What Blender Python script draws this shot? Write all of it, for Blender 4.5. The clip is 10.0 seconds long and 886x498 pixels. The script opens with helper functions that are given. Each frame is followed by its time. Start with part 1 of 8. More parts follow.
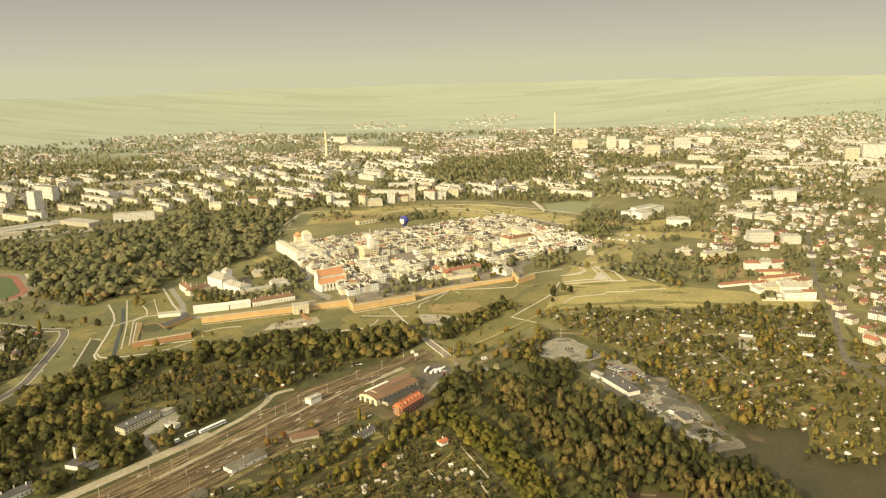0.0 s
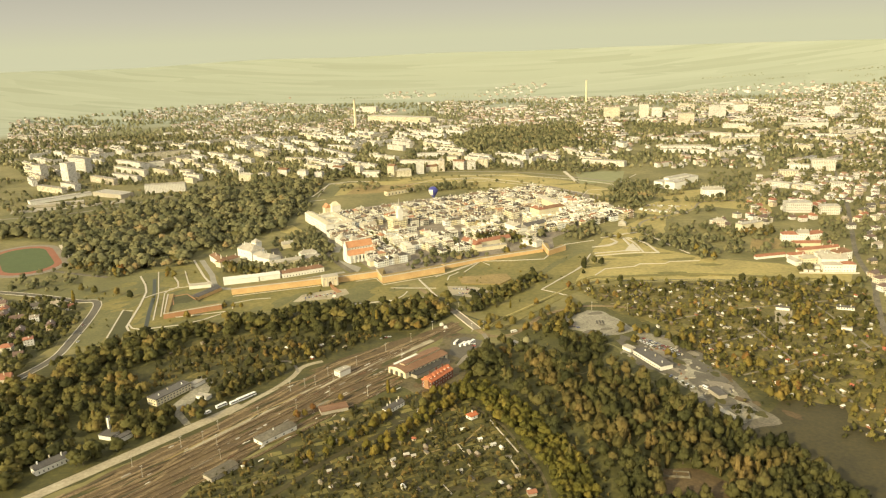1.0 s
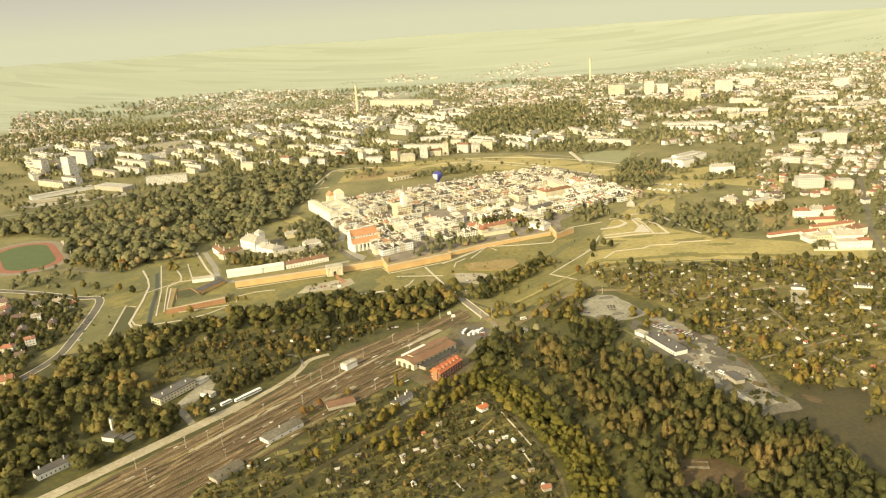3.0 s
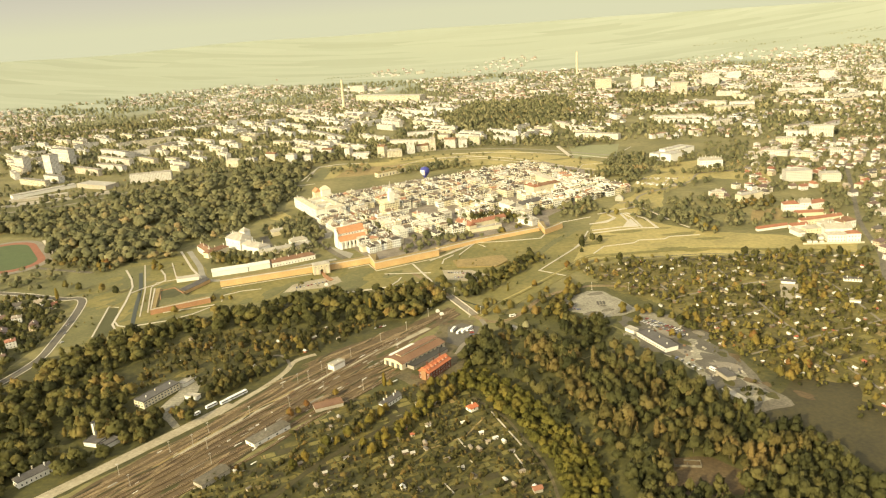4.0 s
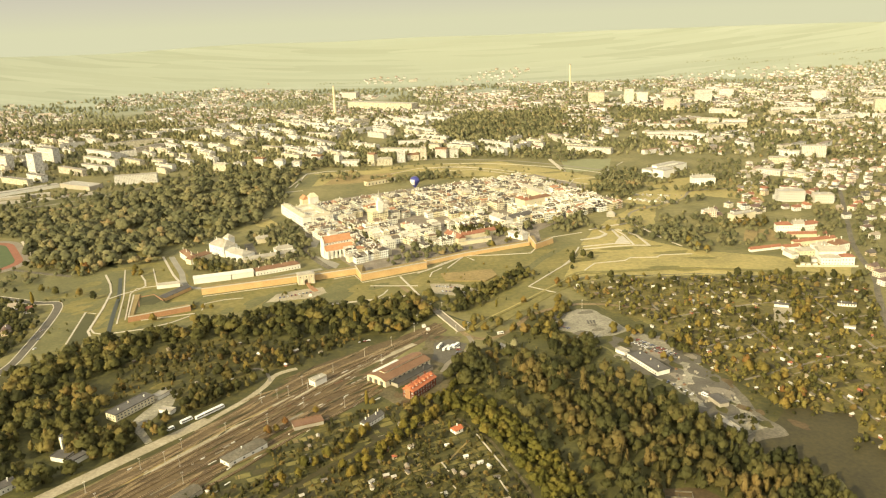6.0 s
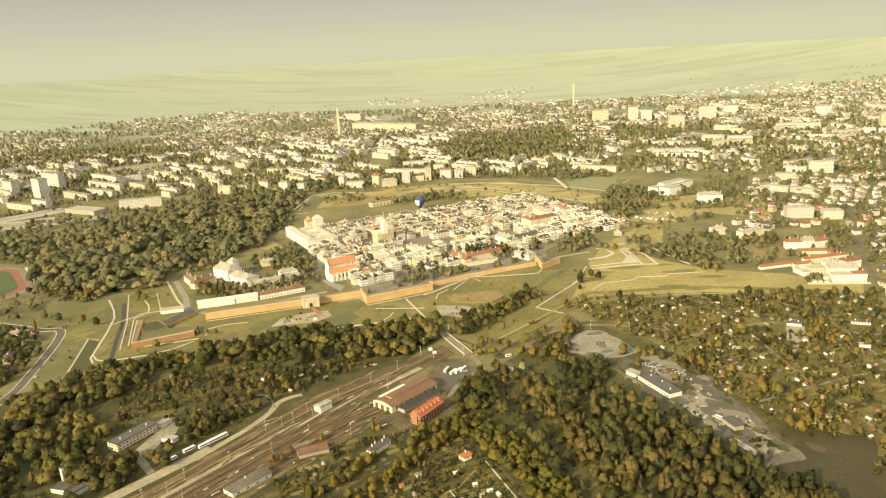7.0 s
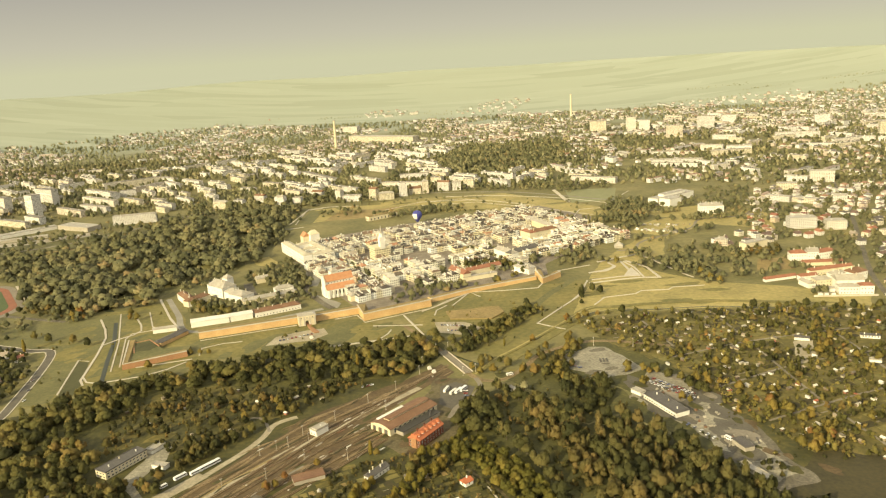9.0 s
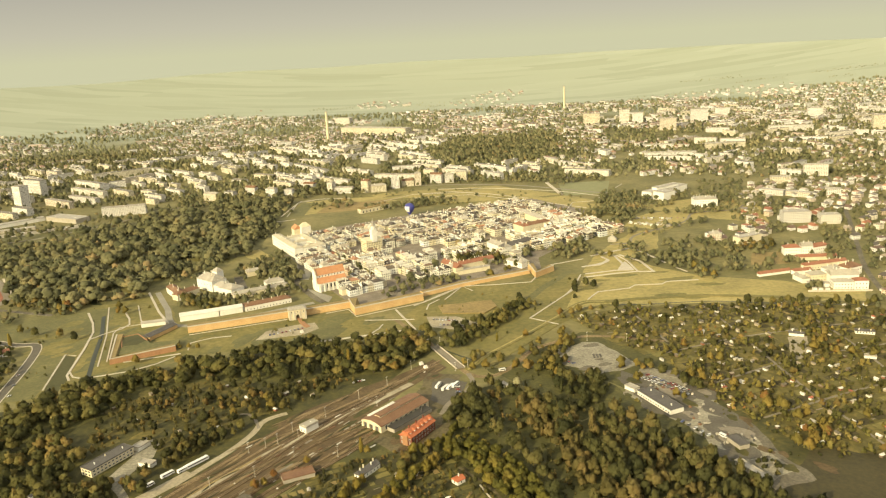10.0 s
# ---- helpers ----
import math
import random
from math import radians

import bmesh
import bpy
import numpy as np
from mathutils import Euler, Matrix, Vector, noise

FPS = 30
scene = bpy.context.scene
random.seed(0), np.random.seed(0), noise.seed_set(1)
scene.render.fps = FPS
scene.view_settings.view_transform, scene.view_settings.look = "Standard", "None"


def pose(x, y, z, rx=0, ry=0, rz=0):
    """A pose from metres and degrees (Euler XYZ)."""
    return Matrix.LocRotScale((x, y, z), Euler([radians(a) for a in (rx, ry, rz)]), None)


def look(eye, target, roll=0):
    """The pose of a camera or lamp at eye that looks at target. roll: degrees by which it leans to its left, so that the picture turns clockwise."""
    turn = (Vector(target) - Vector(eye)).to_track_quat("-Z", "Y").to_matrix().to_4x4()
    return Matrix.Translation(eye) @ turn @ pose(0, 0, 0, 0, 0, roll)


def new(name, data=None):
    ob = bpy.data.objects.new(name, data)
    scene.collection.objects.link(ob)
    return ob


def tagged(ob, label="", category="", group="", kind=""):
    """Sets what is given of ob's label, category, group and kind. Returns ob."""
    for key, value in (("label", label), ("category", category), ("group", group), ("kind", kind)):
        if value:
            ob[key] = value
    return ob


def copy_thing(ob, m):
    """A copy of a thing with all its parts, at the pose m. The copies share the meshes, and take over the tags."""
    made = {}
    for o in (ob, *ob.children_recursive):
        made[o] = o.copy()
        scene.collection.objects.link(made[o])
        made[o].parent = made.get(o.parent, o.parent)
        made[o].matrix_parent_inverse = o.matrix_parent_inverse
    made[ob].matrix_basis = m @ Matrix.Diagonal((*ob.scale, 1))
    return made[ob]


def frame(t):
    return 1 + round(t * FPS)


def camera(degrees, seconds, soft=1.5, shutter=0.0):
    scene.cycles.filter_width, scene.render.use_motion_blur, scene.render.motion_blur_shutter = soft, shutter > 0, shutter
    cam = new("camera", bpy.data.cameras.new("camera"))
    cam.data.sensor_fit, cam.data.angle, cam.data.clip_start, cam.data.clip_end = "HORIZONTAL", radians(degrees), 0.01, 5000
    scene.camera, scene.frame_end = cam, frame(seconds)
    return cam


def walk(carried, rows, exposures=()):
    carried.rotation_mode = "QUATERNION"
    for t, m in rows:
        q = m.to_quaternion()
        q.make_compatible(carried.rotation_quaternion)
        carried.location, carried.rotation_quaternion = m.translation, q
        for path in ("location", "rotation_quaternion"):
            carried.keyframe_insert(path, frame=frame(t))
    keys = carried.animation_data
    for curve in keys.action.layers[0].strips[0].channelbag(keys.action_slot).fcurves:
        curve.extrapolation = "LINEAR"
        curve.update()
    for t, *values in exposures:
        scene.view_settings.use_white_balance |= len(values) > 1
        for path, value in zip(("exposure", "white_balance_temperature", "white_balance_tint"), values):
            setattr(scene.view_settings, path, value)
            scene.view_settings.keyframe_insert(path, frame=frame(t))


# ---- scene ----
cam = camera(59.3, 10.0, soft=1.2)
PATH = [
    (0, (-0.119, -1.946, 330.068), (-0.147, 0.001, 329.611), -1.5),
    (0.5, (-0.163, 3.235, 330.073), (-0.221, 5.177, 329.6), -1.5),
    (1, (-0.173, 8.406, 330.067), (-0.278, 10.332, 329.537), -2.1),
    (1.5, (-0.147, 13.596, 330.031), (-0.27, 15.518, 329.489), -2.9),
    (2, (-0.113, 18.839, 329.956), (-0.242, 20.755, 329.399), -3.6),
    (3.5, (-0.135, 34.883, 329.386), (-0.25, 36.795, 328.809), -3.9),
    (4, (-0.191, 40.385, 329.274), (-0.285, 42.295, 328.687), -4.0),
    (4.5, (-0.291, 45.945, 329.16), (-0.371, 47.853, 328.568), -3.4),
    (5, (-0.45, 51.541, 329.041), (-0.518, 53.449, 328.445), -2.5),
    (5.5, (-0.634, 57.148, 328.902), (-0.694, 59.059, 328.314), -2.0),
    (7, (-1.234, 73.752, 328.08), (-1.31, 75.682, 327.561), -3.0),
    (7.5, (-1.44, 79.068, 327.938), (-1.529, 81.002, 327.436), -2.9),
    (8, (-1.637, 84.294, 327.814), (-1.735, 86.23, 327.323), -3.4),
    (8.5, (-1.775, 89.527, 327.693), (-1.864, 91.464, 327.205), -3.6),
    (9, (-1.846, 94.829, 327.585), (-1.916, 96.766, 327.094), -3.5),
    (9.5, (-1.85, 100.187, 327.5), (-1.914, 102.122, 326.995), -3.4),
    (10, (-1.825, 105.594, 327.448), (-1.877, 107.527, 326.935), -3.2),
]
walk(cam, [(t, look(eye, target, roll)) for t, eye, target, roll in PATH], [(0.0, 0.33, 7950, 3), (2.0, 0.5, 7950, 3), (3.5, 0.56, 7950, 3), (5.5, 0.55, 7950, 3), (7.0, 0.44, 7950, 3), (10.0, 0.34, 7950, 3)])

# ---- light ----
SUN_AZ, SUN_EL = radians(217), radians(25)
sun_dir = Vector((math.sin(SUN_AZ) * math.cos(SUN_EL), math.cos(SUN_AZ) * math.cos(SUN_EL), math.sin(SUN_EL)))
sun_data = bpy.data.lights.new("sun", "SUN")
sun_data.energy, sun_data.angle, sun_data.color = 4.25, radians(0.6), (1.0, 0.87, 0.59)
sun = new("sun", sun_data)
sun.matrix_world = look(sun_dir * 2000, (0, 0, 0))

world = bpy.data.worlds.new("sky")
scene.world = world
world.use_nodes = True
wt = world.node_tree
wt.nodes.clear()
sky = wt.nodes.new("ShaderNodeTexSky")
sky.sky_type, sky.sun_disc = "NISHITA", False
sky.sun_elevation, sky.sun_rotation = SUN_EL, SUN_AZ
sky.air_density, sky.dust_density, sky.ozone_density = 1.0, 1.0, 1.0
way = wt.nodes.new("ShaderNodeTexCoord")
axes = wt.nodes.new("ShaderNodeSeparateXYZ")
lift = wt.nodes.new("ShaderNodeMath")
lift.operation, lift.inputs[1].default_value = "MAXIMUM", 0.06
join = wt.nodes.new("ShaderNodeCombineXYZ")
wt.links.new(way.outputs["Generated"], axes.inputs[0])
wt.links.new(axes.outputs[2], lift.inputs[0])
for i in (0, 1):
    wt.links.new(axes.outputs[i], join.inputs[i])
wt.links.new(lift.outputs[0], join.inputs[2])
wt.links.new(join.outputs[0], sky.inputs["Vector"])
sat = wt.nodes.new("ShaderNodeHueSaturation")
sat.inputs["Saturation"].default_value = 0.08
sat.inputs["Value"].default_value = 4.1
haze = wt.nodes.new("ShaderNodeValToRGB")
haze.color_ramp.elements.new(0.14)
haze.color_ramp.elements.new(0.4)
for el, (at, value) in zip(haze.color_ramp.elements, ((0.0, 1.0), (0.14, 1.0), (0.4, 0.0), (1.0, 1.0))):
    el.position, el.color = at, (value, value, value, 1)
wt.links.new(axes.outputs[2], haze.inputs[0])
low = wt.nodes.new("ShaderNodeValToRGB")
low.color_ramp.elements.new(0.03)
for el, (at, value) in zip(low.color_ramp.elements, ((0.0, (0.585, 0.61, 0.485)), (0.03, (0.525, 0.53, 0.495)), (0.1, (0.38, 0.382, 0.41)))):
    el.position, el.color = at, (*value, 1)
wt.links.new(axes.outputs[2], low.inputs[0])
bright = wt.nodes.new("ShaderNodeVectorMath")
bright.operation, bright.inputs[1].default_value = "SCALE", (0, 0, 0)
bright.inputs["Scale"].default_value = 10.0
wt.links.new(low.outputs[0], bright.inputs[0])
veil = wt.nodes.new("ShaderNodeMix")
veil.data_type = "RGBA"
wt.links.new(bright.outputs[0], veil.inputs[7])
bg = wt.nodes.new("ShaderNodeBackground")
bg.inputs["Strength"].default_value = 0.08
wo = wt.nodes.new("ShaderNodeOutputWorld")
wt.links.new(sky.outputs[0], sat.inputs["Color"])
wt.links.new(haze.outputs[0], veil.inputs[0])
wt.links.new(sat.outputs[0], veil.inputs[6])
wt.links.new(veil.outputs[2], bg.inputs["Color"])
wt.links.new(bg.outputs[0], wo.inputs["Surface"])


# ---- materials ----
def mat_base(name, rough=0.8, metal=0.0):
    m = bpy.data.materials.new(name)
    m.use_nodes = True
    nt = m.node_tree
    b = nt.nodes["Principled BSDF"]
    b.inputs["Roughness"].default_value = rough
    b.inputs["Metallic"].default_value = metal
    return m, nt, b


def node(nt, kind, **values):
    n = nt.nodes.new(kind)
    for k, v in values.items():
        if k in n.inputs:
            n.inputs[k].default_value = v
    return n


def ramp(nt, stops, constant=False):
    n = nt.nodes.new("ShaderNodeValToRGB")
    e = n.color_ramp.elements
    while len(e) < len(stops):
        e.new(1.0)
    for el, (p, c) in zip(e, stops):
        el.position, el.color = p, (*c, 1)
    if constant:
        n.color_ramp.interpolation = "CONSTANT"
    return n


def mixc(nt, a, b, fac, blend="MIX"):
    n = nt.nodes.new("ShaderNodeMix")
    n.data_type, n.blend_type = "RGBA", blend
    for i, s in ((0, fac), (6, a), (7, b)):
        if isinstance(s, bpy.types.NodeSocket):
            nt.links.new(s, n.inputs[i])
        else:
            n.inputs[i].default_value = s if i == 0 else (*s, 1)
    return n.outputs[2]


def calc(nt, op, a, b=0.0, c=0.0):
    n = nt.nodes.new("ShaderNodeMath")
    n.operation = op
    for i, s in enumerate((a, b, c)):
        if isinstance(s, bpy.types.NodeSocket):
            nt.links.new(s, n.inputs[i])
        else:
            n.inputs[i].default_value = s
    return n.outputs[0]


def noise_at(nt, scale, detail=4.0, coord="position", rough=0.55):
    """Noise in metres over the place: scale is 1 / size."""
    n = node(nt, "ShaderNodeTexNoise", Scale=scale, Detail=detail, Roughness=rough)
    if coord == "position":
        g = nt.nodes.new("ShaderNodeNewGeometry")
        nt.links.new(g.outputs["Position"], n.inputs["Vector"])
    else:
        g = nt.nodes.new("ShaderNodeTexCoord")
        nt.links.new(g.outputs["Object"], n.inputs["Vector"])
    return n.outputs["Fac"]


def bump(nt, b, height, strength=0.3, distance=0.1):
    n = node(nt, "ShaderNodeBump", Strength=strength, Distance=distance)
    nt.links.new(height, n.inputs["Height"])
    nt.links.new(n.outputs[0], b.inputs["Normal"])


def mottled(name, stops, big=0.05, small=0.8, rough=0.85, metal=0.0, grain=0.5, relief=0.3, depth=0.15):
    """A surface with blotches of one size and grain of another."""
    m, nt, b = mat_base(name, rough, metal)
    r = ramp(nt, stops)
    s = noise_at(nt, small, 5.0)
    nt.links.new(calc(nt, "ADD", calc(nt, "MULTIPLY", noise_at(nt, big), 1.0 - grain), calc(nt, "MULTIPLY", s, grain)), r.inputs[0])
    nt.links.new(r.outputs[0], b.inputs["Base Color"])
    bump(nt, b, s, relief, depth)
    return m


def varied(name, stops, rough=0.8, island=False, small=1.2, dirt=0.35, constant=True):
    """One of several colours for each object (or each loose piece), with dirt on it."""
    m, nt, b = mat_base(name, rough)
    r = ramp(nt, stops, constant)
    if island:
        g = nt.nodes.new("ShaderNodeNewGeometry")
        nt.links.new(g.outputs["Random Per Island"], r.inputs[0])
    else:
        g = nt.nodes.new("ShaderNodeObjectInfo")
        nt.links.new(g.outputs["Random"], r.inputs[0])
    n = noise_at(nt, small, 5.0)
    shade = calc(nt, "MULTIPLY_ADD", n, dirt * 2, 1.0 - dirt * 1.1)
    c = node(nt, "ShaderNodeCombineColor")
    for i in range(3):
        nt.links.new(shade, c.inputs[i])
    nt.links.new(mixc(nt, r.outputs[0], c.outputs[0], 1.0, "MULTIPLY"), b.inputs["Base Color"])
    bump(nt, b, n, 0.2, 0.05)
    return m


def facade(name, stops, pitch=3.2, storey=3.1, wide=0.42, high=0.5, island=False, dark=(0.07, 0.07, 0.065)):
    """Plastered wall with rows of small windows, laid out by the wall's own metres."""
    m, nt, b = mat_base(name, 0.75)
    r = ramp(nt, stops, True)
    if island:
        g = nt.nodes.new("ShaderNodeNewGeometry")
        nt.links.new(g.outputs["Random Per Island"], r.inputs[0])
    else:
        g = nt.nodes.new("ShaderNodeObjectInfo")
        nt.links.new(g.outputs["Random"], r.inputs[0])
    uv = nt.nodes.new("ShaderNodeUVMap")
    sp = nt.nodes.new("ShaderNodeSeparateXYZ")
    nt.links.new(uv.outputs[0], sp.inputs[0])
    fu = calc(nt, "FRACT", calc(nt, "DIVIDE", sp.outputs[0], pitch))
    fv = calc(nt, "FRACT", calc(nt, "DIVIDE", sp.outputs[1], storey))
    in_u = calc(nt, "LESS_THAN", calc(nt, "ABSOLUTE", calc(nt, "SUBTRACT", fu, 0.5)), wide / 2)
    in_v = calc(nt, "LESS_THAN", calc(nt, "ABSOLUTE", calc(nt, "SUBTRACT", fv, 0.55)), high / 2)
    win = calc(nt, "MULTIPLY", in_u, in_v)
    n = noise_at(nt, 0.4, 5.0)
    c = ramp(nt, [(0.3, (0.74, 0.72, 0.68)), (0.62, (1, 1, 1))])
    nt.links.new(n, c.inputs[0])
    wall = mixc(nt, r.outputs[0], c.outputs[0], 1.0, "MULTIPLY")
    nt.links.new(mixc(nt, wall, dark, win), b.inputs["Base Color"])
    nt.links.new(calc(nt, "SUBTRACT", 0.8, calc(nt, "MULTIPLY", win, 0.6)), b.inputs["Roughness"])
    bump(nt, b, calc(nt, "SUBTRACT", 1.0, win), 0.5, 0.15)
    return m


def foliage(name, stops, island=True):
    m, nt, b = mat_base(name, 0.75)
    r = ramp(nt, stops)
    g = nt.nodes.new("ShaderNodeNewGeometry")
    o = nt.nodes.new("ShaderNodeObjectInfo")
    tone = calc(nt, "MULTIPLY_ADD", noise_at(nt, 0.02, 2.0), 1.3, -0.65)
    own = nt.nodes.new("ShaderNodeAttribute")
    own.attribute_name = "tree_tone"
    single = calc(nt, "MULTIPLY_ADD", own.outputs["Fac"], 0.85, -0.42) if island else calc(nt, "MULTIPLY_ADD", noise_at(nt, 0.1, 1.0), 0.6, -0.3)
    isl = calc(nt, "MULTIPLY_ADD", g.outputs["Random Per Island"], 0.16, 0.36)
    tree = calc(nt, "MULTIPLY_ADD", o.outputs["Random"], 0.9 if not island else 0.0, -0.4 if not island else 0.0)
    nt.links.new(calc(nt, "ADD", calc(nt, "ADD", isl, tree), calc(nt, "ADD", tone, single)), r.inputs[0])
    nt.links.new(r.outputs[0], b.inputs["Base Color"])
    b.inputs["Specular IOR Level"].default_value = 0.2
    tr = nt.nodes.new("ShaderNodeBsdfTranslucent")
    nt.links.new(r.outputs[0], tr.inputs["Color"])
    mix = nt.nodes.new("ShaderNodeMixShader")
    mix.inputs[0].default_value = 0.25
    nt.links.new(b.outputs[0], mix.inputs[1])
    nt.links.new(tr.outputs[0], mix.inputs[2])
    nt.links.new(mix.outputs[0], nt.nodes["Material Output"].inputs["Surface"])
    bump(nt, b, noise_at(nt, 1.5, 3.0), 0.8, 0.6)
    return m


GRASS = mottled("meadow_grass", [(0.3, (0.092, 0.086, 0.025)), (0.43, (0.128, 0.115, 0.0325)), (0.52, (0.165, 0.141, 0.0405)), (0.6, (0.205, 0.168, 0.051)), (0.72, (0.275, 0.214, 0.076))], 0.018, 0.16, relief=0.5)
EARTH = mottled("wood_floor", [(0.3, (0.0273, 0.02352, 0.0072)), (0.6, (0.0609, 0.049, 0.0144)), (0.8, (0.1155, 0.08624, 0.0256))], 0.03, 0.3, relief=0.6)
PARKFLOOR = mottled("shaded_park_grass", [(0.3, (0.07, 0.07, 0.0252)), (0.5, (0.1191, 0.112, 0.0392)), (0.7, (0.182, 0.1611, 0.0588))], 0.03, 0.25, relief=0.5)
GARDEN = mottled("garden_grass", [(0.3, (0.0547, 0.04864, 0.01096)), (0.5, (0.1094, 0.09006, 0.02053)), (0.62, (0.1733, 0.1351, 0.03559)), (0.8, (0.2734, 0.2072, 0.07524))], 0.04, 0.2, relief=0.6)
FIELD = mottled("rough_olive_grass", [(0.3, (0.038, 0.038, 0.009)), (0.5, (0.068, 0.064, 0.0145)), (0.65, (0.11, 0.097, 0.023)), (0.8, (0.17, 0.14, 0.038))], 0.05, 0.3, relief=0.6)
PLOT = mottled("garden_soil_and_grass", [(0.3, (0.02679, 0.02654, 0.005589)), (0.5, (0.05537, 0.05127, 0.009936)), (0.62, (0.09377, 0.07974, 0.01739)), (0.8, (0.1697, 0.1376, 0.04037))], 0.04, 0.22, relief=0.6)
HAY = mottled("golden_meadow", [(0.28, (0.16, 0.138, 0.046)), (0.45, (0.26, 0.215, 0.076)), (0.58, (0.34, 0.275, 0.1)), (0.72, (0.44, 0.35, 0.14))], 0.018, 0.16, relief=0.5)
DRY = mottled("dry_embankment", [(0.3, (0.16, 0.12, 0.04)), (0.6, (0.28, 0.2, 0.08)), (0.8, (0.36, 0.27, 0.12))], 0.05, 0.4)
CINDER = mottled("cinder_and_weeds", [(0.3, (0.056, 0.04624, 0.0195)), (0.5, (0.105, 0.08432, 0.039)), (0.65, (0.161, 0.1278, 0.065)), (0.8, (0.252, 0.204, 0.1105))], 0.05, 0.35, relief=0.5)
BALLAST = mottled("rail_ballast", [(0.3, (0.04678, 0.02974, 0.01243)), (0.48, (0.08835, 0.05721, 0.02368)), (0.62, (0.13, 0.08809, 0.03823)), (0.78, (0.2184, 0.1596, 0.0774))], 0.06, 0.35, relief=0.6)
PALEBALLAST = mottled("dusty_ballast", [(0.28, (0.0918, 0.064, 0.0292)), (0.5, (0.1938, 0.1377, 0.0671)), (0.75, (0.3468, 0.2522, 0.1333))], 0.05, 0.4)
CONCRETE = mottled("dusty_concrete", [(0.3, (0.26, 0.23, 0.17)), (0.6, (0.38, 0.34, 0.26)), (0.8, (0.46, 0.42, 0.33))], 0.05, 0.5)
PALELOT = mottled("pale_dusty_lot", [(0.28, (0.1063, 0.095, 0.0671)), (0.5, (0.2313, 0.21, 0.1525)), (0.75, (0.4125, 0.3812, 0.2867))], 0.05, 0.4)
LOTGREY = mottled("dusty_lot", [(0.28, (0.0553, 0.0467, 0.0306)), (0.5, (0.119, 0.102, 0.0706)), (0.75, (0.2295, 0.204, 0.1487))], 0.05, 0.4)
SAND = mottled("trodden_sandy_gravel", [(0.28, (0.1884, 0.1595, 0.1042)), (0.5, (0.3188, 0.2733, 0.1848)), (0.75, (0.4782, 0.4177, 0.3024))], 0.05, 0.4)
GRAVEL = mottled("pale_gravel", [(0.3, (0.14, 0.12, 0.09)), (0.55, (0.22, 0.19, 0.14)), (0.8, (0.32, 0.28, 0.21))], 0.04, 0.5)
ASPHALT = mottled("worn_asphalt", [(0.3, (0.06, 0.052, 0.038)), (0.55, (0.11, 0.097, 0.072)), (0.8, (0.19, 0.17, 0.13))], 0.05, 0.6)
STONE = mottled("pale_stone", [(0.3, (0.36, 0.32, 0.25)), (0.6, (0.5, 0.45, 0.36)), (0.8, (0.6, 0.55, 0.45))], 0.15, 1.0)
PAVE = mottled("pale_paving", [(0.3, (0.18, 0.165, 0.13)), (0.6, (0.28, 0.26, 0.21)), (0.8, (0.36, 0.33, 0.27))], 0.06, 0.6)
COBBLE = mottled("street_cobbles", [(0.3, (0.096, 0.08, 0.0576)), (0.5, (0.192, 0.16, 0.12)), (0.75, (0.352, 0.304, 0.232))], 0.06, 0.6)
CLAY = mottled("running_track", [(0.3, (0.2, 0.075, 0.04)), (0.7, (0.3, 0.12, 0.07))], 0.1, 0.8)
LAWN = mottled("dark_lawn", [(0.3, (0.042, 0.043, 0.012)), (0.7, (0.08, 0.076, 0.023))], 0.08, 0.4)
PALEGREEN = mottled("pale_sports_turf", [(0.3, (0.16, 0.165, 0.075)), (0.7, (0.24, 0.235, 0.115))], 0.05, 0.4)
PITCH = mottled("mown_pitch", [(0.3, (0.05, 0.074, 0.022)), (0.7, (0.082, 0.108, 0.034))], 0.08, 0.4)
WATER, _nt, _b = mat_base("dark_water", 0.35)
_b.inputs["Base Color"].default_value = (0.03, 0.035, 0.018, 1)
_b.inputs["Specular IOR Level"].default_value = 0.15
bump(_nt, _b, noise_at(_nt, 0.8), 0.15, 0.05)
OLDBRICK = mottled("old_red_brick", [(0.3, (0.24, 0.12, 0.06)), (0.55, (0.34, 0.18, 0.09)), (0.75, (0.42, 0.26, 0.14))], 0.06, 0.7)
BRICK = mottled("fortress_brick", [(0.3, (0.4, 0.24, 0.105)), (0.55, (0.53, 0.35, 0.16)), (0.75, (0.63, 0.47, 0.25))], 0.05, 0.7)
# Dark red brick, darkened further for the long side's shade.
REDBRICK = mottled("dark_shaded_red_brick", [(0.3, (0.12, 0.035, 0.0195)), (0.7, (0.21, 0.07, 0.03575))], 0.3, 2.0)
REDROOF = mottled("red_roof_tiles", [(0.3, (0.2, 0.085, 0.05)), (0.6, (0.29, 0.125, 0.072)), (0.8, (0.37, 0.2, 0.12))], 0.2, 1.5)
BRIGHTTILE = mottled("bright_red_tiles", [(0.3, (0.342, 0.099, 0.044)), (0.6, (0.437, 0.1375, 0.06)), (0.8, (0.494, 0.209, 0.088))], 0.2, 1.5)
PALACEROOF = mottled("tan_sheet_roof", [(0.3, (0.36, 0.31, 0.22)), (0.55, (0.47, 0.42, 0.31)), (0.75, (0.57, 0.52, 0.4))], 0.1, 1.0)
ORANGEROOF = mottled("orange_roof_tiles", [(0.3, (0.38, 0.17, 0.08)), (0.7, (0.52, 0.27, 0.14))], 0.2, 1.5)
BROWNROOF = mottled("brown_roof_felt", [(0.3, (0.123, 0.06, 0.03276)), (0.55, (0.205, 0.112, 0.0624)), (0.8, (0.2788, 0.184, 0.117))], 0.1, 1.0)
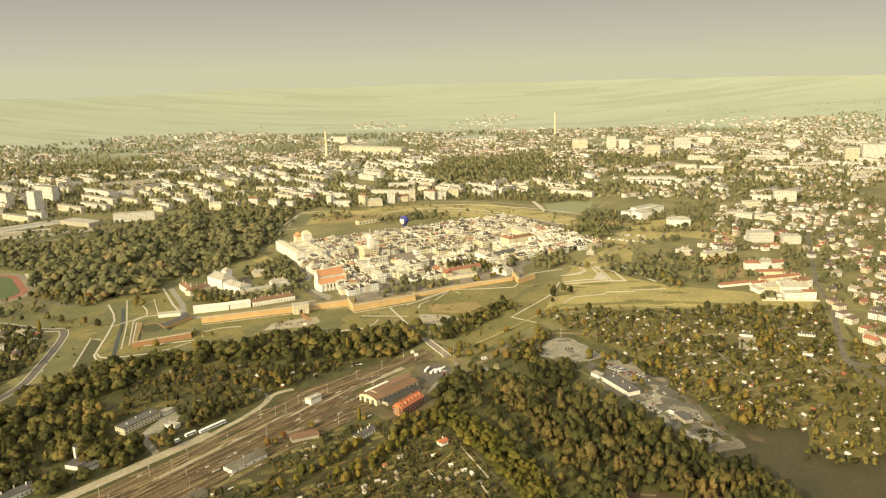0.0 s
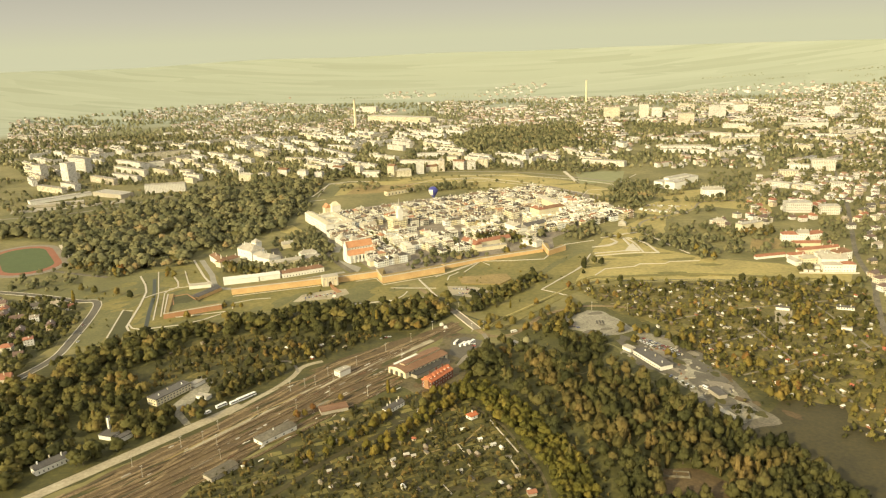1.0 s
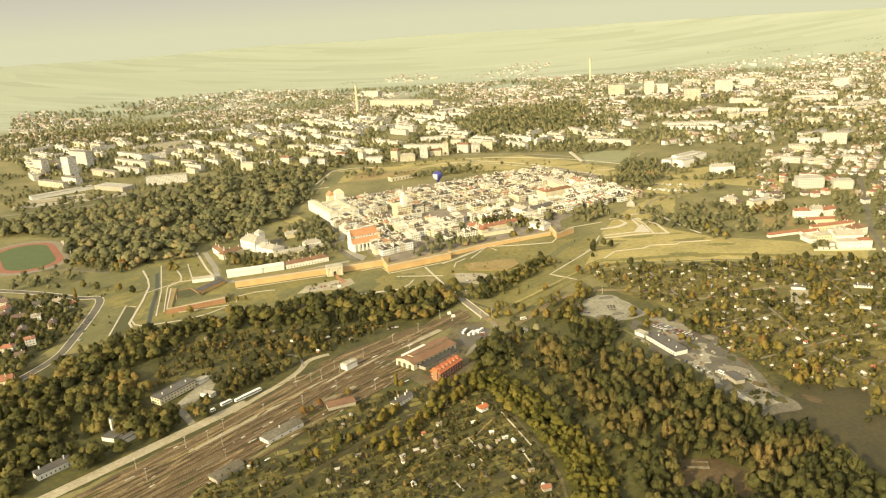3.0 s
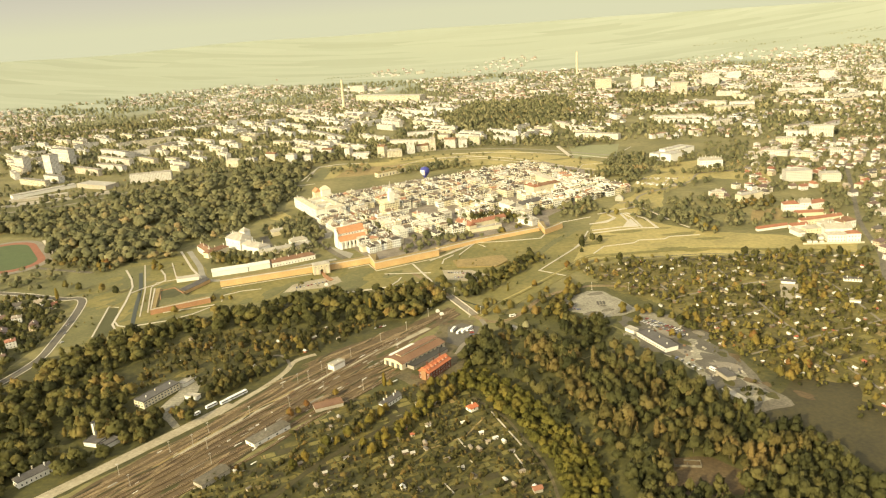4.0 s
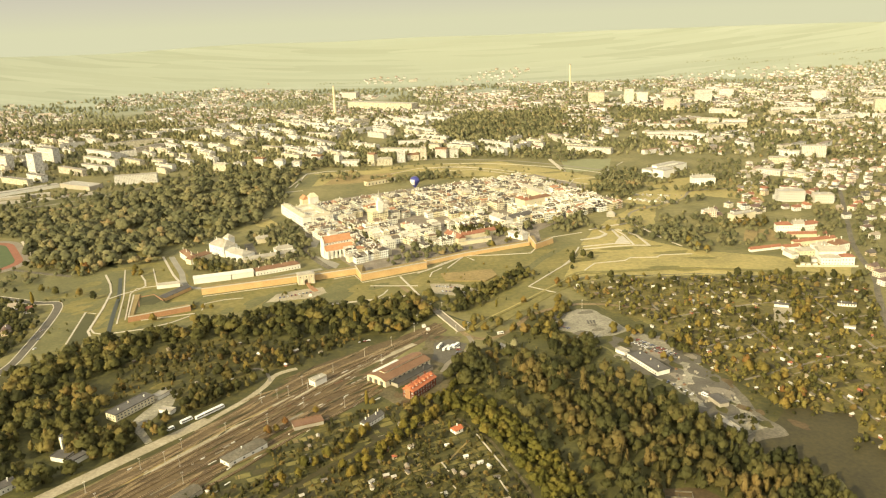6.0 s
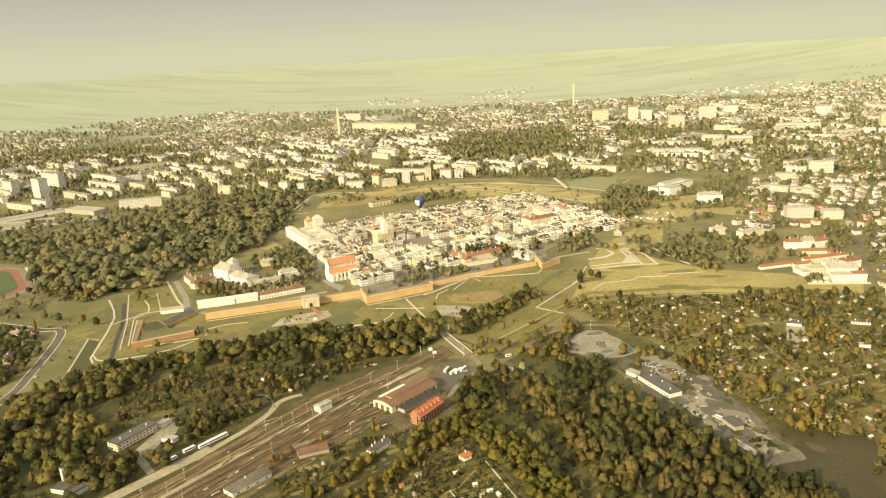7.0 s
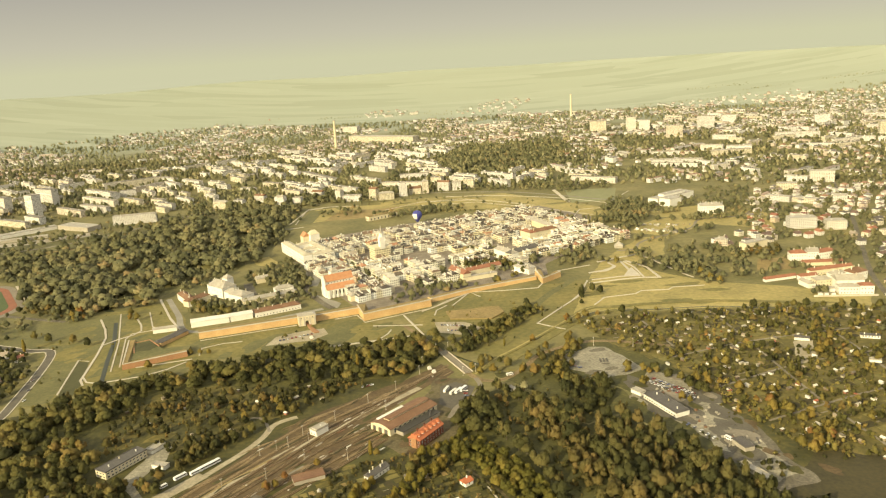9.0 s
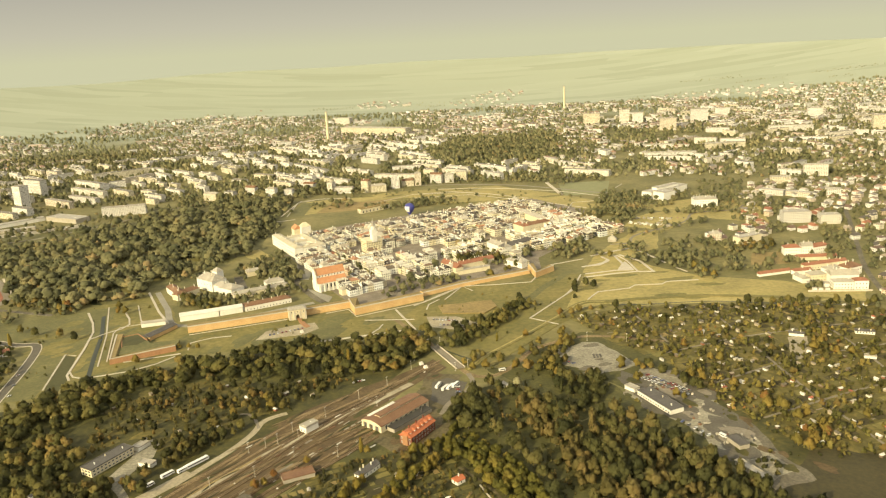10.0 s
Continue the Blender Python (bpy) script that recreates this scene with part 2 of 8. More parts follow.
FELT = mottled("grey_roof_felt", [(0.3, (0.06, 0.055, 0.05)), (0.6, (0.11, 0.1, 0.09)), (0.8, (0.18, 0.165, 0.14))], 0.1, 0.9)
TAR = mottled("tarred_roof", [(0.3, (0.028, 0.025, 0.02)), (0.6, (0.05, 0.045, 0.037)), (0.8, (0.085, 0.076, 0.062))], 0.1, 0.9)
PALEROOF = mottled("weathered_sheet_roof", [(0.3, (0.224, 0.2016, 0.1568)), (0.55, (0.3696, 0.336, 0.2688)), (0.75, (0.504, 0.4592, 0.3696))], 0.1, 1.0, rough=0.5)
WHITESHEET = mottled("white_painted_sheet_roof", [(0.3, (0.5, 0.47, 0.4)), (0.55, (0.62, 0.59, 0.52)), (0.8, (0.7, 0.67, 0.6))], 0.1, 1.0, rough=0.5)
CREAM = mottled("cream_plaster", [(0.3, (0.5, 0.43, 0.29)), (0.6, (0.62, 0.55, 0.38)), (0.8, (0.7, 0.63, 0.46))], 0.1, 0.8)
WHITE = mottled("white_plaster", [(0.3, (0.583, 0.5564, 0.4752)), (0.6, (0.7208, 0.6955, 0.6156)), (0.8, (0.7844, 0.7597, 0.6804))], 0.1, 0.8)
GREYWALL = mottled("stained_concrete", [(0.3, (0.26, 0.23, 0.18)), (0.7, (0.42, 0.38, 0.3))], 0.15, 0.9)
METAL = mottled("galvanised_steel", [(0.3, (0.45, 0.44, 0.42)), (0.7, (0.6, 0.58, 0.55))], 0.5, 3.0, rough=0.45, metal=0.6)
RAILSTEEL = mottled("rusty_polished_rail", [(0.3, (0.3024, 0.1998, 0.1088)), (0.7, (0.486, 0.3596, 0.2176))], 0.3, 2.0, rough=0.4, metal=0.2)
GLASS, _nt, _b = mat_base("window_glass", 0.08)
_b.inputs["Base Color"].default_value = (0.035, 0.035, 0.035, 1)
RUBBER, _nt, _b = mat_base("tyre_rubber", 0.85)
_b.inputs["Base Color"].default_value = (0.02, 0.02, 0.02, 1)
BARK = mottled("bark", [(0.3, (0.06, 0.045, 0.03)), (0.7, (0.13, 0.1, 0.07))], 0.3, 2.0)
WOODEN = mottled("sleeper_wood", [(0.3, (0.06, 0.0405, 0.0263)), (0.7, (0.12, 0.0855, 0.0525))], 0.3, 2.0)
LEAVES = [(0.0, (0.04794, 0.04954, 0.01702)), (0.3, (0.08468, 0.08174, 0.02519)), (0.55, (0.1262, 0.114, 0.03525)), (0.75, (0.1789, 0.1503, 0.0459)), (0.92, (0.23, 0.1783, 0.05627)), (1.0, (0.2556, 0.1734, 0.05627))]
LEAF = foliage("mixed_autumn_leaves", LEAVES)
LEAF_ONE = foliage("tree_leaves", LEAVES, False)
# Hill and suburb leaves, with distance haze put into a paler colour.
PARKLEAF = foliage("hazed_park_leaves", [(0.0, (0.09488, 0.0991, 0.04882)), (0.25, (0.1493, 0.1493, 0.07322)), (0.5, (0.2088, 0.1994, 0.09899)), (0.75, (0.2719, 0.2484, 0.1275)), (1.0, (0.3416, 0.296, 0.1519))])
# Leaves of the farthest trees, paled and greyed further in place of haze.
FARLEAF = foliage("hazed_far_leaves", [(0.0, (0.14, 0.145, 0.08)), (0.5, (0.23, 0.23, 0.125)), (1.0, (0.33, 0.31, 0.175))])
# Park and town leaves, lightened in colour for the thinner mid-distance haze.
TOWNLEAF = foliage("hazed_town_leaves", [(0.0, (0.1012, 0.1034, 0.05152)), (0.25, (0.1364, 0.1342, 0.06496)), (0.5, (0.1738, 0.165, 0.07952)), (0.75, (0.209, 0.1914, 0.09296)), (0.92, (0.2585, 0.22, 0.103)), (1.0, (0.297, 0.2167, 0.1008))])
WOODLEAF = foliage("dark_wood_leaves", [(0.0, (0.04109, 0.04388, 0.01523)), (0.3, (0.07009, 0.06948, 0.02316)), (0.6, (0.1039, 0.0963, 0.03169)), (0.85, (0.1426, 0.1219, 0.04145)), (1.0, (0.1813, 0.1365, 0.04876))])
RUSSET = foliage("russet_leaves", [(0.0, (0.08245, 0.07208, 0.02325)), (0.3, (0.1212, 0.09858, 0.03255)), (0.6, (0.1649, 0.1251, 0.04278)), (0.85, (0.2085, 0.1463, 0.05208)), (1.0, (0.2425, 0.1696, 0.06138))])
RUSTLEAF = foliage("rusty_leaves", [(0.0, (0.042, 0.042, 0.0135)), (0.25, (0.066, 0.063, 0.0195)), (0.45, (0.097, 0.085, 0.0265)), (0.65, (0.138, 0.11, 0.0345)), (0.82, (0.182, 0.129, 0.041)), (1.0, (0.205, 0.132, 0.045))])
GARDENLEAF = foliage("garden_leaves", [(0.0, (0.06911, 0.06764, 0.02013)), (0.3, (0.117, 0.1083, 0.03078)), (0.55, (0.1795, 0.1557, 0.04499)), (0.78, (0.2525, 0.2029, 0.05919)), (0.93, (0.3189, 0.2327, 0.07103)), (1.0, (0.3057, 0.1623, 0.05683))])
GOLDLEAF = foliage("golden_leaves", [(0.0, (0.162, 0.1325, 0.036)), (0.4, (0.2187, 0.171, 0.045)), (0.8, (0.2511, 0.1753, 0.045)), (0.95, (0.243, 0.1453, 0.0432)), (1.0, (0.2268, 0.1111, 0.0378))], False)
HEDGELEAF = foliage("hedgerow_leaves", [(0.0, (0.07273, 0.07029, 0.01567)), (0.4, (0.1238, 0.1127, 0.02345)), (0.7, (0.171, 0.1454, 0.03049)), (1.0, (0.2138, 0.1633, 0.03657))])
POPLAR = foliage("poplar_leaves", [(0.0, (0.08392, 0.07916, 0.01755)), (0.4, (0.1492, 0.1274, 0.02627)), (0.7, (0.2144, 0.1679, 0.0351)), (1.0, (0.2611, 0.1852, 0.04095))], False)
TOWNWALL = facade("old_town_plaster", [(0.0, (0.76, 0.728, 0.594)), (0.2, (0.8, 0.8112, 0.756)), (0.42, (0.72, 0.6448, 0.432)), (0.6, (0.78, 0.7592, 0.648)), (0.8, (0.66, 0.6032, 0.4536)), (0.92, (0.6, 0.4576, 0.324))], 3.0, 3.6, 0.44, 0.58)
BLOCKWALL = facade("apartment_plaster", [(0.0, (0.6384, 0.5976, 0.5084)), (0.25, (0.672, 0.6474, 0.5904)), (0.5, (0.6048, 0.5478, 0.41)), (0.75, (0.588, 0.5644, 0.5084)), (0.9, (0.6, 0.53, 0.42))], 3.4, 2.9, 0.5, 0.45)
HOUSEWALL = facade("house_plaster", [(0.0, (0.6864, 0.6688, 0.616)), (0.4, (0.6512, 0.5984, 0.4752)), (0.7, (0.704, 0.6776, 0.616)), (0.85, (0.5456, 0.44, 0.3168))], 3.4, 3.0, 0.36, 0.42)
FARWALL = facade("suburb_plaster", [(0.0, (0.6864, 0.6688, 0.616)), (0.4, (0.6512, 0.5984, 0.4928)), (0.7, (0.704, 0.6776, 0.616)), (0.85, (0.528, 0.44, 0.352))], 3.4, 3.0, 0.36, 0.42, True)
OLDFAR = facade("old_town_plaster_far", [(0.0, (0.76, 0.728, 0.594)), (0.2, (0.8, 0.8112, 0.756)), (0.42, (0.72, 0.6448, 0.432)), (0.6, (0.78, 0.7592, 0.648)), (0.8, (0.66, 0.6032, 0.4536)), (0.92, (0.6, 0.4576, 0.324))], 3.0, 3.6, 0.44, 0.58, True)
OLDFARROOF = varied("town_roofing_far", [(0.0, (0.084, 0.06944, 0.05376)), (0.25, (0.1456, 0.1187, 0.08736)), (0.45, (0.1904, 0.1288, 0.08512)), (0.58, (0.448, 0.4088, 0.3248)), (0.82, (0.336, 0.2912, 0.224)), (0.94, (0.3763, 0.1949, 0.112))], 0.55, True)
TOWNROOF = varied("town_roofing", [(0.0, (0.0784, 0.06384, 0.04928)), (0.25, (0.1344, 0.1086, 0.0784)), (0.45, (0.1792, 0.1187, 0.0784)), (0.58, (0.4256, 0.3864, 0.308)), (0.82, (0.3136, 0.2744, 0.2128)), (0.94, (0.3494, 0.1792, 0.1008))], 0.55)
BLOCKROOF = varied("flat_roofing", [(0.0, (0.2, 0.18, 0.15)), (0.4, (0.32, 0.29, 0.24)), (0.7, (0.26, 0.23, 0.19))], 0.7)
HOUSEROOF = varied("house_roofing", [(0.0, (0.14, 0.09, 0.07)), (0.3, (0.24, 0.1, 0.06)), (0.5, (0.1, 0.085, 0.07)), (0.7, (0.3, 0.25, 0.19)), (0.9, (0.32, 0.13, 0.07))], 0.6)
# Far roofs paler than the near ones, their contrast lowered to paint haze.
FARROOF = varied("hazed_suburb_roofing", [(0.0, (0.24, 0.18, 0.14)), (0.3, (0.3, 0.17, 0.11)), (0.5, (0.2, 0.18, 0.155)), (0.7, (0.4, 0.36, 0.3))], 0.6, True)
HUTWALL = varied("hut_boards", [(0.0, (0.66, 0.63, 0.56)), (0.25, (0.36, 0.3, 0.2)), (0.5, (0.16, 0.11, 0.07)), (0.75, (0.46, 0.41, 0.3)), (0.95, (0.3, 0.12, 0.07))])
HUTROOF = varied("hut_roofing", [(0.0, (0.62, 0.6, 0.54)), (0.32, (0.4, 0.37, 0.31)), (0.5, (0.14, 0.12, 0.09)), (0.68, (0.27, 0.22, 0.16)), (0.93, (0.36, 0.11, 0.06))], 0.55)
CARPAINT = varied("car_paint", [(0.0, (0.7, 0.7, 0.68)), (0.35, (0.12, 0.12, 0.125)), (0.55, (0.4, 0.4, 0.4)), (0.75, (0.3, 0.05, 0.04)), (0.88, (0.08, 0.1, 0.2))], 0.3, dirt=0.1)
WHITEPAINT = varied("white_vehicle_paint", [(0.0, (0.76, 0.75, 0.72)), (0.6, (0.66, 0.64, 0.58))], 0.4, dirt=0.15)


# ---- mesh building ----
class Geo:
    """Vertices, faces, metres along each wall, and a material slot for each face."""

    def __init__(self):
        self.v, self.f, self.uv, self.m = [], [], [], []

    def face(self, pts, uv=None, slot=0):
        i = len(self.v)
        self.v += [tuple(p) for p in pts]
        self.f.append(tuple(range(i, i + len(pts))))
        self.uv.append(uv or [(0.0, 0.0)] * len(pts))
        self.m.append(slot)
        return self

    def box(self, x0, y0, z0, x1, y1, z1, slot=0, skip=""):
        i = len(self.v)
        self.v += [(x, y, z) for z in (z0, z1) for x, y in ((x0, y0), (x1, y0), (x1, y1), (x0, y1))]
        w, d = x1 - x0, y1 - y0
        for a, b, s, o in ((0, 1, w, 0.0), (1, 2, d, w), (2, 3, w, w + d), (3, 0, d, 2 * w + d)):
            self.f.append((i + a, i + b, i + b + 4, i + a + 4))
            self.uv.append([(0, z0), (s, z0), (s, z1), (0, z1)])
            self.m.append(slot)
        if "t" not in skip:
            self.f.append((i + 4, i + 5, i + 6, i + 7)), self.uv.append([(0.0, 0.0)] * 4), self.m.append(slot)
        if "b" not in skip:
            self.f.append((i + 3, i + 2, i + 1, i)), self.uv.append([(0.0, 0.0)] * 4), self.m.append(slot)
        return self

    def gable_walls(self, x0, y0, x1, y1, z, rise, along="x", slot=0):
        """The two triangles under a gable roof whose ridge runs along x or y."""
        if along == "x":
            ym = (y0 + y1) / 2
            self.face([(x0, y1, z), (x0, y0, z), (x0, ym, z + rise)], slot=slot)
            self.face([(x1, y0, z), (x1, y1, z), (x1, ym, z + rise)], slot=slot)
        else:
            xm = (x0 + x1) / 2
            self.face([(x0, y0, z), (x1, y0, z), (xm, y0, z + rise)], slot=slot)
            self.face([(x1, y1, z), (x0, y1, z), (xm, y1, z + rise)], slot=slot)
        return self

    def hip(self, x0, y0, x1, y1, z, rise, inset, over=0.5, thick=0.25, slot=0):
        """A roof with its ridge along the longer side; inset 0 makes it a gable roof."""
        x0, y0, x1, y1 = x0 - over, y0 - over, x1 + over, y1 + over
        if x1 - x0 >= y1 - y0:
            ym = (y0 + y1) / 2
            r = [(x0 + inset, ym), (x1 - inset, ym)]
        else:
            xm = (x0 + x1) / 2
            r = [(xm, y0 + inset), (xm, y1 - inset)]
        c = [(x0, y0), (x1, y0), (x1, y1), (x0, y1)]
        i = len(self.v)
        self.v += [(x, y, z) for x, y in c] + [(x, y, z + thick) for x, y in c] + [(x, y, z + thick + rise) for x, y in r]
        if x1 - x0 >= y1 - y0:
            top = [(4, 5, 9, 8), (5, 6, 9), (6, 7, 8, 9), (7, 4, 8)]
        else:
            top = [(4, 5, 8), (5, 6, 9, 8), (6, 7, 9), (7, 4, 8, 9)]
        for f in top + [(0, 1, 5, 4), (1, 2, 6, 5), (2, 3, 7, 6), (3, 0, 4, 7), (3, 2, 1, 0)]:
            self.f.append(tuple(i + k for k in f))
            self.uv.append([(0.0, 0.0)] * len(f))
            self.m.append(slot)
        return self

    def cylinder(self, x, y, z0, z1, r0, r1, n=8, slot=0):
        i = len(self.v)
        for z, r in ((z0, r0), (z1, r1)):
            self.v += [(x + r * math.cos(2 * math.pi * k / n), y + r * math.sin(2 * math.pi * k / n), z) for k in range(n)]
        for k in range(n):
            self.f.append((i + k, i + (k + 1) % n, i + n + (k + 1) % n, i + n + k))
            self.uv.append([(0.0, 0.0)] * 4), self.m.append(slot)
        for f in (tuple(i + n + k for k in range(n)), tuple(i + n - 1 - k for k in range(n))):
            self.f.append(f), self.uv.append([(0.0, 0.0)] * n), self.m.append(slot)
        return self

    def add(self, other, m=None):
        i = len(self.v)
        self.v += [tuple(m @ Vector(p)) for p in other.v] if m else other.v
        self.f += [tuple(i + k for k in f) for f in other.f]
        self.uv += other.uv
        self.m += other.m
        return self


def mesh_of(name, geo, *materials):
    me = bpy.data.meshes.new(name)
    me.from_pydata(geo.v, [], geo.f)
    for m in materials:
        me.materials.append(m)
    layer = me.uv_layers.new(name="metres")
    layer.data.foreach_set("uv", [c for face in geo.uv for uv in face for c in uv])
    if len(materials) > 1:
        me.polygons.foreach_set("material_index", geo.m)
    me.update()
    return me


def part(name, geo, material, parent, label=""):
    """One mesh under a thing or under a part. geo: a Geo, or a mesh to share."""
    mats = material if isinstance(material, (tuple, list)) else (material,)
    me = mesh_of(name, geo, *mats) if isinstance(geo, Geo) else geo
    ob = new(name, me)
    ob.parent = parent
    return tagged(ob, label)


def thing(name, label, category, at=None, group="", kind=""):
    ob = new(name)
    ob.empty_display_size = 1
    if at is not None:
        ob.matrix_basis = at
    return tagged(ob, label, category, group, kind)


def structure(name, geo, material, label):
    mats = material if isinstance(material, (tuple, list)) else (material,)
    return tagged(new(name, mesh_of(name, geo, *mats)), label, "", "", "structure")


def edge_pose(ax, ay, bx, by, z=0.0):
    """The pose whose x axis runs from a to b, and the distance."""
    return pose(ax, ay, z, 0, 0, math.degrees(math.atan2(by - ay, bx - ax))), math.hypot(bx - ax, by - ay)




def ragged(poly, step=7.0, amp=2.5):
    """A polygon's outline with small irregular bays."""
    out = []
    for (x0, y0), (x1, y1) in zip(poly, poly[1:] + poly[:1]):
        d = math.hypot(x1 - x0, y1 - y0)
        n = max(1, int(d / step))
        for k in range(n):
            s = k / n
            x, y = x0 + (x1 - x0) * s, y0 + (y1 - y0) * s
            w = noise.noise_vector(Vector((x * 0.05, y * 0.05, 3.0)))
            out.append((x + w.x * amp * 1.6, y + w.y * amp * 1.6))
    return out


def sheet(poly, z, deep=0.4):
    """A flat piece of ground with a rim that goes down into the earth."""
    g = Geo()
    area = sum(a[0] * b[1] - b[0] * a[1] for a, b in zip(poly, poly[1:] + poly[:1]))
    if area < 0:
        poly = poly[::-1]
    g.face([(x, y, z) for x, y in poly])
    for a, b in zip(poly, poly[1:] + poly[:1]):
        g.face([(*a, z - deep), (*b, z - deep), (*b, z), (*a, z)])
    return g


def smooth(line, step=6.0):
    """Points along a rounded line through the given ones."""
    p = [Vector((*a, 0)) for a in line]
    p = [p[0] * 2 - p[1]] + p + [p[-1] * 2 - p[-2]]
    out = []
    for i in range(1, len(p) - 2):
        n = max(2, int((p[i + 1] - p[i]).length / step))
        for k in range(n):
            t = k / n
            out.append(0.5 * (2 * p[i] + (p[i + 1] - p[i - 1]) * t + (2 * p[i - 1] - 5 * p[i] + 4 * p[i + 1] - p[i + 2]) * t * t + (3 * p[i] - p[i - 1] - 3 * p[i + 1] + p[i + 2]) * t ** 3))
    return out + [p[-2]]


def ribbon(line, width, z, deep=0.4, round_off=True, shift=0.0):
    """A strip of that width along a line, with a thickness."""
    p = smooth(line) if round_off else [Vector((*a, 0)) for a in line]
    left, right = [], []
    for i, a in enumerate(p):
        d = (p[min(i + 1, len(p) - 1)] - p[max(i - 1, 0)]).normalized()
        n = Vector((-d.y, d.x, 0))
        left.append(a + n * (shift + width / 2)), right.append(a + n * (shift - width / 2))
    g = Geo()
    for i in range(len(p) - 1):
        q = [right[i], right[i + 1], left[i + 1], left[i]]
        g.face([(a.x, a.y, z) for a in q])
        for a, b in ((right[i], right[i + 1]), (left[i + 1], left[i])):
            g.face([(a.x, a.y, z - deep), (b.x, b.y, z - deep), (b.x, b.y, z), (a.x, a.y, z)])
    for a, b in ((left[0], right[0]), (right[-1], left[-1])):
        g.face([(a.x, a.y, z - deep), (b.x, b.y, z - deep), (b.x, b.y, z), (a.x, a.y, z)])
    return g


def inside(x, y, poly):
    hit = False
    for (x0, y0), (x1, y1) in zip(poly, poly[1:] + poly[:1]):
        if (y0 > y) != (y1 > y) and x < (x1 - x0) * (y - y0) / (y1 - y0) + x0:
            hit = not hit
    return hit


def spread(poly, spacing, seed, jitter=0.42, thin=0.0, avoid=()):
    """Jittered places in a polygon."""
    r = random.Random(seed)
    xs, ys = [p[0] for p in poly], [p[1] for p in poly]
    out, y, row = [], min(ys), 0
    while y < max(ys):
        x = min(xs) + (spacing / 2 if row % 2 else 0)
        while x < max(xs):
            px, py = x + r.uniform(-jitter, jitter) * spacing, y + r.uniform(-jitter, jitter) * spacing
            if inside(px, py, poly) and r.random() >= thin and not any(inside(px, py, q) for q in avoid):
                out.append((px, py))
            x += spacing
        y, row = y + spacing * 0.87, row + 1
    return out


def blotches(name, poly, n, lo, hi, mat, z, seed, label, stretch=1.0, turn=0.0):
    """Irregular worn patches lying on a piece of ground, all in one mesh."""
    r, g = random.Random(seed), Geo()
    xs, ys = [p[0] for p in poly], [p[1] for p in poly]
    k = 0
    for _ in range(n * 12):
        x, y = r.uniform(min(xs), max(xs)), r.uniform(min(ys), max(ys))
        if k >= n or not inside(x, y, poly):
            continue
        rad, t, ph = r.uniform(lo, hi), math.radians(turn + r.uniform(-12, 12)), r.uniform(0, 100)
        ring = []
        for q in range(14):
            a = q * math.pi / 7
            d = rad * (1 + 0.55 * noise.noise(Vector((math.cos(a) * 1.3, math.sin(a) * 1.3, ph))))
            u, w = d * math.cos(a) * stretch, d * math.sin(a)
            ring.append((x + u * math.cos(t) - w * math.sin(t), y + u * math.sin(t) + w * math.cos(t)))
        g.add(sheet(ring, z + 0.001 * k, 0.2), Matrix.Identity(4))
        k += 1
    ob = new(name, mesh_of(name, g, mat))
    return tagged(ob, label, "ground", "", "stuff")


# ---- ground and roads ----
def ground_material():
    m, nt, b = mat_base("fields_and_earth", 0.9)
    g = nt.nodes.new("ShaderNodeNewGeometry")
    near = ramp(nt, [(0.3, (0.085, 0.08, 0.028)), (0.45, (0.13, 0.118, 0.042)), (0.57, (0.185, 0.16, 0.062)), (0.75, (0.27, 0.222, 0.1))])
    nt.links.new(calc(nt, "ADD", calc(nt, "MULTIPLY", noise_at(nt, 0.012), 0.6), calc(nt, "MULTIPLY", noise_at(nt, 0.12, 6.0), 0.4)), near.inputs[0])
    mp = nt.nodes.new("ShaderNodeMapping")
    mp.inputs["Rotation"].default_value, mp.inputs["Scale"].default_value = (0, 0, 0.12), (0.0022, 0.022, 0.012)
    nt.links.new(g.outputs["Position"], mp.inputs["Vector"])
    vo = node(nt, "ShaderNodeTexVoronoi", Scale=1.0)
    nt.links.new(mp.outputs[0], vo.inputs["Vector"])
    sp = nt.nodes.new("ShaderNodeSeparateColor")
    nt.links.new(vo.outputs["Color"], sp.inputs[0])
    # Far field colours are pale and flat: the haze is painted into them.
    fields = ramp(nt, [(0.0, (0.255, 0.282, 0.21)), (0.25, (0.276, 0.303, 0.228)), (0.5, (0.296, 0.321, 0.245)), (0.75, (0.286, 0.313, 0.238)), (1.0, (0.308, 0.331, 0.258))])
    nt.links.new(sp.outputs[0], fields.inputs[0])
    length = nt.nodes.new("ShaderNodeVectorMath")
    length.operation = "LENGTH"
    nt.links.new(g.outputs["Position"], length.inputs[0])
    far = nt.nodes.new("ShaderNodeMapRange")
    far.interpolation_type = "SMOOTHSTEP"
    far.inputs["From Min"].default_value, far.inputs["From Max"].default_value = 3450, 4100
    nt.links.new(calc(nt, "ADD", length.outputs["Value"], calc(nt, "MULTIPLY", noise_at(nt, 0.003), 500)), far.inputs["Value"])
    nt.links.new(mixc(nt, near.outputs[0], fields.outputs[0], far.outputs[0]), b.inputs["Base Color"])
    bump(nt, b, noise_at(nt, 0.3, 5.0), 0.5, 0.4)
    return m


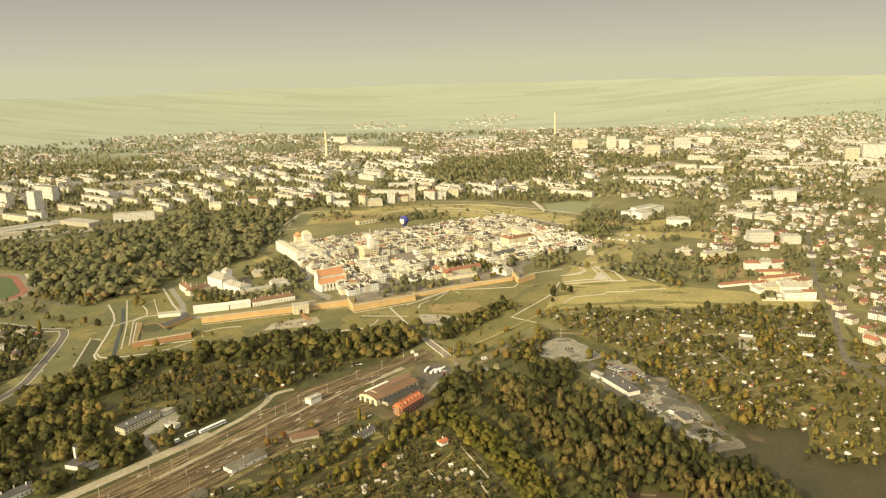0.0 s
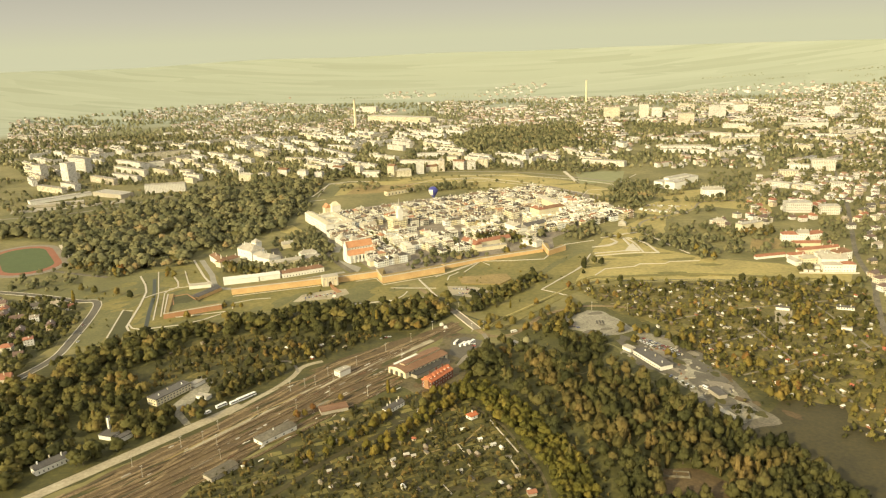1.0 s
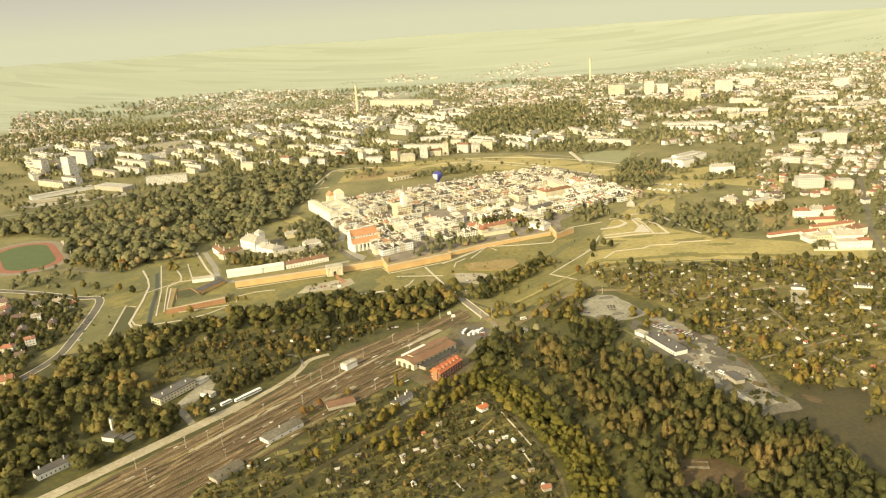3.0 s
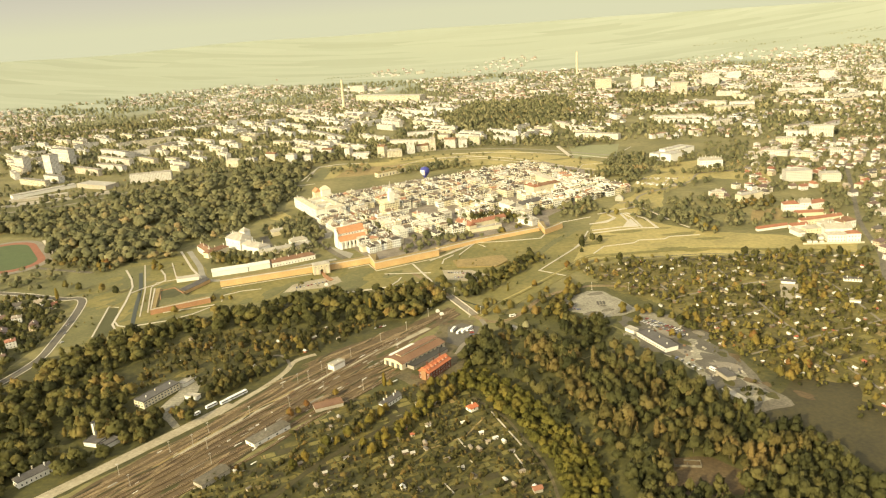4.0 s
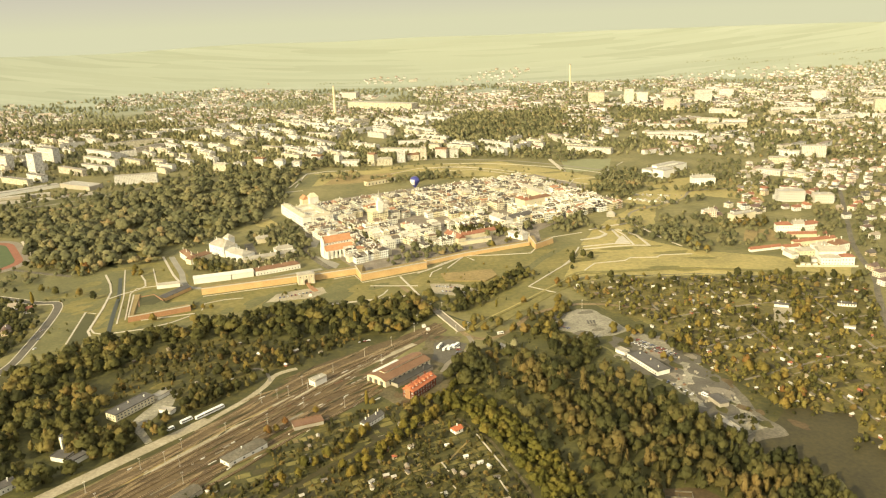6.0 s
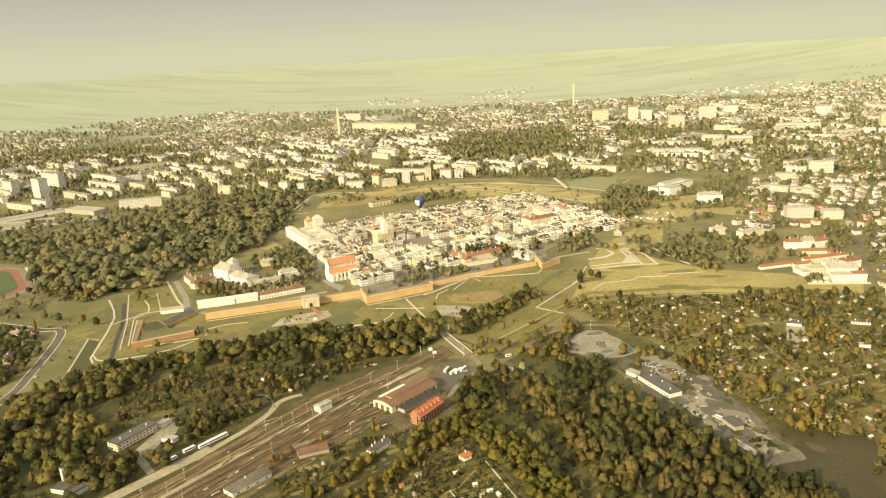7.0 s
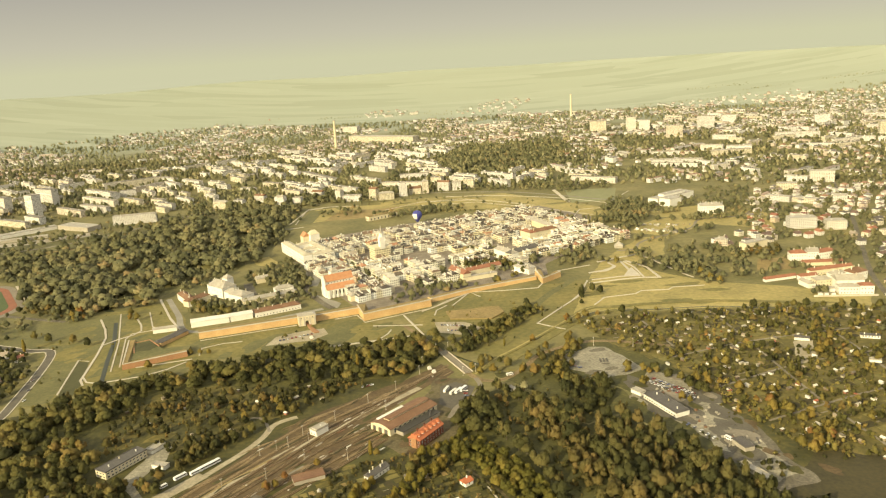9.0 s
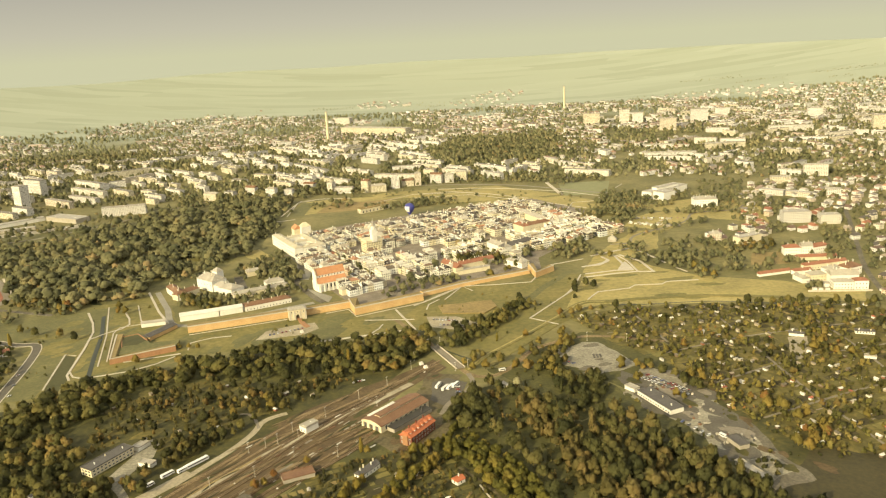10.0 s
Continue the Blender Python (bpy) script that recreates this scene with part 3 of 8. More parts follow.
def ground_sheet():
    g, n = Geo(), 120
    rings = [30 * k for k in range(1, 30)] + [900 + 100 * k for k in range(32)] + [4100 + 50 * k for k in range(17)]
    g.v.append((0.0, 50.0, 0.0))
    for r in rings:
        for k in range(n):
            a = 2 * math.pi * k / n
            x, y = r * math.cos(a), 50 + r * math.sin(a)
            s = max(0.0, (r - 4000) / 950)
            z = 238 * s ** 1.35 * (1 + 0.1 * noise.noise(Vector((x * 0.0012, y * 0.0012, 0))) * s)
            g.v.append((x, y, z))
    for k in range(n):
        g.f.append((0, 1 + k, 1 + (k + 1) % n))
    for i in range(len(rings) - 1):
        a, b = 1 + i * n, 1 + (i + 1) * n
        for k in range(n):
            g.f.append((a + k, b + k, b + (k + 1) % n, a + (k + 1) % n))
    g.uv = [[(0.0, 0.0)] * len(f) for f in g.f]
    g.m = [0] * len(g.f)
    ob = structure("ground", g, ground_material(), "earth, rough grass and far fields with haze in their colour")
    for p in ob.data.polygons:
        p.use_smooth = True
    return ob


ground_sheet()

WOOD = [(-23, 738), (-8, 800), (18, 812), (40, 796), (62, 770), (92, 728), (128, 745), (176, 677), (214, 612), (250, 570), (262, 480), (40, 480), (42, 545), (18, 625), (-11, 691)]
BELT = [(-475, 766), (-440, 802), (-400, 852), (-340, 880), (-294, 902), (-242, 925), (-179, 936), (-121, 938), (-52, 966), (-36, 935), (-45, 895), (-85, 850), (-136, 850), (-212, 836), (-270, 853), (-328, 830), (-358, 776), (-382, 734), (-428, 722)]
SCRUB = [(-358, 776), (-328, 830), (-270, 853), (-212, 832), (-136, 846), (-112, 835), (-171, 772), (-216, 758), (-227, 715), (-262, 680), (-283, 712), (-305, 735), (-335, 700)]
LEFTWOOD = [(-520, 690), (-464, 724), (-382, 734), (-332, 705), (-332, 680), (-322, 655), (-276, 630), (-302, 594), (-346, 540), (-400, 505), (-460, 520)]
ALLOT = [(121, 990), (189, 1015), (298, 1015), (479, 988), (463, 886), (520, 796), (440, 620), (350, 581), (287, 592), (268, 656), (236, 719), (210, 793), (200, 863), (162, 897)]
PLOTS = [(-140, 640), (-125, 668), (-60, 688), (-22, 688), (-2, 648), (24, 594), (40, 552), (48, 430), (-250, 430), (-226, 530), (-190, 580)]
PARK = [(-925, 1380), (-900, 1440), (-800, 1474), (-715, 1500), (-665, 1580), (-610, 1672), (-529, 1776), (-409, 1833), (-354, 1689), (-375, 1517), (-362, 1395), (-410, 1317), (-446, 1244), (-462, 1194), (-500, 1130), (-560, 1135), (-610, 1180), (-680, 1255), (-760, 1310), (-850, 1330)]
MEADOW_N = [(-347, 1657), (-343, 1803), (-140, 1876), (81, 1886), (205, 1756), (289, 1645), (280, 1529), (206, 1565), (120, 1670), (-78, 1712), (-251, 1690)]
MEADOW_E = [(121, 1005), (121, 1033), (170, 1165), (262, 1200), (300, 1150), (320, 1132), (380, 1106), (417, 1092), (496, 1033), (481, 1001), (301, 1020), (191, 1020)]
MEADOW_S = [(-84, 1010), (-68, 1052), (-4, 1130), (100, 1150), (163, 1167), (138, 1073), (110, 985), (71, 930), (30, 880), (0, 900), (-10, 960), (-57, 972)]
MEADOW_W = [(-720, 1048), (-592, 1084), (-519, 1106), (-440, 1170), (-370, 1040), (-340, 995), (-205, 1030), (-140, 1030), (-82, 1009), (-64, 973), (-179, 946), (-291, 928), (-355, 905), (-423, 852), (-440, 819), (-477, 816), (-507, 967), (-558, 986), (-720, 1025)]
RAIL = [(-380, 440), (-301, 558), (-243, 632), (-208, 694), (-172, 759), (-129, 798), (-77, 842), (-39, 881), (-25, 857), (-70, 800), (-100, 752), (-82, 717), (-113, 677), (-159, 630), (-189, 590), (-229, 530), (-260, 440)]
YARD = [(80, 881), (100, 896), (124, 910), (141, 908), (153, 884), (171, 845), (152, 834), (129, 824), (112, 836), (96, 850)]
YARD_B = [(141, 780), (155, 806), (176, 836), (196, 822), (216, 776), (228, 700), (240, 635), (211, 620), (195, 668), (180, 715)]
SHEDYARD = [(-106, 740), (-86, 708), (-66, 688), (-30, 680), (-14, 759), (-8, 839), (-43, 845), (-52, 800)]

structure("ground_underwood", sheet(ragged([(-40, 705), (0, 690), (40, 620), (66, 540), (66, 430), (20, 430), (10, 560), (-36, 650)]), 0.03), FIELD, "rough dark grass along a wood")
structure("ground_brambles", sheet(ragged([(-560, 560), (-560, 690), (-490, 790), (-330, 850), (-130, 858), (-60, 885), (-110, 760), (-230, 640), (-330, 530), (-420, 430)]), 0.015), PLOT, "rough dark grass round thickets")
structure("ground_yardside", sheet(ragged([(-150, 630), (-113, 684), (-84, 724), (-60, 700), (-20, 700), (-20, 680), (-125, 660)]), 0.035), FIELD, "rough grass beside the railway yard")
structure("ground_lotside", sheet(ragged([(55, 862), (78, 905), (125, 940), (205, 920), (215, 850), (190, 800), (150, 780), (130, 812), (88, 835)]), 0.025), FIELD, "worn grass round a gravel yard")
structure("ground_wood", sheet(ragged(WOOD), 0.05), FIELD, "dark leaf-strewn floor of a wood")
structure("ground_riverside", sheet(ragged(BELT), 0.06), FIELD, "dark overgrown riverside earth")
structure("ground_scrub", sheet(ragged(SCRUB), 0.07), PLOT, "rough grass and abandoned garden plots")
structure("ground_thicket", sheet(ragged(LEFTWOOD), 0.05), FIELD, "dark thicket floor")
structure("ground_gardens", sheet(ragged(ALLOT), 0.06), GARDEN, "patchwork of garden soil and grass")
structure("ground_plots", sheet(ragged(PLOTS), 0.08), PLOT, "garden plots of soil and rough grass")
structure("ground_park", sheet(ragged(PARK, 20), 0.05), PARKFLOOR, "shaded ground of a town park")
structure("ground_estate", sheet(ragged([(-992, 1600), (-739, 1676), (-616, 1686), (-672, 1580), (-722, 1512), (-802, 1490), (-880, 1420), (-1010, 1480)], 12), 0.04), PARKFLOOR, "rough grass between a park and a market")
structure("ground_palace", sheet(ragged([(-410, 1560), (-362, 1500), (-352, 1398), (-389, 1309), (-380, 1215), (-450, 1195), (-480, 1240), (-410, 1320)], 12), 0.055), PARKFLOOR, "shaded grass beside a palace")
structure("meadow_north", sheet(ragged(MEADOW_N, 12), 0.08), HAY, "yellow-green meadow behind the old town")
structure("meadow_east", sheet(ragged(MEADOW_E, 12), 0.08), HAY, "sunlit mown meadow beside the moat")
structure("glacis_west", sheet(ragged([(-720, 1048), (-592, 1084), (-519, 1106), (-474, 1116), (-456, 1000), (-466, 940), (-446, 826), (-477, 816), (-507, 967), (-558, 986), (-720, 1025)], 12), 0.125), PARKFLOOR, "olive rough grass between a road and a moat")
structure("ground_houses", sheet(ragged([(-820, 1010), (-560, 980), (-528, 940), (-498, 830), (-510, 670), (-700, 720)], 12), 0.06), FIELD, "dark gardens round houses")
structure("pitch_east", sheet([(223, 1881), (341, 1877), (309, 1735), (218, 1729)], 0.14), PALEGREEN, "pale green sports field")
for k in range(9):
    structure("stand_bank", ribbon([(198.5 + 1.65 * k, 1886 - 17.4 * k), (199.6 + 1.65 * k, 1874 - 17.4 * k)], 7, 2.2, 2.4, False), STONE, "pale terrace beside a sports field")
structure("street_plaza", sheet(ragged([(-265, 1288), (-251, 1310), (-236, 1270), (-232, 1202), (-252, 1204)], 8, 1), 0.2), PAVE, "worn grey paving before a cathedral")
structure("street_plaza", sheet(ragged([(-238, 1171), (-210, 1141), (-183, 1113), (-185, 1092), (-208, 1108)], 8, 1), 0.205), PAVE, "worn grey paving before a cathedral")
structure("palace_lawn", sheet(ragged([(-376, 1380), (-352, 1399), (-321, 1349), (-328, 1324), (-360, 1343)], 8, 2), 0.12), HAY, "sunlit lawn before a palace")
structure("garden_court", sheet([(-352, 1233), (-340, 1236), (-315, 1173), (-332, 1171)], 0.14), LOTGREY, "grey court between monastery wings")
structure("meadow_south", sheet(ragged(MEADOW_S, 12), 0.09), GRASS, "sunlit meadow below the ramparts")
structure("meadow_west", sheet(ragged(MEADOW_W, 12), 0.1), GRASS, "grass glacis round the bastion")
# Flat dark green sheet: the ditch's shadow is painted, not dug.
structure("moat_hollow_shade", sheet([(-467, 939), (-454, 935), (-432, 872), (-427, 836), (-443, 841)], 0.2), LAWN, "flat dark green grass sheet with a ditch's shadow in its colour")
structure("rail_yard", sheet(ragged(RAIL, 9, 1.5), 0.12), BALLAST, "brown stony ground of a railway yard")
structure("yard", sheet(ragged(YARD, 5, 3.0), 0.14), PALELOT, "pale gravel yard")
structure("yard_depot", sheet(ragged(YARD_B, 5, 4.0), 0.14), PALELOT, "grey worn yard of a depot")
structure("yard_shed", sheet(ragged(SHEDYARD, 5, 3.0), 0.16), CINDER, "dusty worn yard round the engine shed")

structure("bus_lot", sheet(ragged([(-38, 822), (-24, 832), (-4, 818), (-11, 791), (-24, 769), (-40, 784)], 5, 1.0), 0.19), ASPHALT, "dark asphalt lot with parked buses")
structure("yard_office", sheet(ragged([(-296, 721), (-288, 726), (-276, 720), (-273, 697), (-276, 685), (-280, 682), (-284, 667), (-283, 654), (-268, 632), (-272, 628), (-287, 647), (-301, 662), (-298, 677), (-293, 696)], 5, 1.0), 0.2), PALELOT, "pale gravel yard and drive beside an office block")
LANE = [(14, 848), (44, 812), (66, 775), (92, 732), (128, 749), (176, 681), (214, 616), (226, 610), (212, 660), (192, 700), (150, 770), (134, 800), (110, 822), (84, 838), (50, 852)]
structure("field_rough", sheet(ragged(LANE, 5, 4.0), 0.09), FIELD, "rough dark grass between a wood and a depot")
SCORCHED = [(213, 634), (245, 641), (264, 660), (286, 664), (312, 652), (312, 628), (292, 590), (261, 565), (236, 560), (223, 600)]
structure("field_scorched", sheet(ragged(SCORCHED, 5, 4.0), 0.12), EARTH, "dark scorched field beside garden plots")
structure("verge", ribbon([(-440, 430), (-350, 540), (-292, 611), (-258, 651), (-226, 695), (-212, 730), (-192, 768), (-140, 815)], 40, 0.03), PLOT, "rough grass verge beside the railway road")
DIRT = [(218, 790), (244, 766), (262, 700), (268, 629), (240, 600), (224, 640), (222, 704), (212, 760)]
structure("field_dirt", sheet(ragged(DIRT, 5, 5.0), 0.11), PLOT, "bare brown earth beside a depot")
structure("field_dust", sheet(ragged([(212, 731), (236, 717), (243, 657), (250, 622), (215, 610), (209, 641), (207, 688)], 5, 3.0), 0.13), LOTGREY, "dusty ground beside a depot")
blotches("worn_patches", YARD_B, 26, 3, 11, ASPHALT, 0.16, 1, "dark tar patches on a depot yard", 1.8, -62)
blotches("dusty_patches", YARD_B, 16, 2, 7, GRAVEL, 0.3, 2, "pale dusty patches on a depot yard", 1.8, -62)
blotches("weed_patches", YARD_B, 16, 1.5, 5, PLOT, 0.4, 3, "weeds growing through a depot yard", 1.6, -62)
blotches("dusty_patches", YARD, 9, 2, 6, LOTGREY, 0.16, 4, "darker worn patches on gravel", 1.8, 20)
blotches("dusty_patches", DIRT, 14, 2, 6, BALLAST, 0.14, 5, "cinder patches on bare earth", 1.8, -70)
blotches("weed_patches", RAIL, 34, 1.5, 4, PLOT, 0.13, 6, "weeds between railway tracks", 4.0, 53)
blotches("dusty_patches", RAIL, 90, 0.6, 1.7, PALEBALLAST, 0.42, 7, "pale dusty streaks between tracks", 11.0, 53)
blotches("oil_streaks", RAIL, 60, 0.6, 1.6, EARTH, 0.5, 35, "dark oily streaks between tracks", 9.0, 53)
blotches("worn_patches", SHEDYARD, 14, 2, 7, BALLAST, 0.18, 8, "dark cinder patches round an engine shed", 1.5, 50)
blotches("weed_patches", SHEDYARD, 16, 2, 6, PLOT, 0.26, 9, "weeds at the edge of a yard", 1.5, 50)
blotches("damp_patches", MEADOW_E, 12, 4, 9, GRASS, 0.1, 14, "greener grass on a mown meadow", 3.0, 5)
blotches("damp_patches", MEADOW_N, 16, 6, 14, GRASS, 0.1, 15, "greener grass on a meadow behind the town", 3.0, 10)
blotches("lawn_patches", SCRUB, 50, 3, 9, GARDEN, 0.09, 19, "pale grass between scrub bushes", 1.8, 45)
blotches("damp_patches", MEADOW_W, 30, 6, 15, PARKFLOOR, 0.1275, 37, "darker grass on a glacis", 2.2, 60)
blotches("dry_patches", [(-560, 1000), (-529, 1060), (-470, 1060), (-457, 948), (-482, 923)], 14, 4, 11, GRASS, 0.165, 38, "dry brown grass on a glacis", 2.0, 40)
blotches("clearings", PARK, 46, 8, 22, GRASS, 0.07, 20, "grass glades of a town park", 1.6, 30)



def garden_beds(poly, turn, cell_u, cell_v, seed, lawn, keep):
    """Lots in rows, each split into a few beds and lawns; one mesh for each kind of soil."""
    r, c, d = random.Random(seed), math.cos(radians(turn)), math.sin(radians(turn))
    kinds = [(Geo(), lawn, "lawn_patches", "mown lawns of garden lots"), (Geo(), EARTH, "soil_patches", "dark dug beds of garden lots"), (Geo(), DRY, "dry_patches", "dry stubble and trodden beds of garden lots"), (Geo(), GRASS, "grass_patches", "rough pale grass of garden lots"), (Geo(), GRAVEL, "path_patches", "pale paved strips of garden lots")]
    for i in range(-60, 60):
        for j in range(-60, 60):
            u, v = i * cell_u + (j % 2) * cell_u * 0.4, j * cell_v
            x, y = poly[0][0] + u * c - v * d, poly[0][1] + u * d + v * c
            if not inside(x, y, poly) or r.random() > keep:
                continue
            cuts = sorted([0.04, 0.96] + [r.uniform(0.2, 0.8) for _ in range(r.choice((0, 1, 2)))])
            for lo, hi in zip(cuts, cuts[1:]):
                k = r.choice((0, 0, 0, 1, 1, 1, 2, 3, 4)) if hi - lo < 0.5 else r.choice((0, 0, 1, 3))
                w = r.uniform(0.55, 0.92) if k != 4 else r.uniform(0.1, 0.2)
                ring = []
                for a, b in ((lo + 0.02, -w / 2), (hi - 0.02, -w / 2), (hi - 0.02, w / 2), (lo + 0.02, w / 2)):
                    p, q = u + (a - 0.5) * cell_u + r.uniform(-0.4, 0.4), v + b * cell_v + r.uniform(-0.4, 0.4)
                    ring.append((poly[0][0] + p * c - q * d, poly[0][1] + p * d + q * c))
                kinds[k][0].add(sheet(ring, 0.15 + 0.004 * k, 0.2))
    for g, mat, name, label in kinds:
        tagged(new(name, mesh_of(name, g, mat)), label, "ground", "", "stuff")


garden_beds(PLOTS, 25, 13, 8, 5, GARDEN, 0.6)
garden_beds([p for p in ALLOT if p[1] > 650], 22, 19, 11, 6, GARDEN, 0.75)

ROADS = [
    ("road", ASPHALT, 9, [(-702, 1031), (-627, 1011), (-553, 983), (-516, 967), (-484, 830), (-480, 774), (-500, 700)], "grey road round the bastion glacis"),
    ("road", PALEBALLAST, 6, [(-89, 1010), (-60, 955), (-31, 900), (-3, 840), (18, 831), (34, 841), (50, 864), (73, 899), (119, 925), (155, 924), (183, 913), (212, 902)], "dusty road over the bridge to the depot"),
    ("road", LOTGREY, 7, [(440, 740), (434, 814), (476, 927), (504, 994), (544, 1130), (614, 1304), (707, 1537), (800, 1800)], "asphalt street between houses"),
    ("road", ASPHALT, 8, [(434, 814), (462, 792), (560, 770)], "asphalt side street"),
    ("road", SAND, 12, [(-420, 430), (-332, 540), (-276, 611), (-246, 649), (-232, 668)], "dusty pale gravel road beside the railway"),
    ("road", SAND, 6, [(-240, 650), (-224, 677), (-208, 704), (-197, 731), (-194, 750), (-187, 760), (-174, 768)], "narrow pale road curving past the tracks"),
    ("road", GRAVEL, 3, [(-194, 740), (-201, 757), (-210, 769), (-219, 770)], "short gravel spur beside the tracks"),
    ("road", PAVE, 8, [(-446, 1172), (-406, 1098), (-366, 1026), (-291, 1046), (-234, 1077), (-205, 1092)], "pale paved road along the rampart"),
    ("road", CINDER, 2.4, [(-14, 660), (-6, 650), (12, 625), (28, 584), (39, 552), (44, 520), (46, 470)], "narrow grey track along a wood"),
    ("road", EARTH, 5, [(-175, 500), (-130, 568), (-94, 608), (-67, 640)], "dark lane between garden plots"),
    ("road", LOTGREY, 7, [(-560, 1090), (-620, 1112), (-720, 1150)], "asphalt road past the stadium"),
    ("road", GRAVEL, 7, [(-1000, 1500), (-800, 1590), (-560, 1900), (-380, 1960), (60, 1910), (300, 1740)], "pale road behind meadows"),
    ("road", LOTGREY, 9, [(-296, 1351), (-272, 1314), (-255, 1268), (-251, 1221), (-245, 1183), (-225, 1144), (-205, 1110), (-192, 1092)], "grey street between a palace and a cathedral"),
    ("road", GRAVEL, 5, [(-3, 840), (1, 818), (-9, 791), (-22, 775), (-29, 752)], "worn road from a bridge to the engine shed"),
    ("road", GRAVEL, 5, [(234, 1317), (264, 1322), (288, 1369), (386, 1443), (425, 1510), (504, 1523), (556, 1596)], "pale road past the ravelin and market"),
]
for k, (name, mat, width, line, label) in enumerate(ROADS):
    structure(name, ribbon(line, width, 0.22 + 0.006 * k), mat, label)

for s in (-5.2, 5.2):
    structure("kerb", ribbon(ROADS[0][3], 1.2, 0.36, 0.5, True, s), STONE, "pale kerb of a road")

PATHS = [
    (2.0, [(-358, 1653), (-363, 1800), (-330, 1817)]),
    (1.6, [(-492, 1113), (-446, 999), (-414, 903)]),
    (2.0, [(-440, 891), (-429, 876), (-415, 871), (-372, 885), (-349, 902), (-334, 922)]),
    (1.6, [(-409, 915), (-441, 1008), (-441, 1028), (-412, 1040)]),
    (1.6, [(-452, 1115), (-423, 1051), (-412, 1042)]),
    (1.6, [(-325, 940), (-329, 963), (-308, 976), (-285, 980)]),
    (1.8, [(-108, 1787), (19, 1794), (181, 1659), (242, 1600)]),
    (1.8, [(-182, 1757), (-110, 1829), (-19, 1842), (70, 1785), (140, 1722)]),
    (2.4, [(-428, 1570), (-379, 1609), (-335, 1624)]),
    (1.6, [(-181, 1046), (-154, 1058), (-140, 1028), (-56, 1072), (-37, 1100), (-9, 1128)]),
    (1.6, [(-340, 990), (-228, 1030)]),
    (1.8, [(-52, 1043), (-50, 1062), (-37, 1080)]),
    (1.6, [(181, 1524), (224, 1655), (267, 1662), (359, 1829)]),
    (2.6, [(-511, 1092), (-486, 1050), (-470, 1016), (-455, 959), (-438, 881), (-429, 867)]),
    (1.8, [(-446, 845), (-470, 943), (-455, 938)]),
    (2.2, [(-462, 991), (-450, 1010), (-437, 1023), (-433, 1038), (-442, 1060), (-459, 1088)]),
    (3.0, [(-459, 1173), (-412, 1084), (-378, 1029)]),
    (1.8, [(-128, 1013), (-66, 1008)]),
    (2.4, [(-92, 1048), (-63, 973)]),
    (1.8, [(-119, 958), (-107, 982), (-104, 996)]),
    (3.0, [(-205, 940), (-123, 960), (-64, 975)]),
    (2.2, [(162, 1161), (140, 1092), (102, 1035), (75, 994), (106, 968)]),
    (2.2, [(-69, 1060), (-37, 1094), (-6, 1133), (39, 1133), (90, 1138), (101, 1166)]),
    (1.8, [(-29, 1079), (-6, 1133), (8, 1111)]),
    (2.0, [(-404, 930), (-388, 912), (-330, 930)]),
    (3.6, [(163, 1147), (206, 1158), (238, 1163), (266, 1159)]),
    (3.1, [(169, 1163), (213, 1173), (239, 1172)]),
    (3.4, [(227, 1251), (230, 1207), (238, 1172)]),
    (3.6, [(235, 1253), (258, 1214), (264, 1160)]),
    (2.5, [(231, 1251), (240, 1218), (243, 1166)]),
    (3.0, [(265, 1284), (279, 1241), (291, 1199)]),
    (2.2, [(299, 1175), (309, 1151)]),
    (1.8, [(291, 1257), (300, 1210)]),
    (3.6, [(170, 1198), (197, 1209), (214, 1226), (207, 1248)]),
    (2.0, [(154, 1052), (172, 1081), (215, 1090), (225, 1102), (261, 1101), (270, 1111), (313, 1112)]),
    (1.8, [(127, 1072), (142, 1101), (157, 1145)]),
    (1.8, [(125, 1216), (178, 1240)]),
    (3.6, [(192, 1254), (237, 1278), (262, 1288)]),
]
for k, (width, line) in enumerate(PATHS):
    structure("path", ribbon(line, width, 0.5 + 0.005 * k, 0.6, False), STONE, "pale stone edge and path on the earthworks")

structure("pond", sheet(ragged([(-622, 1282), (-585, 1241), (-533, 1169), (-508, 1125), (-520, 1127), (-561, 1188), (-611, 1254)], 6, 2), 0.2), WATER, "narrow pond at the edge of a park")
structure("moat", ribbon([(-483, 1076), (-452, 998), (-434, 941), (-407, 861)], 5, 0.3), WATER, "narrow dark water in a grassy ditch")
structure("canal", ribbon([(-40, 925), (-28, 905), (20, 866), (54, 908), (104, 973), (146, 1022), (190, 1026), (223, 1024), (301, 1024), (393, 1000), (481, 984)], 2.0, 0.26), WATER, "dark narrow stream beside the meadow")

structure("car_park", sheet(ragged([(-252, 962), (-196, 974), (-182, 992), (-190, 1014), (-214, 1008), (-246, 990)], 6, 1), 0.17), SAND, "pale gravel car park before the gate")
structure("car_park_east", sheet(ragged([(-52, 1016), (-15, 1012), (14, 982), (2, 960), (-44, 978)], 6, 1), 0.19), SAND, "pale gravel car park below the ramparts")
structure("ravelin_mound", sheet(ragged([(-38, 1054), (30, 1064), (38, 1040), (20, 1018), (-32, 1024)], 6, 1.5), 1.4, 1.6), DRY, "dry brown flat-topped earthwork")

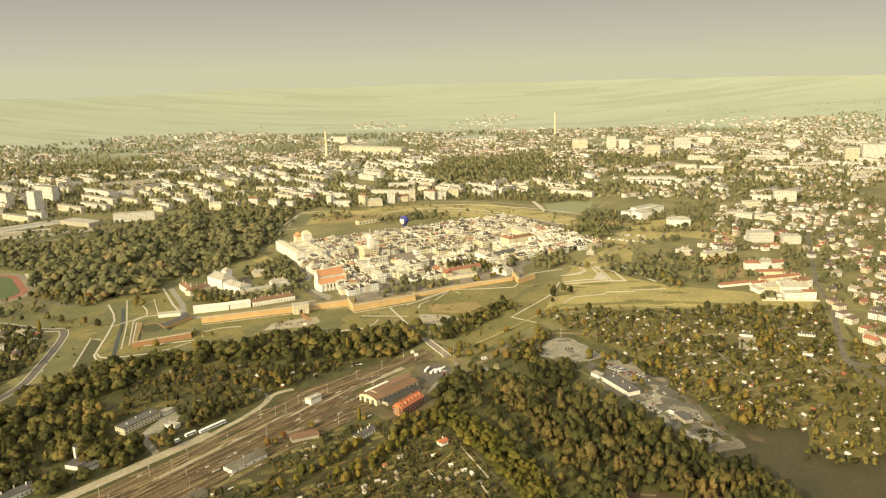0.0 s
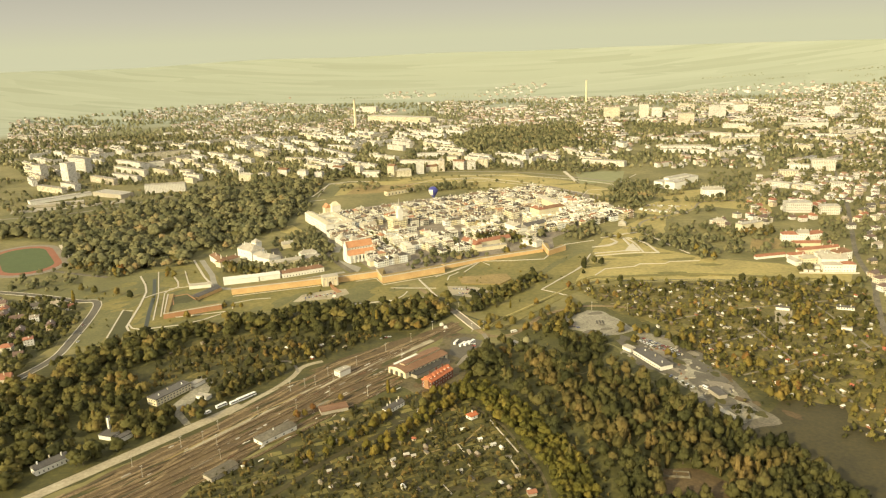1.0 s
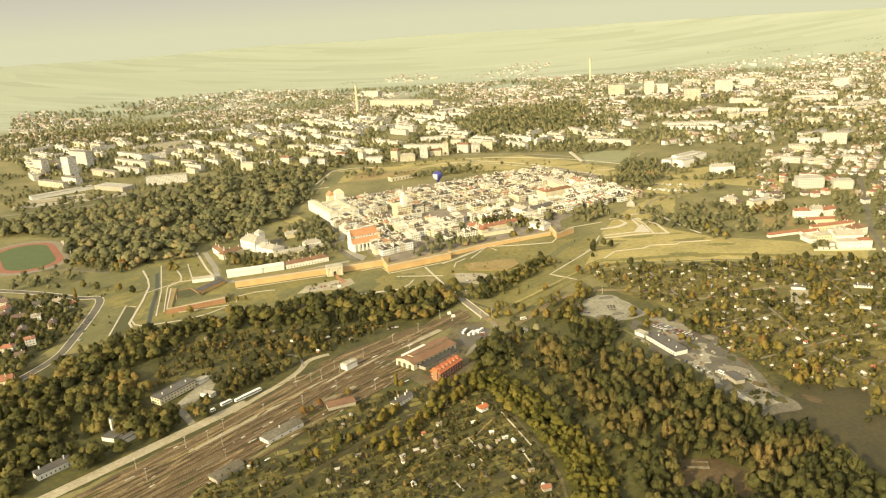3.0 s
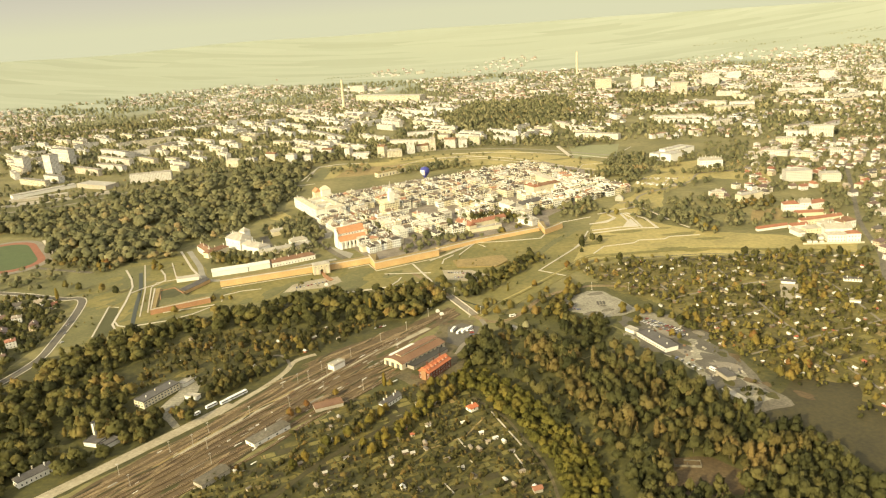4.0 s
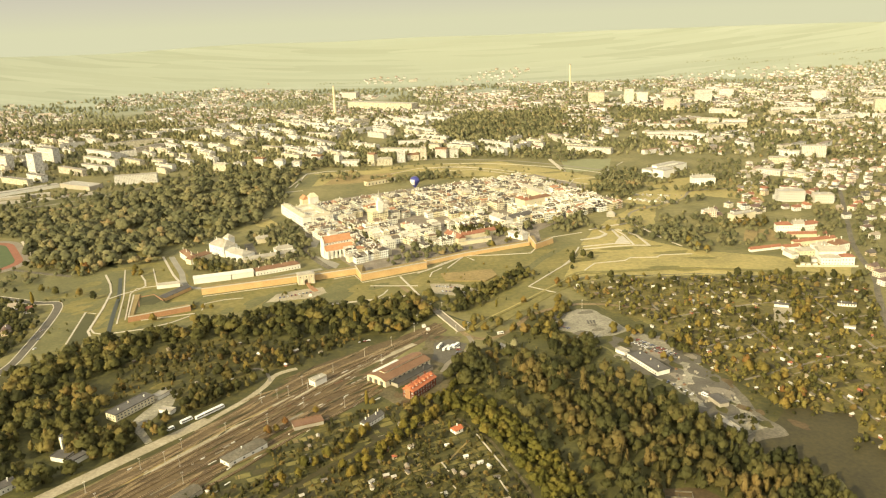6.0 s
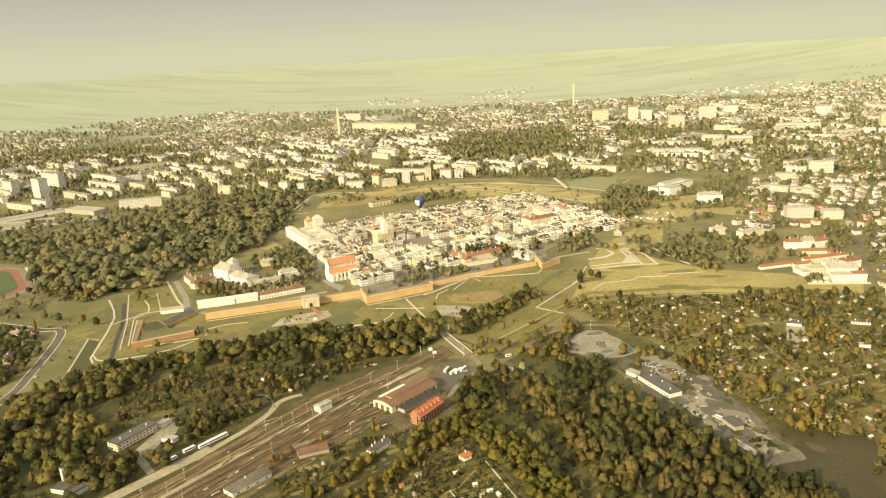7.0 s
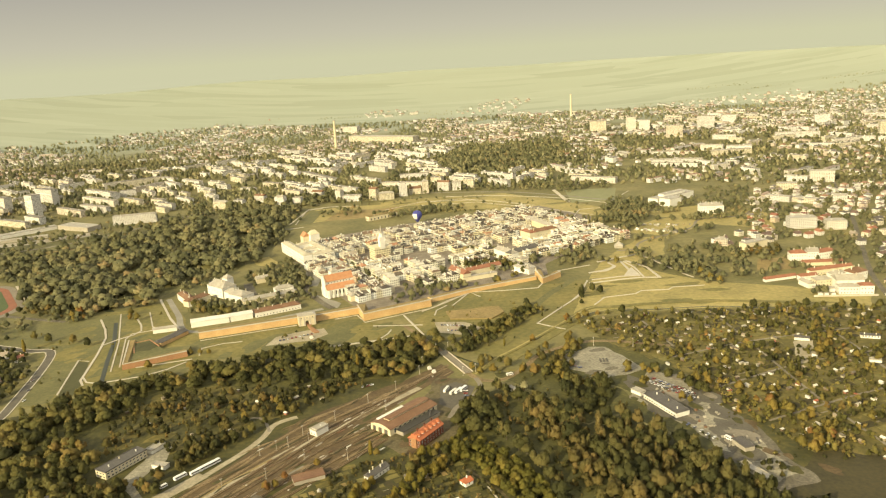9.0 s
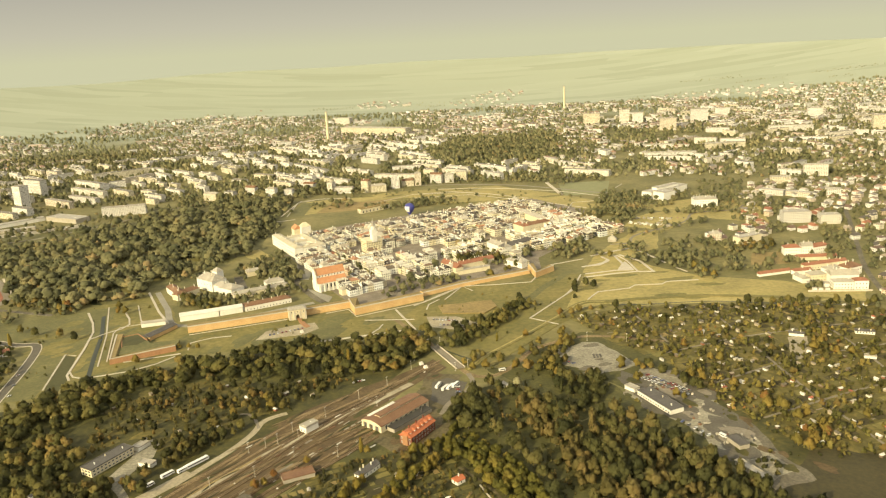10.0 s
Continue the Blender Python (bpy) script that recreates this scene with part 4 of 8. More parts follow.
structure("meadow_depot", sheet(ragged([(30, 860), (60, 858), (96, 800), (132, 780), (140, 755), (96, 735), (60, 778), (38, 808)], 8, 2), 0.075), GRASS, "rough shaded grass between wood and yard")
structure("field_dark", sheet(ragged([(206, 602), (232, 652), (264, 660), (288, 640), (330, 600), (420, 610), (400, 500), (262, 490), (262, 560)], 9, 3), 0.07), EARTH, "dark ploughed and burnt ground")
structure("clearing", sheet(ragged([(120, 520), (135, 552), (163, 550), (180, 533), (176, 505), (122, 500)], 6, 2), 0.09), BALLAST, "brown bare clearing in the wood")
structure("path", ribbon([(-371, 1660), (-361, 1812), (-318, 1830), (-250, 1826)], 3.0, 0.55, 0.6, False), STONE, "pale stone edge round a sports plot")
structure("pitch_north", sheet([(-352, 1642), (-357, 1690), (-350, 1793), (-324, 1790), (-324, 1662)], 0.16), PARKFLOOR, "green mown plot inside a pale kerb")
structure("meadow_bank", sheet(ragged([(-304, 1675), (-281, 1790), (-215, 1774), (-150, 1793), (-190, 1690)], 9, 3), 0.14), DRY, "dry brown grass bank")
structure("path", ribbon([(-60, 1880), (60, 1860), (200, 1790), (300, 1700)], 3.0, 0.5), STONE, "pale footpath over a meadow")
structure("path", ribbon([(-110, 1830), (20, 1815), (120, 1740)], 2.0, 0.5), STONE, "pale footpath over a meadow")
structure("meadow_far", sheet(ragged([(290, 1640), (420, 1480), (520, 1400), (560, 1560), (470, 1640), (360, 1600)], 12), 0.07), HAY, "yellow-green grass between roads")
structure("ravelin_apron", sheet([(216, 1173), (227, 1200), (236, 1217), (240, 1174)], 0.6, 0.7), STONE, "pale stone slope inside a ravelin")
structure("ravelin_apron", sheet([(179, 1199), (204, 1218), (213, 1233), (213, 1220), (198, 1203)], 0.6, 0.7), STONE, "pale paved platform of a ravelin")
structure("meadow_ravelin", sheet(ragged([(165, 1170), (255, 1170), (250, 1240), (300, 1280), (330, 1390), (290, 1400), (200, 1260)], 12), 0.085), HAY, "grass inside and behind the ravelin")

structure("levee", ribbon([(-3, 849), (16, 884), (50, 924), (103, 990), (145, 1040), (172, 1040), (225, 1046), (300, 1046), (400, 1024)], 9, 0.6, 0.7), GRASS, "sunlit grassy flood bank along a stream")
structure("levee_track", ribbon([(-3, 849), (16, 884), (50, 924), (103, 990), (145, 1040), (172, 1040)], 2.2, 0.66, 0.3), HAY, "pale trodden track on a flood bank")
structure("moat_trench", ribbon([(58, 1020), (82, 1068), (104, 1111), (130, 1149), (148, 1180)], 11, 0.15, 0.3), PARKFLOOR, "dull rough grass in an old trench")
structure("bank_foot", ribbon([(18, 855), (51, 901), (100, 964), (141, 1013), (178, 1030)], 7, 0.45, 0.6), GRASS, "lower grassy step of a flood bank")
structure("rail_bank", ribbon([(-960, 1440), (-860, 1490), (-770, 1528), (-690, 1560)], 11, 1.4, 1.6), DRY, "brown earth bank")
bridge = thing("road_bridge", "short road bridge with pale concrete parapets over a stream", "bridge", edge_pose(-40, 918, -10, 853)[0])
part("deck", Geo().box(0, -4.5, -0.3, 71, 4.5, 0.42), GRAVEL, bridge, "worn pale deck")
structure("gate_causeway", ribbon([(-215, 1037), (-205, 1012), (-196, 998)], 6, 1.2, 1.4), OLDBRICK, "brick causeway before the city gate")
for y0 in (-5.0, 4.4):
    part("parapet", Geo().box(0, y0, -0.3, 71, y0 + 0.6, 1.5), STONE, bridge)

# ---- stadium ----
st = thing("stadium", "small athletics ground with a red running track", "stadium", pose(-748, 1196, 0, 0, 0, 126))


def oval(length, radius, z, n=14):
    pts = []
    for s, a0 in ((1, -math.pi / 2), (-1, math.pi / 2)):
        for k in range(n + 1):
            a = a0 + math.pi * k / n
            pts.append((s * length / 2 + radius * math.cos(a), radius * math.sin(a)))
    return sheet(pts, z, 0.5)


part("apron", oval(100, 58, 0.3), GRAVEL, st, "pale apron")
part("running_track", oval(96, 48, 0.4), CLAY, st, "red clay running track")
part("pitch", oval(92, 37, 0.5), PITCH, st, "mown green grass pitch")
g = Geo()
for k in range(5):
    g.box(-62, -62 - 1.5 * k, 0.2, 66, -59 - 1.5 * k, 0.8 + 0.6 * k)
part("stand", g, STONE, st, "pale concrete terraces")

# ---- fortress walls ----
O_TOWN, TURN_TOWN = Vector((-143, 1042, 0)), radians(30)


def town(u, v):
    """The old town's own grid, from its south corner."""
    return O_TOWN.x + u * math.cos(TURN_TOWN) - v * math.sin(TURN_TOWN), O_TOWN.y + u * math.sin(TURN_TOWN) + v * math.cos(TURN_TOWN)


def rampart(line, high, thick, label, batter=1.2, brick=None):
    th = thing("rampart", label, "fortress wall", kind="structure")
    p = [Vector((*a, 0)) for a in line]
    face, cope, walk_top = Geo(), Geo(), Geo()
    off = []
    for i in range(len(p)):
        d = (p[min(i + 1, len(p) - 1)] - p[max(i - 1, 0)]).normalized()
        off.append(Vector((-d.y, d.x, 0)))
    for i in range(len(p) - 1):
        a, b, na, nb = p[i], p[i + 1], off[i], off[i + 1]
        up = Vector((0, 0, high))
        n = max(1, int((b - a).length / 6))
        for k in range(n):
            s, e = a.lerp(b, k / n), a.lerp(b, (k + 1) / n)
            ns, ne = na.lerp(nb, k / n), na.lerp(nb, (k + 1) / n)
            w = [0.25 * noise.noise(q * 0.11) for q in (s, e)]
            face.face([s, e, e + up + ne * batter + Vector((0, 0, w[1])), s + up + ns * batter + Vector((0, 0, w[0]))])
        c0, c1 = a + na * (batter - 0.4), b + nb * (batter - 0.4)
        d0, d1 = a + na * (batter + 1.4), b + nb * (batter + 1.4)
        lo, hi = Vector((0, 0, high - 0.3)), Vector((0, 0, high + 0.5))
        for q in ([c0 + lo, c1 + lo, c1 + hi, c0 + hi], [c0 + hi, c1 + hi, d1 + hi, d0 + hi], [d1 + lo, d0 + lo, d0 + hi, d1 + hi], [d0 + lo, c0 + lo, c0 + hi, d0 + hi], [c1 + lo, d1 + lo, d1 + hi, c1 + hi]):
            cope.face(q)
        f0, f1 = a + na * thick, b + nb * thick
        for q in ([d0 + up, d1 + up, f1 + up, f0 + up], [f1 + up, f1 + nb * 3 - Vector((0, 0, 0.2)), f0 + na * 3 - Vector((0, 0, 0.2)), f0 + up]):
            walk_top.face(q)
    for i, s in ((0, 1), (-1, -1)):
        a, na = p[i], off[i]
        q = [a, a + na * (thick + 3), a + na * thick + Vector((0, 0, high)), a + na * batter + Vector((0, 0, high))]
        face.face(q if s < 0 else q[::-1])
    part("brick_face", face, brick or BRICK, th, "sunlit orange brick face")
    part("coping", cope, STONE, th, "pale stone coping")
    part("rampart_top", walk_top, DRY, th, "dry grass and earth top")
    return th


rampart([(-343, 996), (-226, 1037)], 8, 12, "long low orange brick curtain wall of a fortress")
rampart([(-205, 1042), (-152, 1064)], 8, 12, "orange brick curtain wall beside the gate")
rampart([(-157, 1074), (-142, 1034), (-57, 1080)], 9, 13, "angular brick bastion in the sun")
rampart([(-57, 1097), (-4, 1131), (92, 1178)], 5, 11, "low brick curtain wall below the old town")
rampart([(91, 1202), (98, 1156), (128, 1186)], 8, 9, "pointed brick bastion")
rampart([(-428, 985), (-402, 906), (-338, 939)], 6.5, 9, "low orange brick bastion on a grass glacis", brick=OLDBRICK)

structure("bastion_terrace", sheet([(-424, 976), (-405, 921), (-372, 933), (-340, 948), (-342, 964), (-375, 957), (-400, 997), (-418, 987)], 4.8, 5.2), PARKFLOOR, "rough green bank inside a brick bastion")
structure("bastion_court", sheet([(-415, 977), (-404, 950), (-389, 953), (-383, 966), (-400, 986)], 4.95, 0.4), LAWN, "small dark green lawn inside a bastion")
structure("bastion_rim", ribbon([(-381, 965), (-402, 989), (-418, 979), (-404, 946)], 1.2, 5.6, 1.0, False), OLDBRICK, "low brick rim round a bastion lawn")

# ---- buildings ----
def window_mesh(w, h, name="window"):
    """A frame that stands proud of the wall round a pane set back in it, in one piece."""
    g = Geo()
    rings = [(w / 2, 0.0, h, 0.02), (w / 2, 0.0, h, -0.12), (w / 2 - 0.14, 0.14, h - 0.14, -0.12), (w / 2 - 0.14, 0.14, h - 0.14, -0.03)]
    for x, z0, z1, y in rings:
        g.v += [(-x, y, z0), (x, y, z0), (x, y, z1), (-x, y, z1)]
    for k in range(3):
        for i in range(4):
            j = (i + 1) % 4
            g.f.append((4 * k + i, 4 * k + j, 4 * k + 4 + j, 4 * k + 4 + i))
            g.m.append(0)
    g.f.append((12, 13, 14, 15)), g.m.append(1)
    g.uv = [[(0.0, 0.0)] * 4 for _ in g.f]
    return mesh_of(name, g, WHITE, GLASS)


WIN_TALL, WIN_WIDE, WIN_ARCH = window_mesh(1.3, 2.0), window_mesh(2.2, 1.6), window_mesh(2.6, 4.5)


def windows_along(parent, me, x0, x1, y, n, z, turn=0.0, cross=False):
    """A row of windows on a wall along x (or, with cross, along y at x = y)."""
    for k in range(n):
        s = x0 + (x1 - x0) * (k + 0.5) / n
        ob = part("window", me, None, parent)
        ob.matrix_basis = pose(y, s, z, 0, 0, turn) if cross else pose(s, y, z, 0, 0, turn)


def chimney_geo(x, y, z0, z1, w=0.8):
    return Geo().box(x - w / 2, y - w / 2, z0, x + w / 2, y + w / 2, z1).box(x - w / 2 - 0.1, y - w / 2 - 0.1, z1, x + w / 2 + 0.1, y + w / 2 + 0.1, z1 + 0.2)


def building(name, label, category, a, b, depth, high, roof="gable", rise=3.0, wall_mat=None, roof_mat=None, chimneys=1, inset=None, group="", wins=0, storeys=0, win=None):
    """A building whose front foot runs from a to b, with its depth behind."""
    m, w = edge_pose(*a, *b)
    th = thing(name, label, category, m, group)
    wall_mat, roof_mat = wall_mat or HOUSEWALL, roof_mat or HOUSEROOF
    g = Geo().box(0, 0, -0.3, w, depth, high, skip="tb")
    if roof == "gable":
        g.gable_walls(0, 0, w, depth, high, rise, "x" if w >= depth else "y")
    part("wall", g, wall_mat, th)
    g = Geo()
    if roof == "flat":
        g.box(-0.2, -0.2, high, w + 0.2, depth + 0.2, high + 0.35)
        for q in ((-0.3, -0.3, w + 0.3, 0.1), (-0.3, depth - 0.1, w + 0.3, depth + 0.3), (-0.3, 0.1, 0.1, depth - 0.1), (w - 0.1, 0.1, w + 0.3, depth - 0.1)):
            g.box(q[0], q[1], high - 0.1, q[2], q[3], high + 0.8)
        top = high + 0.3
    else:
        g.hip(0, 0, w, depth, high, rise, 0.0 if roof == "gable" else (min(w, depth) * 0.5 if inset is None else inset))
        top = high + rise * 0.6
    part("roof", g, roof_mat, th)
    r = random.Random(int(a[0] * 13 + a[1] * 7))
    for k in range(chimneys):
        part("chimney", chimney_geo(w * (k + 0.5) / chimneys + r.uniform(-1, 1), depth * r.uniform(0.3, 0.7), top - 1, top + rise * 0.5 + 1.6 if roof != "flat" else top + 1.6), CREAM if k % 2 else WHITE, th)
    for s in range(storeys):
        z = 1.0 + s * (high - 0.6) / max(1, storeys)
        windows_along(th, win or WIN_TALL, 0.8, w - 0.8, -0.02, wins, z)
        n = max(1, round(wins * depth / w))
        windows_along(th, win or WIN_TALL, 0.8, depth - 0.8, -0.02, n, z, -90, True)
    return th


# engine shed
def engine_shed():
    m, w = edge_pose(-100, 737, -81, 721)
    d, h = 62.0, 7.5
    th = thing("engine_shed", "long cream engine shed with arched doors and a brown raised roof", "railway shed", m)
    g = Geo()
    prof = [(0, h - 1.2), (w * 0.22, h + 0.8), (w * 0.5, h + 1.8), (w * 0.78, h + 0.8), (w, h - 1.2)]
    xs = [0.0, 2.2, 6.6, 9.6, 14.0, 17.0, 21.4, w]
    for i in range(0, len(xs) - 1):
        x0, x1 = min(xs[i], w), min(xs[i + 1], w)
        if x1 - x0 < 0.3:
            continue
        if i % 2:
            g.face([(x0, 0, 5.2), (x1, 0, 5.2), (x1, 0, h - 1.2), (x0, 0, h - 1.2)])
            for xa, xb, ya, yb in ((x0, x0, 0, 1.2), (x1, x1, 1.2, 0)):
                g.face([(xa, ya, 0), (xb, yb, 0), (xb, yb, 5.2), (xa, ya, 5.2)])
        else:
            g.face([(x0, 0, -0.3), (x1, 0, -0.3), (x1, 0, h - 1.2), (x0, 0, h - 1.2)])
    g.face([(x, 0, z) for x, z in [(0, h - 1.2), (w, h - 1.2)] + prof[::-1][1:-1]])
    g.face([(w, 0, -0.3), (w, d, -0.3), (w, d, h - 1.2), (w, 0, h - 1.2)])
    g.face([(0, d, -0.3), (0, 0, -0.3), (0, 0, h - 1.2), (0, d, h - 1.2)])
    g.face([(w, d, -0.3), (0, d, -0.3)] + [(x, d, z) for x, z in prof])
    part("wall", g, CREAM, th, "cream plastered walls")
    for x0, x1 in ((2.2, 6.6), (9.6, 14.0), (17.0, 21.4)):
        if x1 < w + 0.5:
            q = Geo().box(x0, 1.1, 0, (x0 + x1) / 2 - 0.05, 1.25, 5.2).box((x0 + x1) / 2 + 0.05, 1.1, 0, min(x1, w), 1.25, 5.2)
            part("door", q, FELT, th, "dark timber engine door")
    g = Geo()
    for (xa, za), (xb, zb) in zip(prof, prof[1:]):
        oa, ob = (-0.6 if xa == 0 else 0), (0.6 if xb == w else 0)
        g.face([(xa + oa, -0.5, za), (xb + ob, -0.5, zb), (xb + ob, d + 0.5, zb), (xa + oa, d + 0.5, za)][::1])
        g.face([(xa + oa, -0.5, za), (xb + ob, -0.5, zb), (xb + ob, -0.5, zb + 0.35), (xa + oa, -0.5, za + 0.35)])
        g.face([(xa + oa, -0.5, za + 0.35), (xb + ob, -0.5, zb + 0.35), (xb + ob, d + 0.5, zb + 0.35), (xa + oa, d + 0.5, za + 0.35)])
    part("roof", g, BROWNROOF, th, "brown felt roof")
    lantern = part("lantern", Geo().box(w * 0.36, 8, h + 1.2, w * 0.64, d - 2, h + 3.0), CREAM, th, "raised glazed ridge")
    part("lantern_roof", Geo().hip(w * 0.36, 8, w * 0.64, d - 2, h + 3.0, 0.9, 0.0, 0.5), BROWNROOF, lantern)
    part("skylight", Geo().box(w * 0.06, 6, h - 0.2, w * 0.2, d * 0.62, h + 1.3), WHITE, th, "pale strip of roof lights")
    windows_along(th, WIN_ARCH, 3, d - 2, w + 0.02, 9, 1.2, 90, True)
    annex = thing("shed_annex", "low grey annexe with a dark tarred roof", "annexe", m @ pose(w + 0.6, 10, 0))
    part("wall", Geo().box(-0.5, -3, -0.3, 8.6, 46, 3.9, skip="b"), GREYWALL, annex)
    part("roof", Geo().box(-0.5, -3.4, 3.9, 9.1, 46.3, 4.2), TAR, annex)
    for k in range(4):
        part("pipe", chimney_geo(2 + 1.6 * k, 40 - 2 * k, 4.1, 6.2, 0.6), FELT, annex)


engine_shed()


def red_house():
    m, w = edge_pose(-53, 696, -34, 725)
    d, h = 12.5, 8.0
    th = thing("brick_house", "red brick house with a bright red tiled roof and dormers", "house", m)
    part("wall", Geo().box(0, 0, -0.3, w, d, h, skip="tb").gable_walls(0, 0, w, d, h, 4.2), REDBRICK, th)
    part("roof", Geo().hip(0, 0, w, d, h, 4.2, 0.0, 0.7), BRIGHTTILE, th, "bright red tiles")
    for k in range(6):
        x = w * (k + 0.5) / 6
        dm = part("dormer", Geo().box(x - 1.1, 2.2, h + 1.0, x + 1.1, 5.5, h + 3.0), WHITE, th, "small roof dormer")
        part("dormer_roof", Geo().hip(x - 1.1, 2.0, x + 1.1, 5.8, h + 3.0, 0.9, 0.0, 0.3), BRIGHTTILE, dm)
    # The bay takes a lighter brick, painting the sunlight on this gable.
    bay = part("gable_bay", Geo().box(-1.2, 3.5, -0.3, 0.0, 9, h + 1.5), OLDBRICK, th, "brick gable bay, its sunlit tone put into lighter brick")
    part("bay_roof", Geo().hip(-1.2, 3.5, 2.0, 9, h + 1.5, 2.6, 0.0, 0.4), BRIGHTTILE, bay)
    for z in (1.0, 4.6):
        windows_along(th, WIN_TALL, 1, w - 1, -0.02, 8, z)
        windows_along(th, WIN_TALL, 0.5, d - 0.5, -1.22 if z > 20 else -0.03, 4, z, -90, True)
    for k in range(3):
        part("chimney", chimney_geo(w * (0.2 + 0.3 * k), d * 0.6, h + 3, h + 6.6, 1.0), REDBRICK, th)


red_house()

# buildings round the railway
building("signal_house", "small white flat-roofed railway house beside the tracks", "house", (-155, 732), (-148, 726), 14, 5.5, "flat", 1, WHITE, PALEROOF, 1, wins=2, storeys=1)
building("signal_annex", "low white block built onto a railway house", "shed", (-147, 727), (-139, 737), 7, 6.5, "flat", 1, WHITE, PALEROOF, 0)
building("row_house", "long dark-roofed house with white gable and white chimneys", "house", (-90, 646), (-77, 664), 7.5, 3.8, "gable", 2.6, WHITE, FELT, 4, wins=5, storeys=1)
building("store", "low store with a faded red flat roof", "shed", (-151, 645), (-128, 655), 11, 3.5, "flat", 1, GREYWALL, BROWNROOF, 0)
building("workshop", "low grey workshop with a stained flat roof and white gable", "workshop", (-191, 591), (-168, 620), 12, 4.0, "gable", 1.2, WHITE, LOTGREY, 1, wins=4, storeys=1, win=WIN_WIDE)
building("workshop", "low long workshop with a weathered grey roof", "workshop", (-216, 536), (-201, 557), 11, 3.6, "gable", 1.4, GREYWALL, LOTGREY, 0)
building("garden_house", "small garden house with a bright red roof", "house", (-15, 633), (-9, 638), 7, 3.2, "gable", 2.2, WHITE, BRIGHTTILE, 1, wins=1, storeys=1)
building("garden_house", "low garden house with a faded red roof", "house", (29, 514), (35, 516), 5, 2.6, "gable", 1.6, GREYWALL, REDROOF, 0)
building("office_block", "two-storey yellowed office block with a grey flat roof", "office", (-313, 667), (-293, 704), 13, 6.6, "flat", 1, CREAM, FELT, 3, wins=11, storeys=2, win=WIN_WIDE)
building("office_annex", "low pale garage beside an office block", "garage", (-290, 707), (-283, 721), 8, 3.5, "flat", 1, WHITE, PALEROOF, 0)
building("garage", "low white garage with a pale roof", "garage", (-281, 683), (-268, 679), 6, 3.2, "flat", 1, WHITE, PALEROOF, 0)
building("ruined_shed", "small white-walled shed with a pale edged roof", "shed", (-340, 606), (-326, 602), 10, 4, "flat", 1, WHITE, FELT, 0)
building("ruined_shed", "small white-walled shed with a pale edged roof", "shed", (-318, 598), (-311, 610), 7, 4, "flat", 1, WHITE, FELT, 0)
building("transformer_tower", "slender white transformer tower", "tower", (-339, 621), (-337, 620.3), 2.2, 13, "gable", 1.5, WHITE, FELT, 0)
building("farm_house", "long white house with a dark roof beside the railway road", "house", (-363, 547), (-347, 569), 9, 5.0, "gable", 3.2, WHITE, FELT, 3, wins=7, storeys=1)
building("depot", "long low depot with white front and dark flat roof", "depot", (154, 775), (173, 732), 14.5, 4.6, "flat", 1, WHITE, FELT, 3, wins=13, storeys=1, win=WIN_WIDE)
building("depot_wing", "low white wing of a depot", "depot", (145, 789), (152, 779), 7, 3.6, "flat", 1, WHITE, PALEROOF, 0)
building("depot_store", "small white store with a flat roof", "shed", (206, 684), (211, 668), 9, 4.0, "flat", 1, GREYWALL, FELT, 0)
building("depot_store", "low open store with a pale slab roof", "shed", (200, 648), (212, 622), 6, 3.0, "flat", 1, GREYWALL, PALEROOF, 0)
building("garden_kiosk", "low white kiosk with flat roof", "kiosk", (28, 808), (37, 795), 4, 3.2, "flat", 1, WHITE, PALEROOF, 0)
building("garden_hall", "white garden hall with a toothed gable front", "house", (346, 902), (360, 896), 7, 3.2, "gable", 1.5, WHITE, FELT, 2)
building("garden_hall", "long white garden hall with a flat roof", "house", (416, 899), (434, 893), 6, 3.2, "flat", 1, WHITE, FELT, 2, wins=6, storeys=1)
building("garden_hall", "white-roofed flat garden store", "shed", (393, 834), (403, 830), 5, 2.8, "flat", 1, WHITE, PALEROOF, 0)


building("villa", "large house with a red tiled roof beside the road", "house", (-514, 712), (-488, 722), 13, 6, "gable", 4.5, CREAM, REDROOF, 2, wins=6, storeys=1)
building("park_pavilion", "small white pavilion among park trees", "house", (-592, 1282), (-580, 1276), 9, 5, "hip", 3, WHITE, PALEROOF, 0)
building("park_pavilion", "small white pavilion among park trees", "house", (-566, 1215), (-556, 1210), 8, 5, "hip", 3, WHITE, PALEROOF, 0)


def ruin():
    th = thing("ruin", "roofless concrete walls in a bare clearing", "ruin", pose(132, 540, 0.1, 0, 0, -8))
    for q in ((0, 0, 20, 0.5, 1.8), (0, 0.5, 0.5, 9, 2.2), (19.5, 0.5, 20, 6, 1.4), (8, 8.5, 20, 9, 1.0), (10, 0.5, 10.4, 5, 1.2)):
        part("wall", Geo().box(q[0], q[1], -0.3, q[2], q[3], q[4]), LOTGREY, th)


ruin()


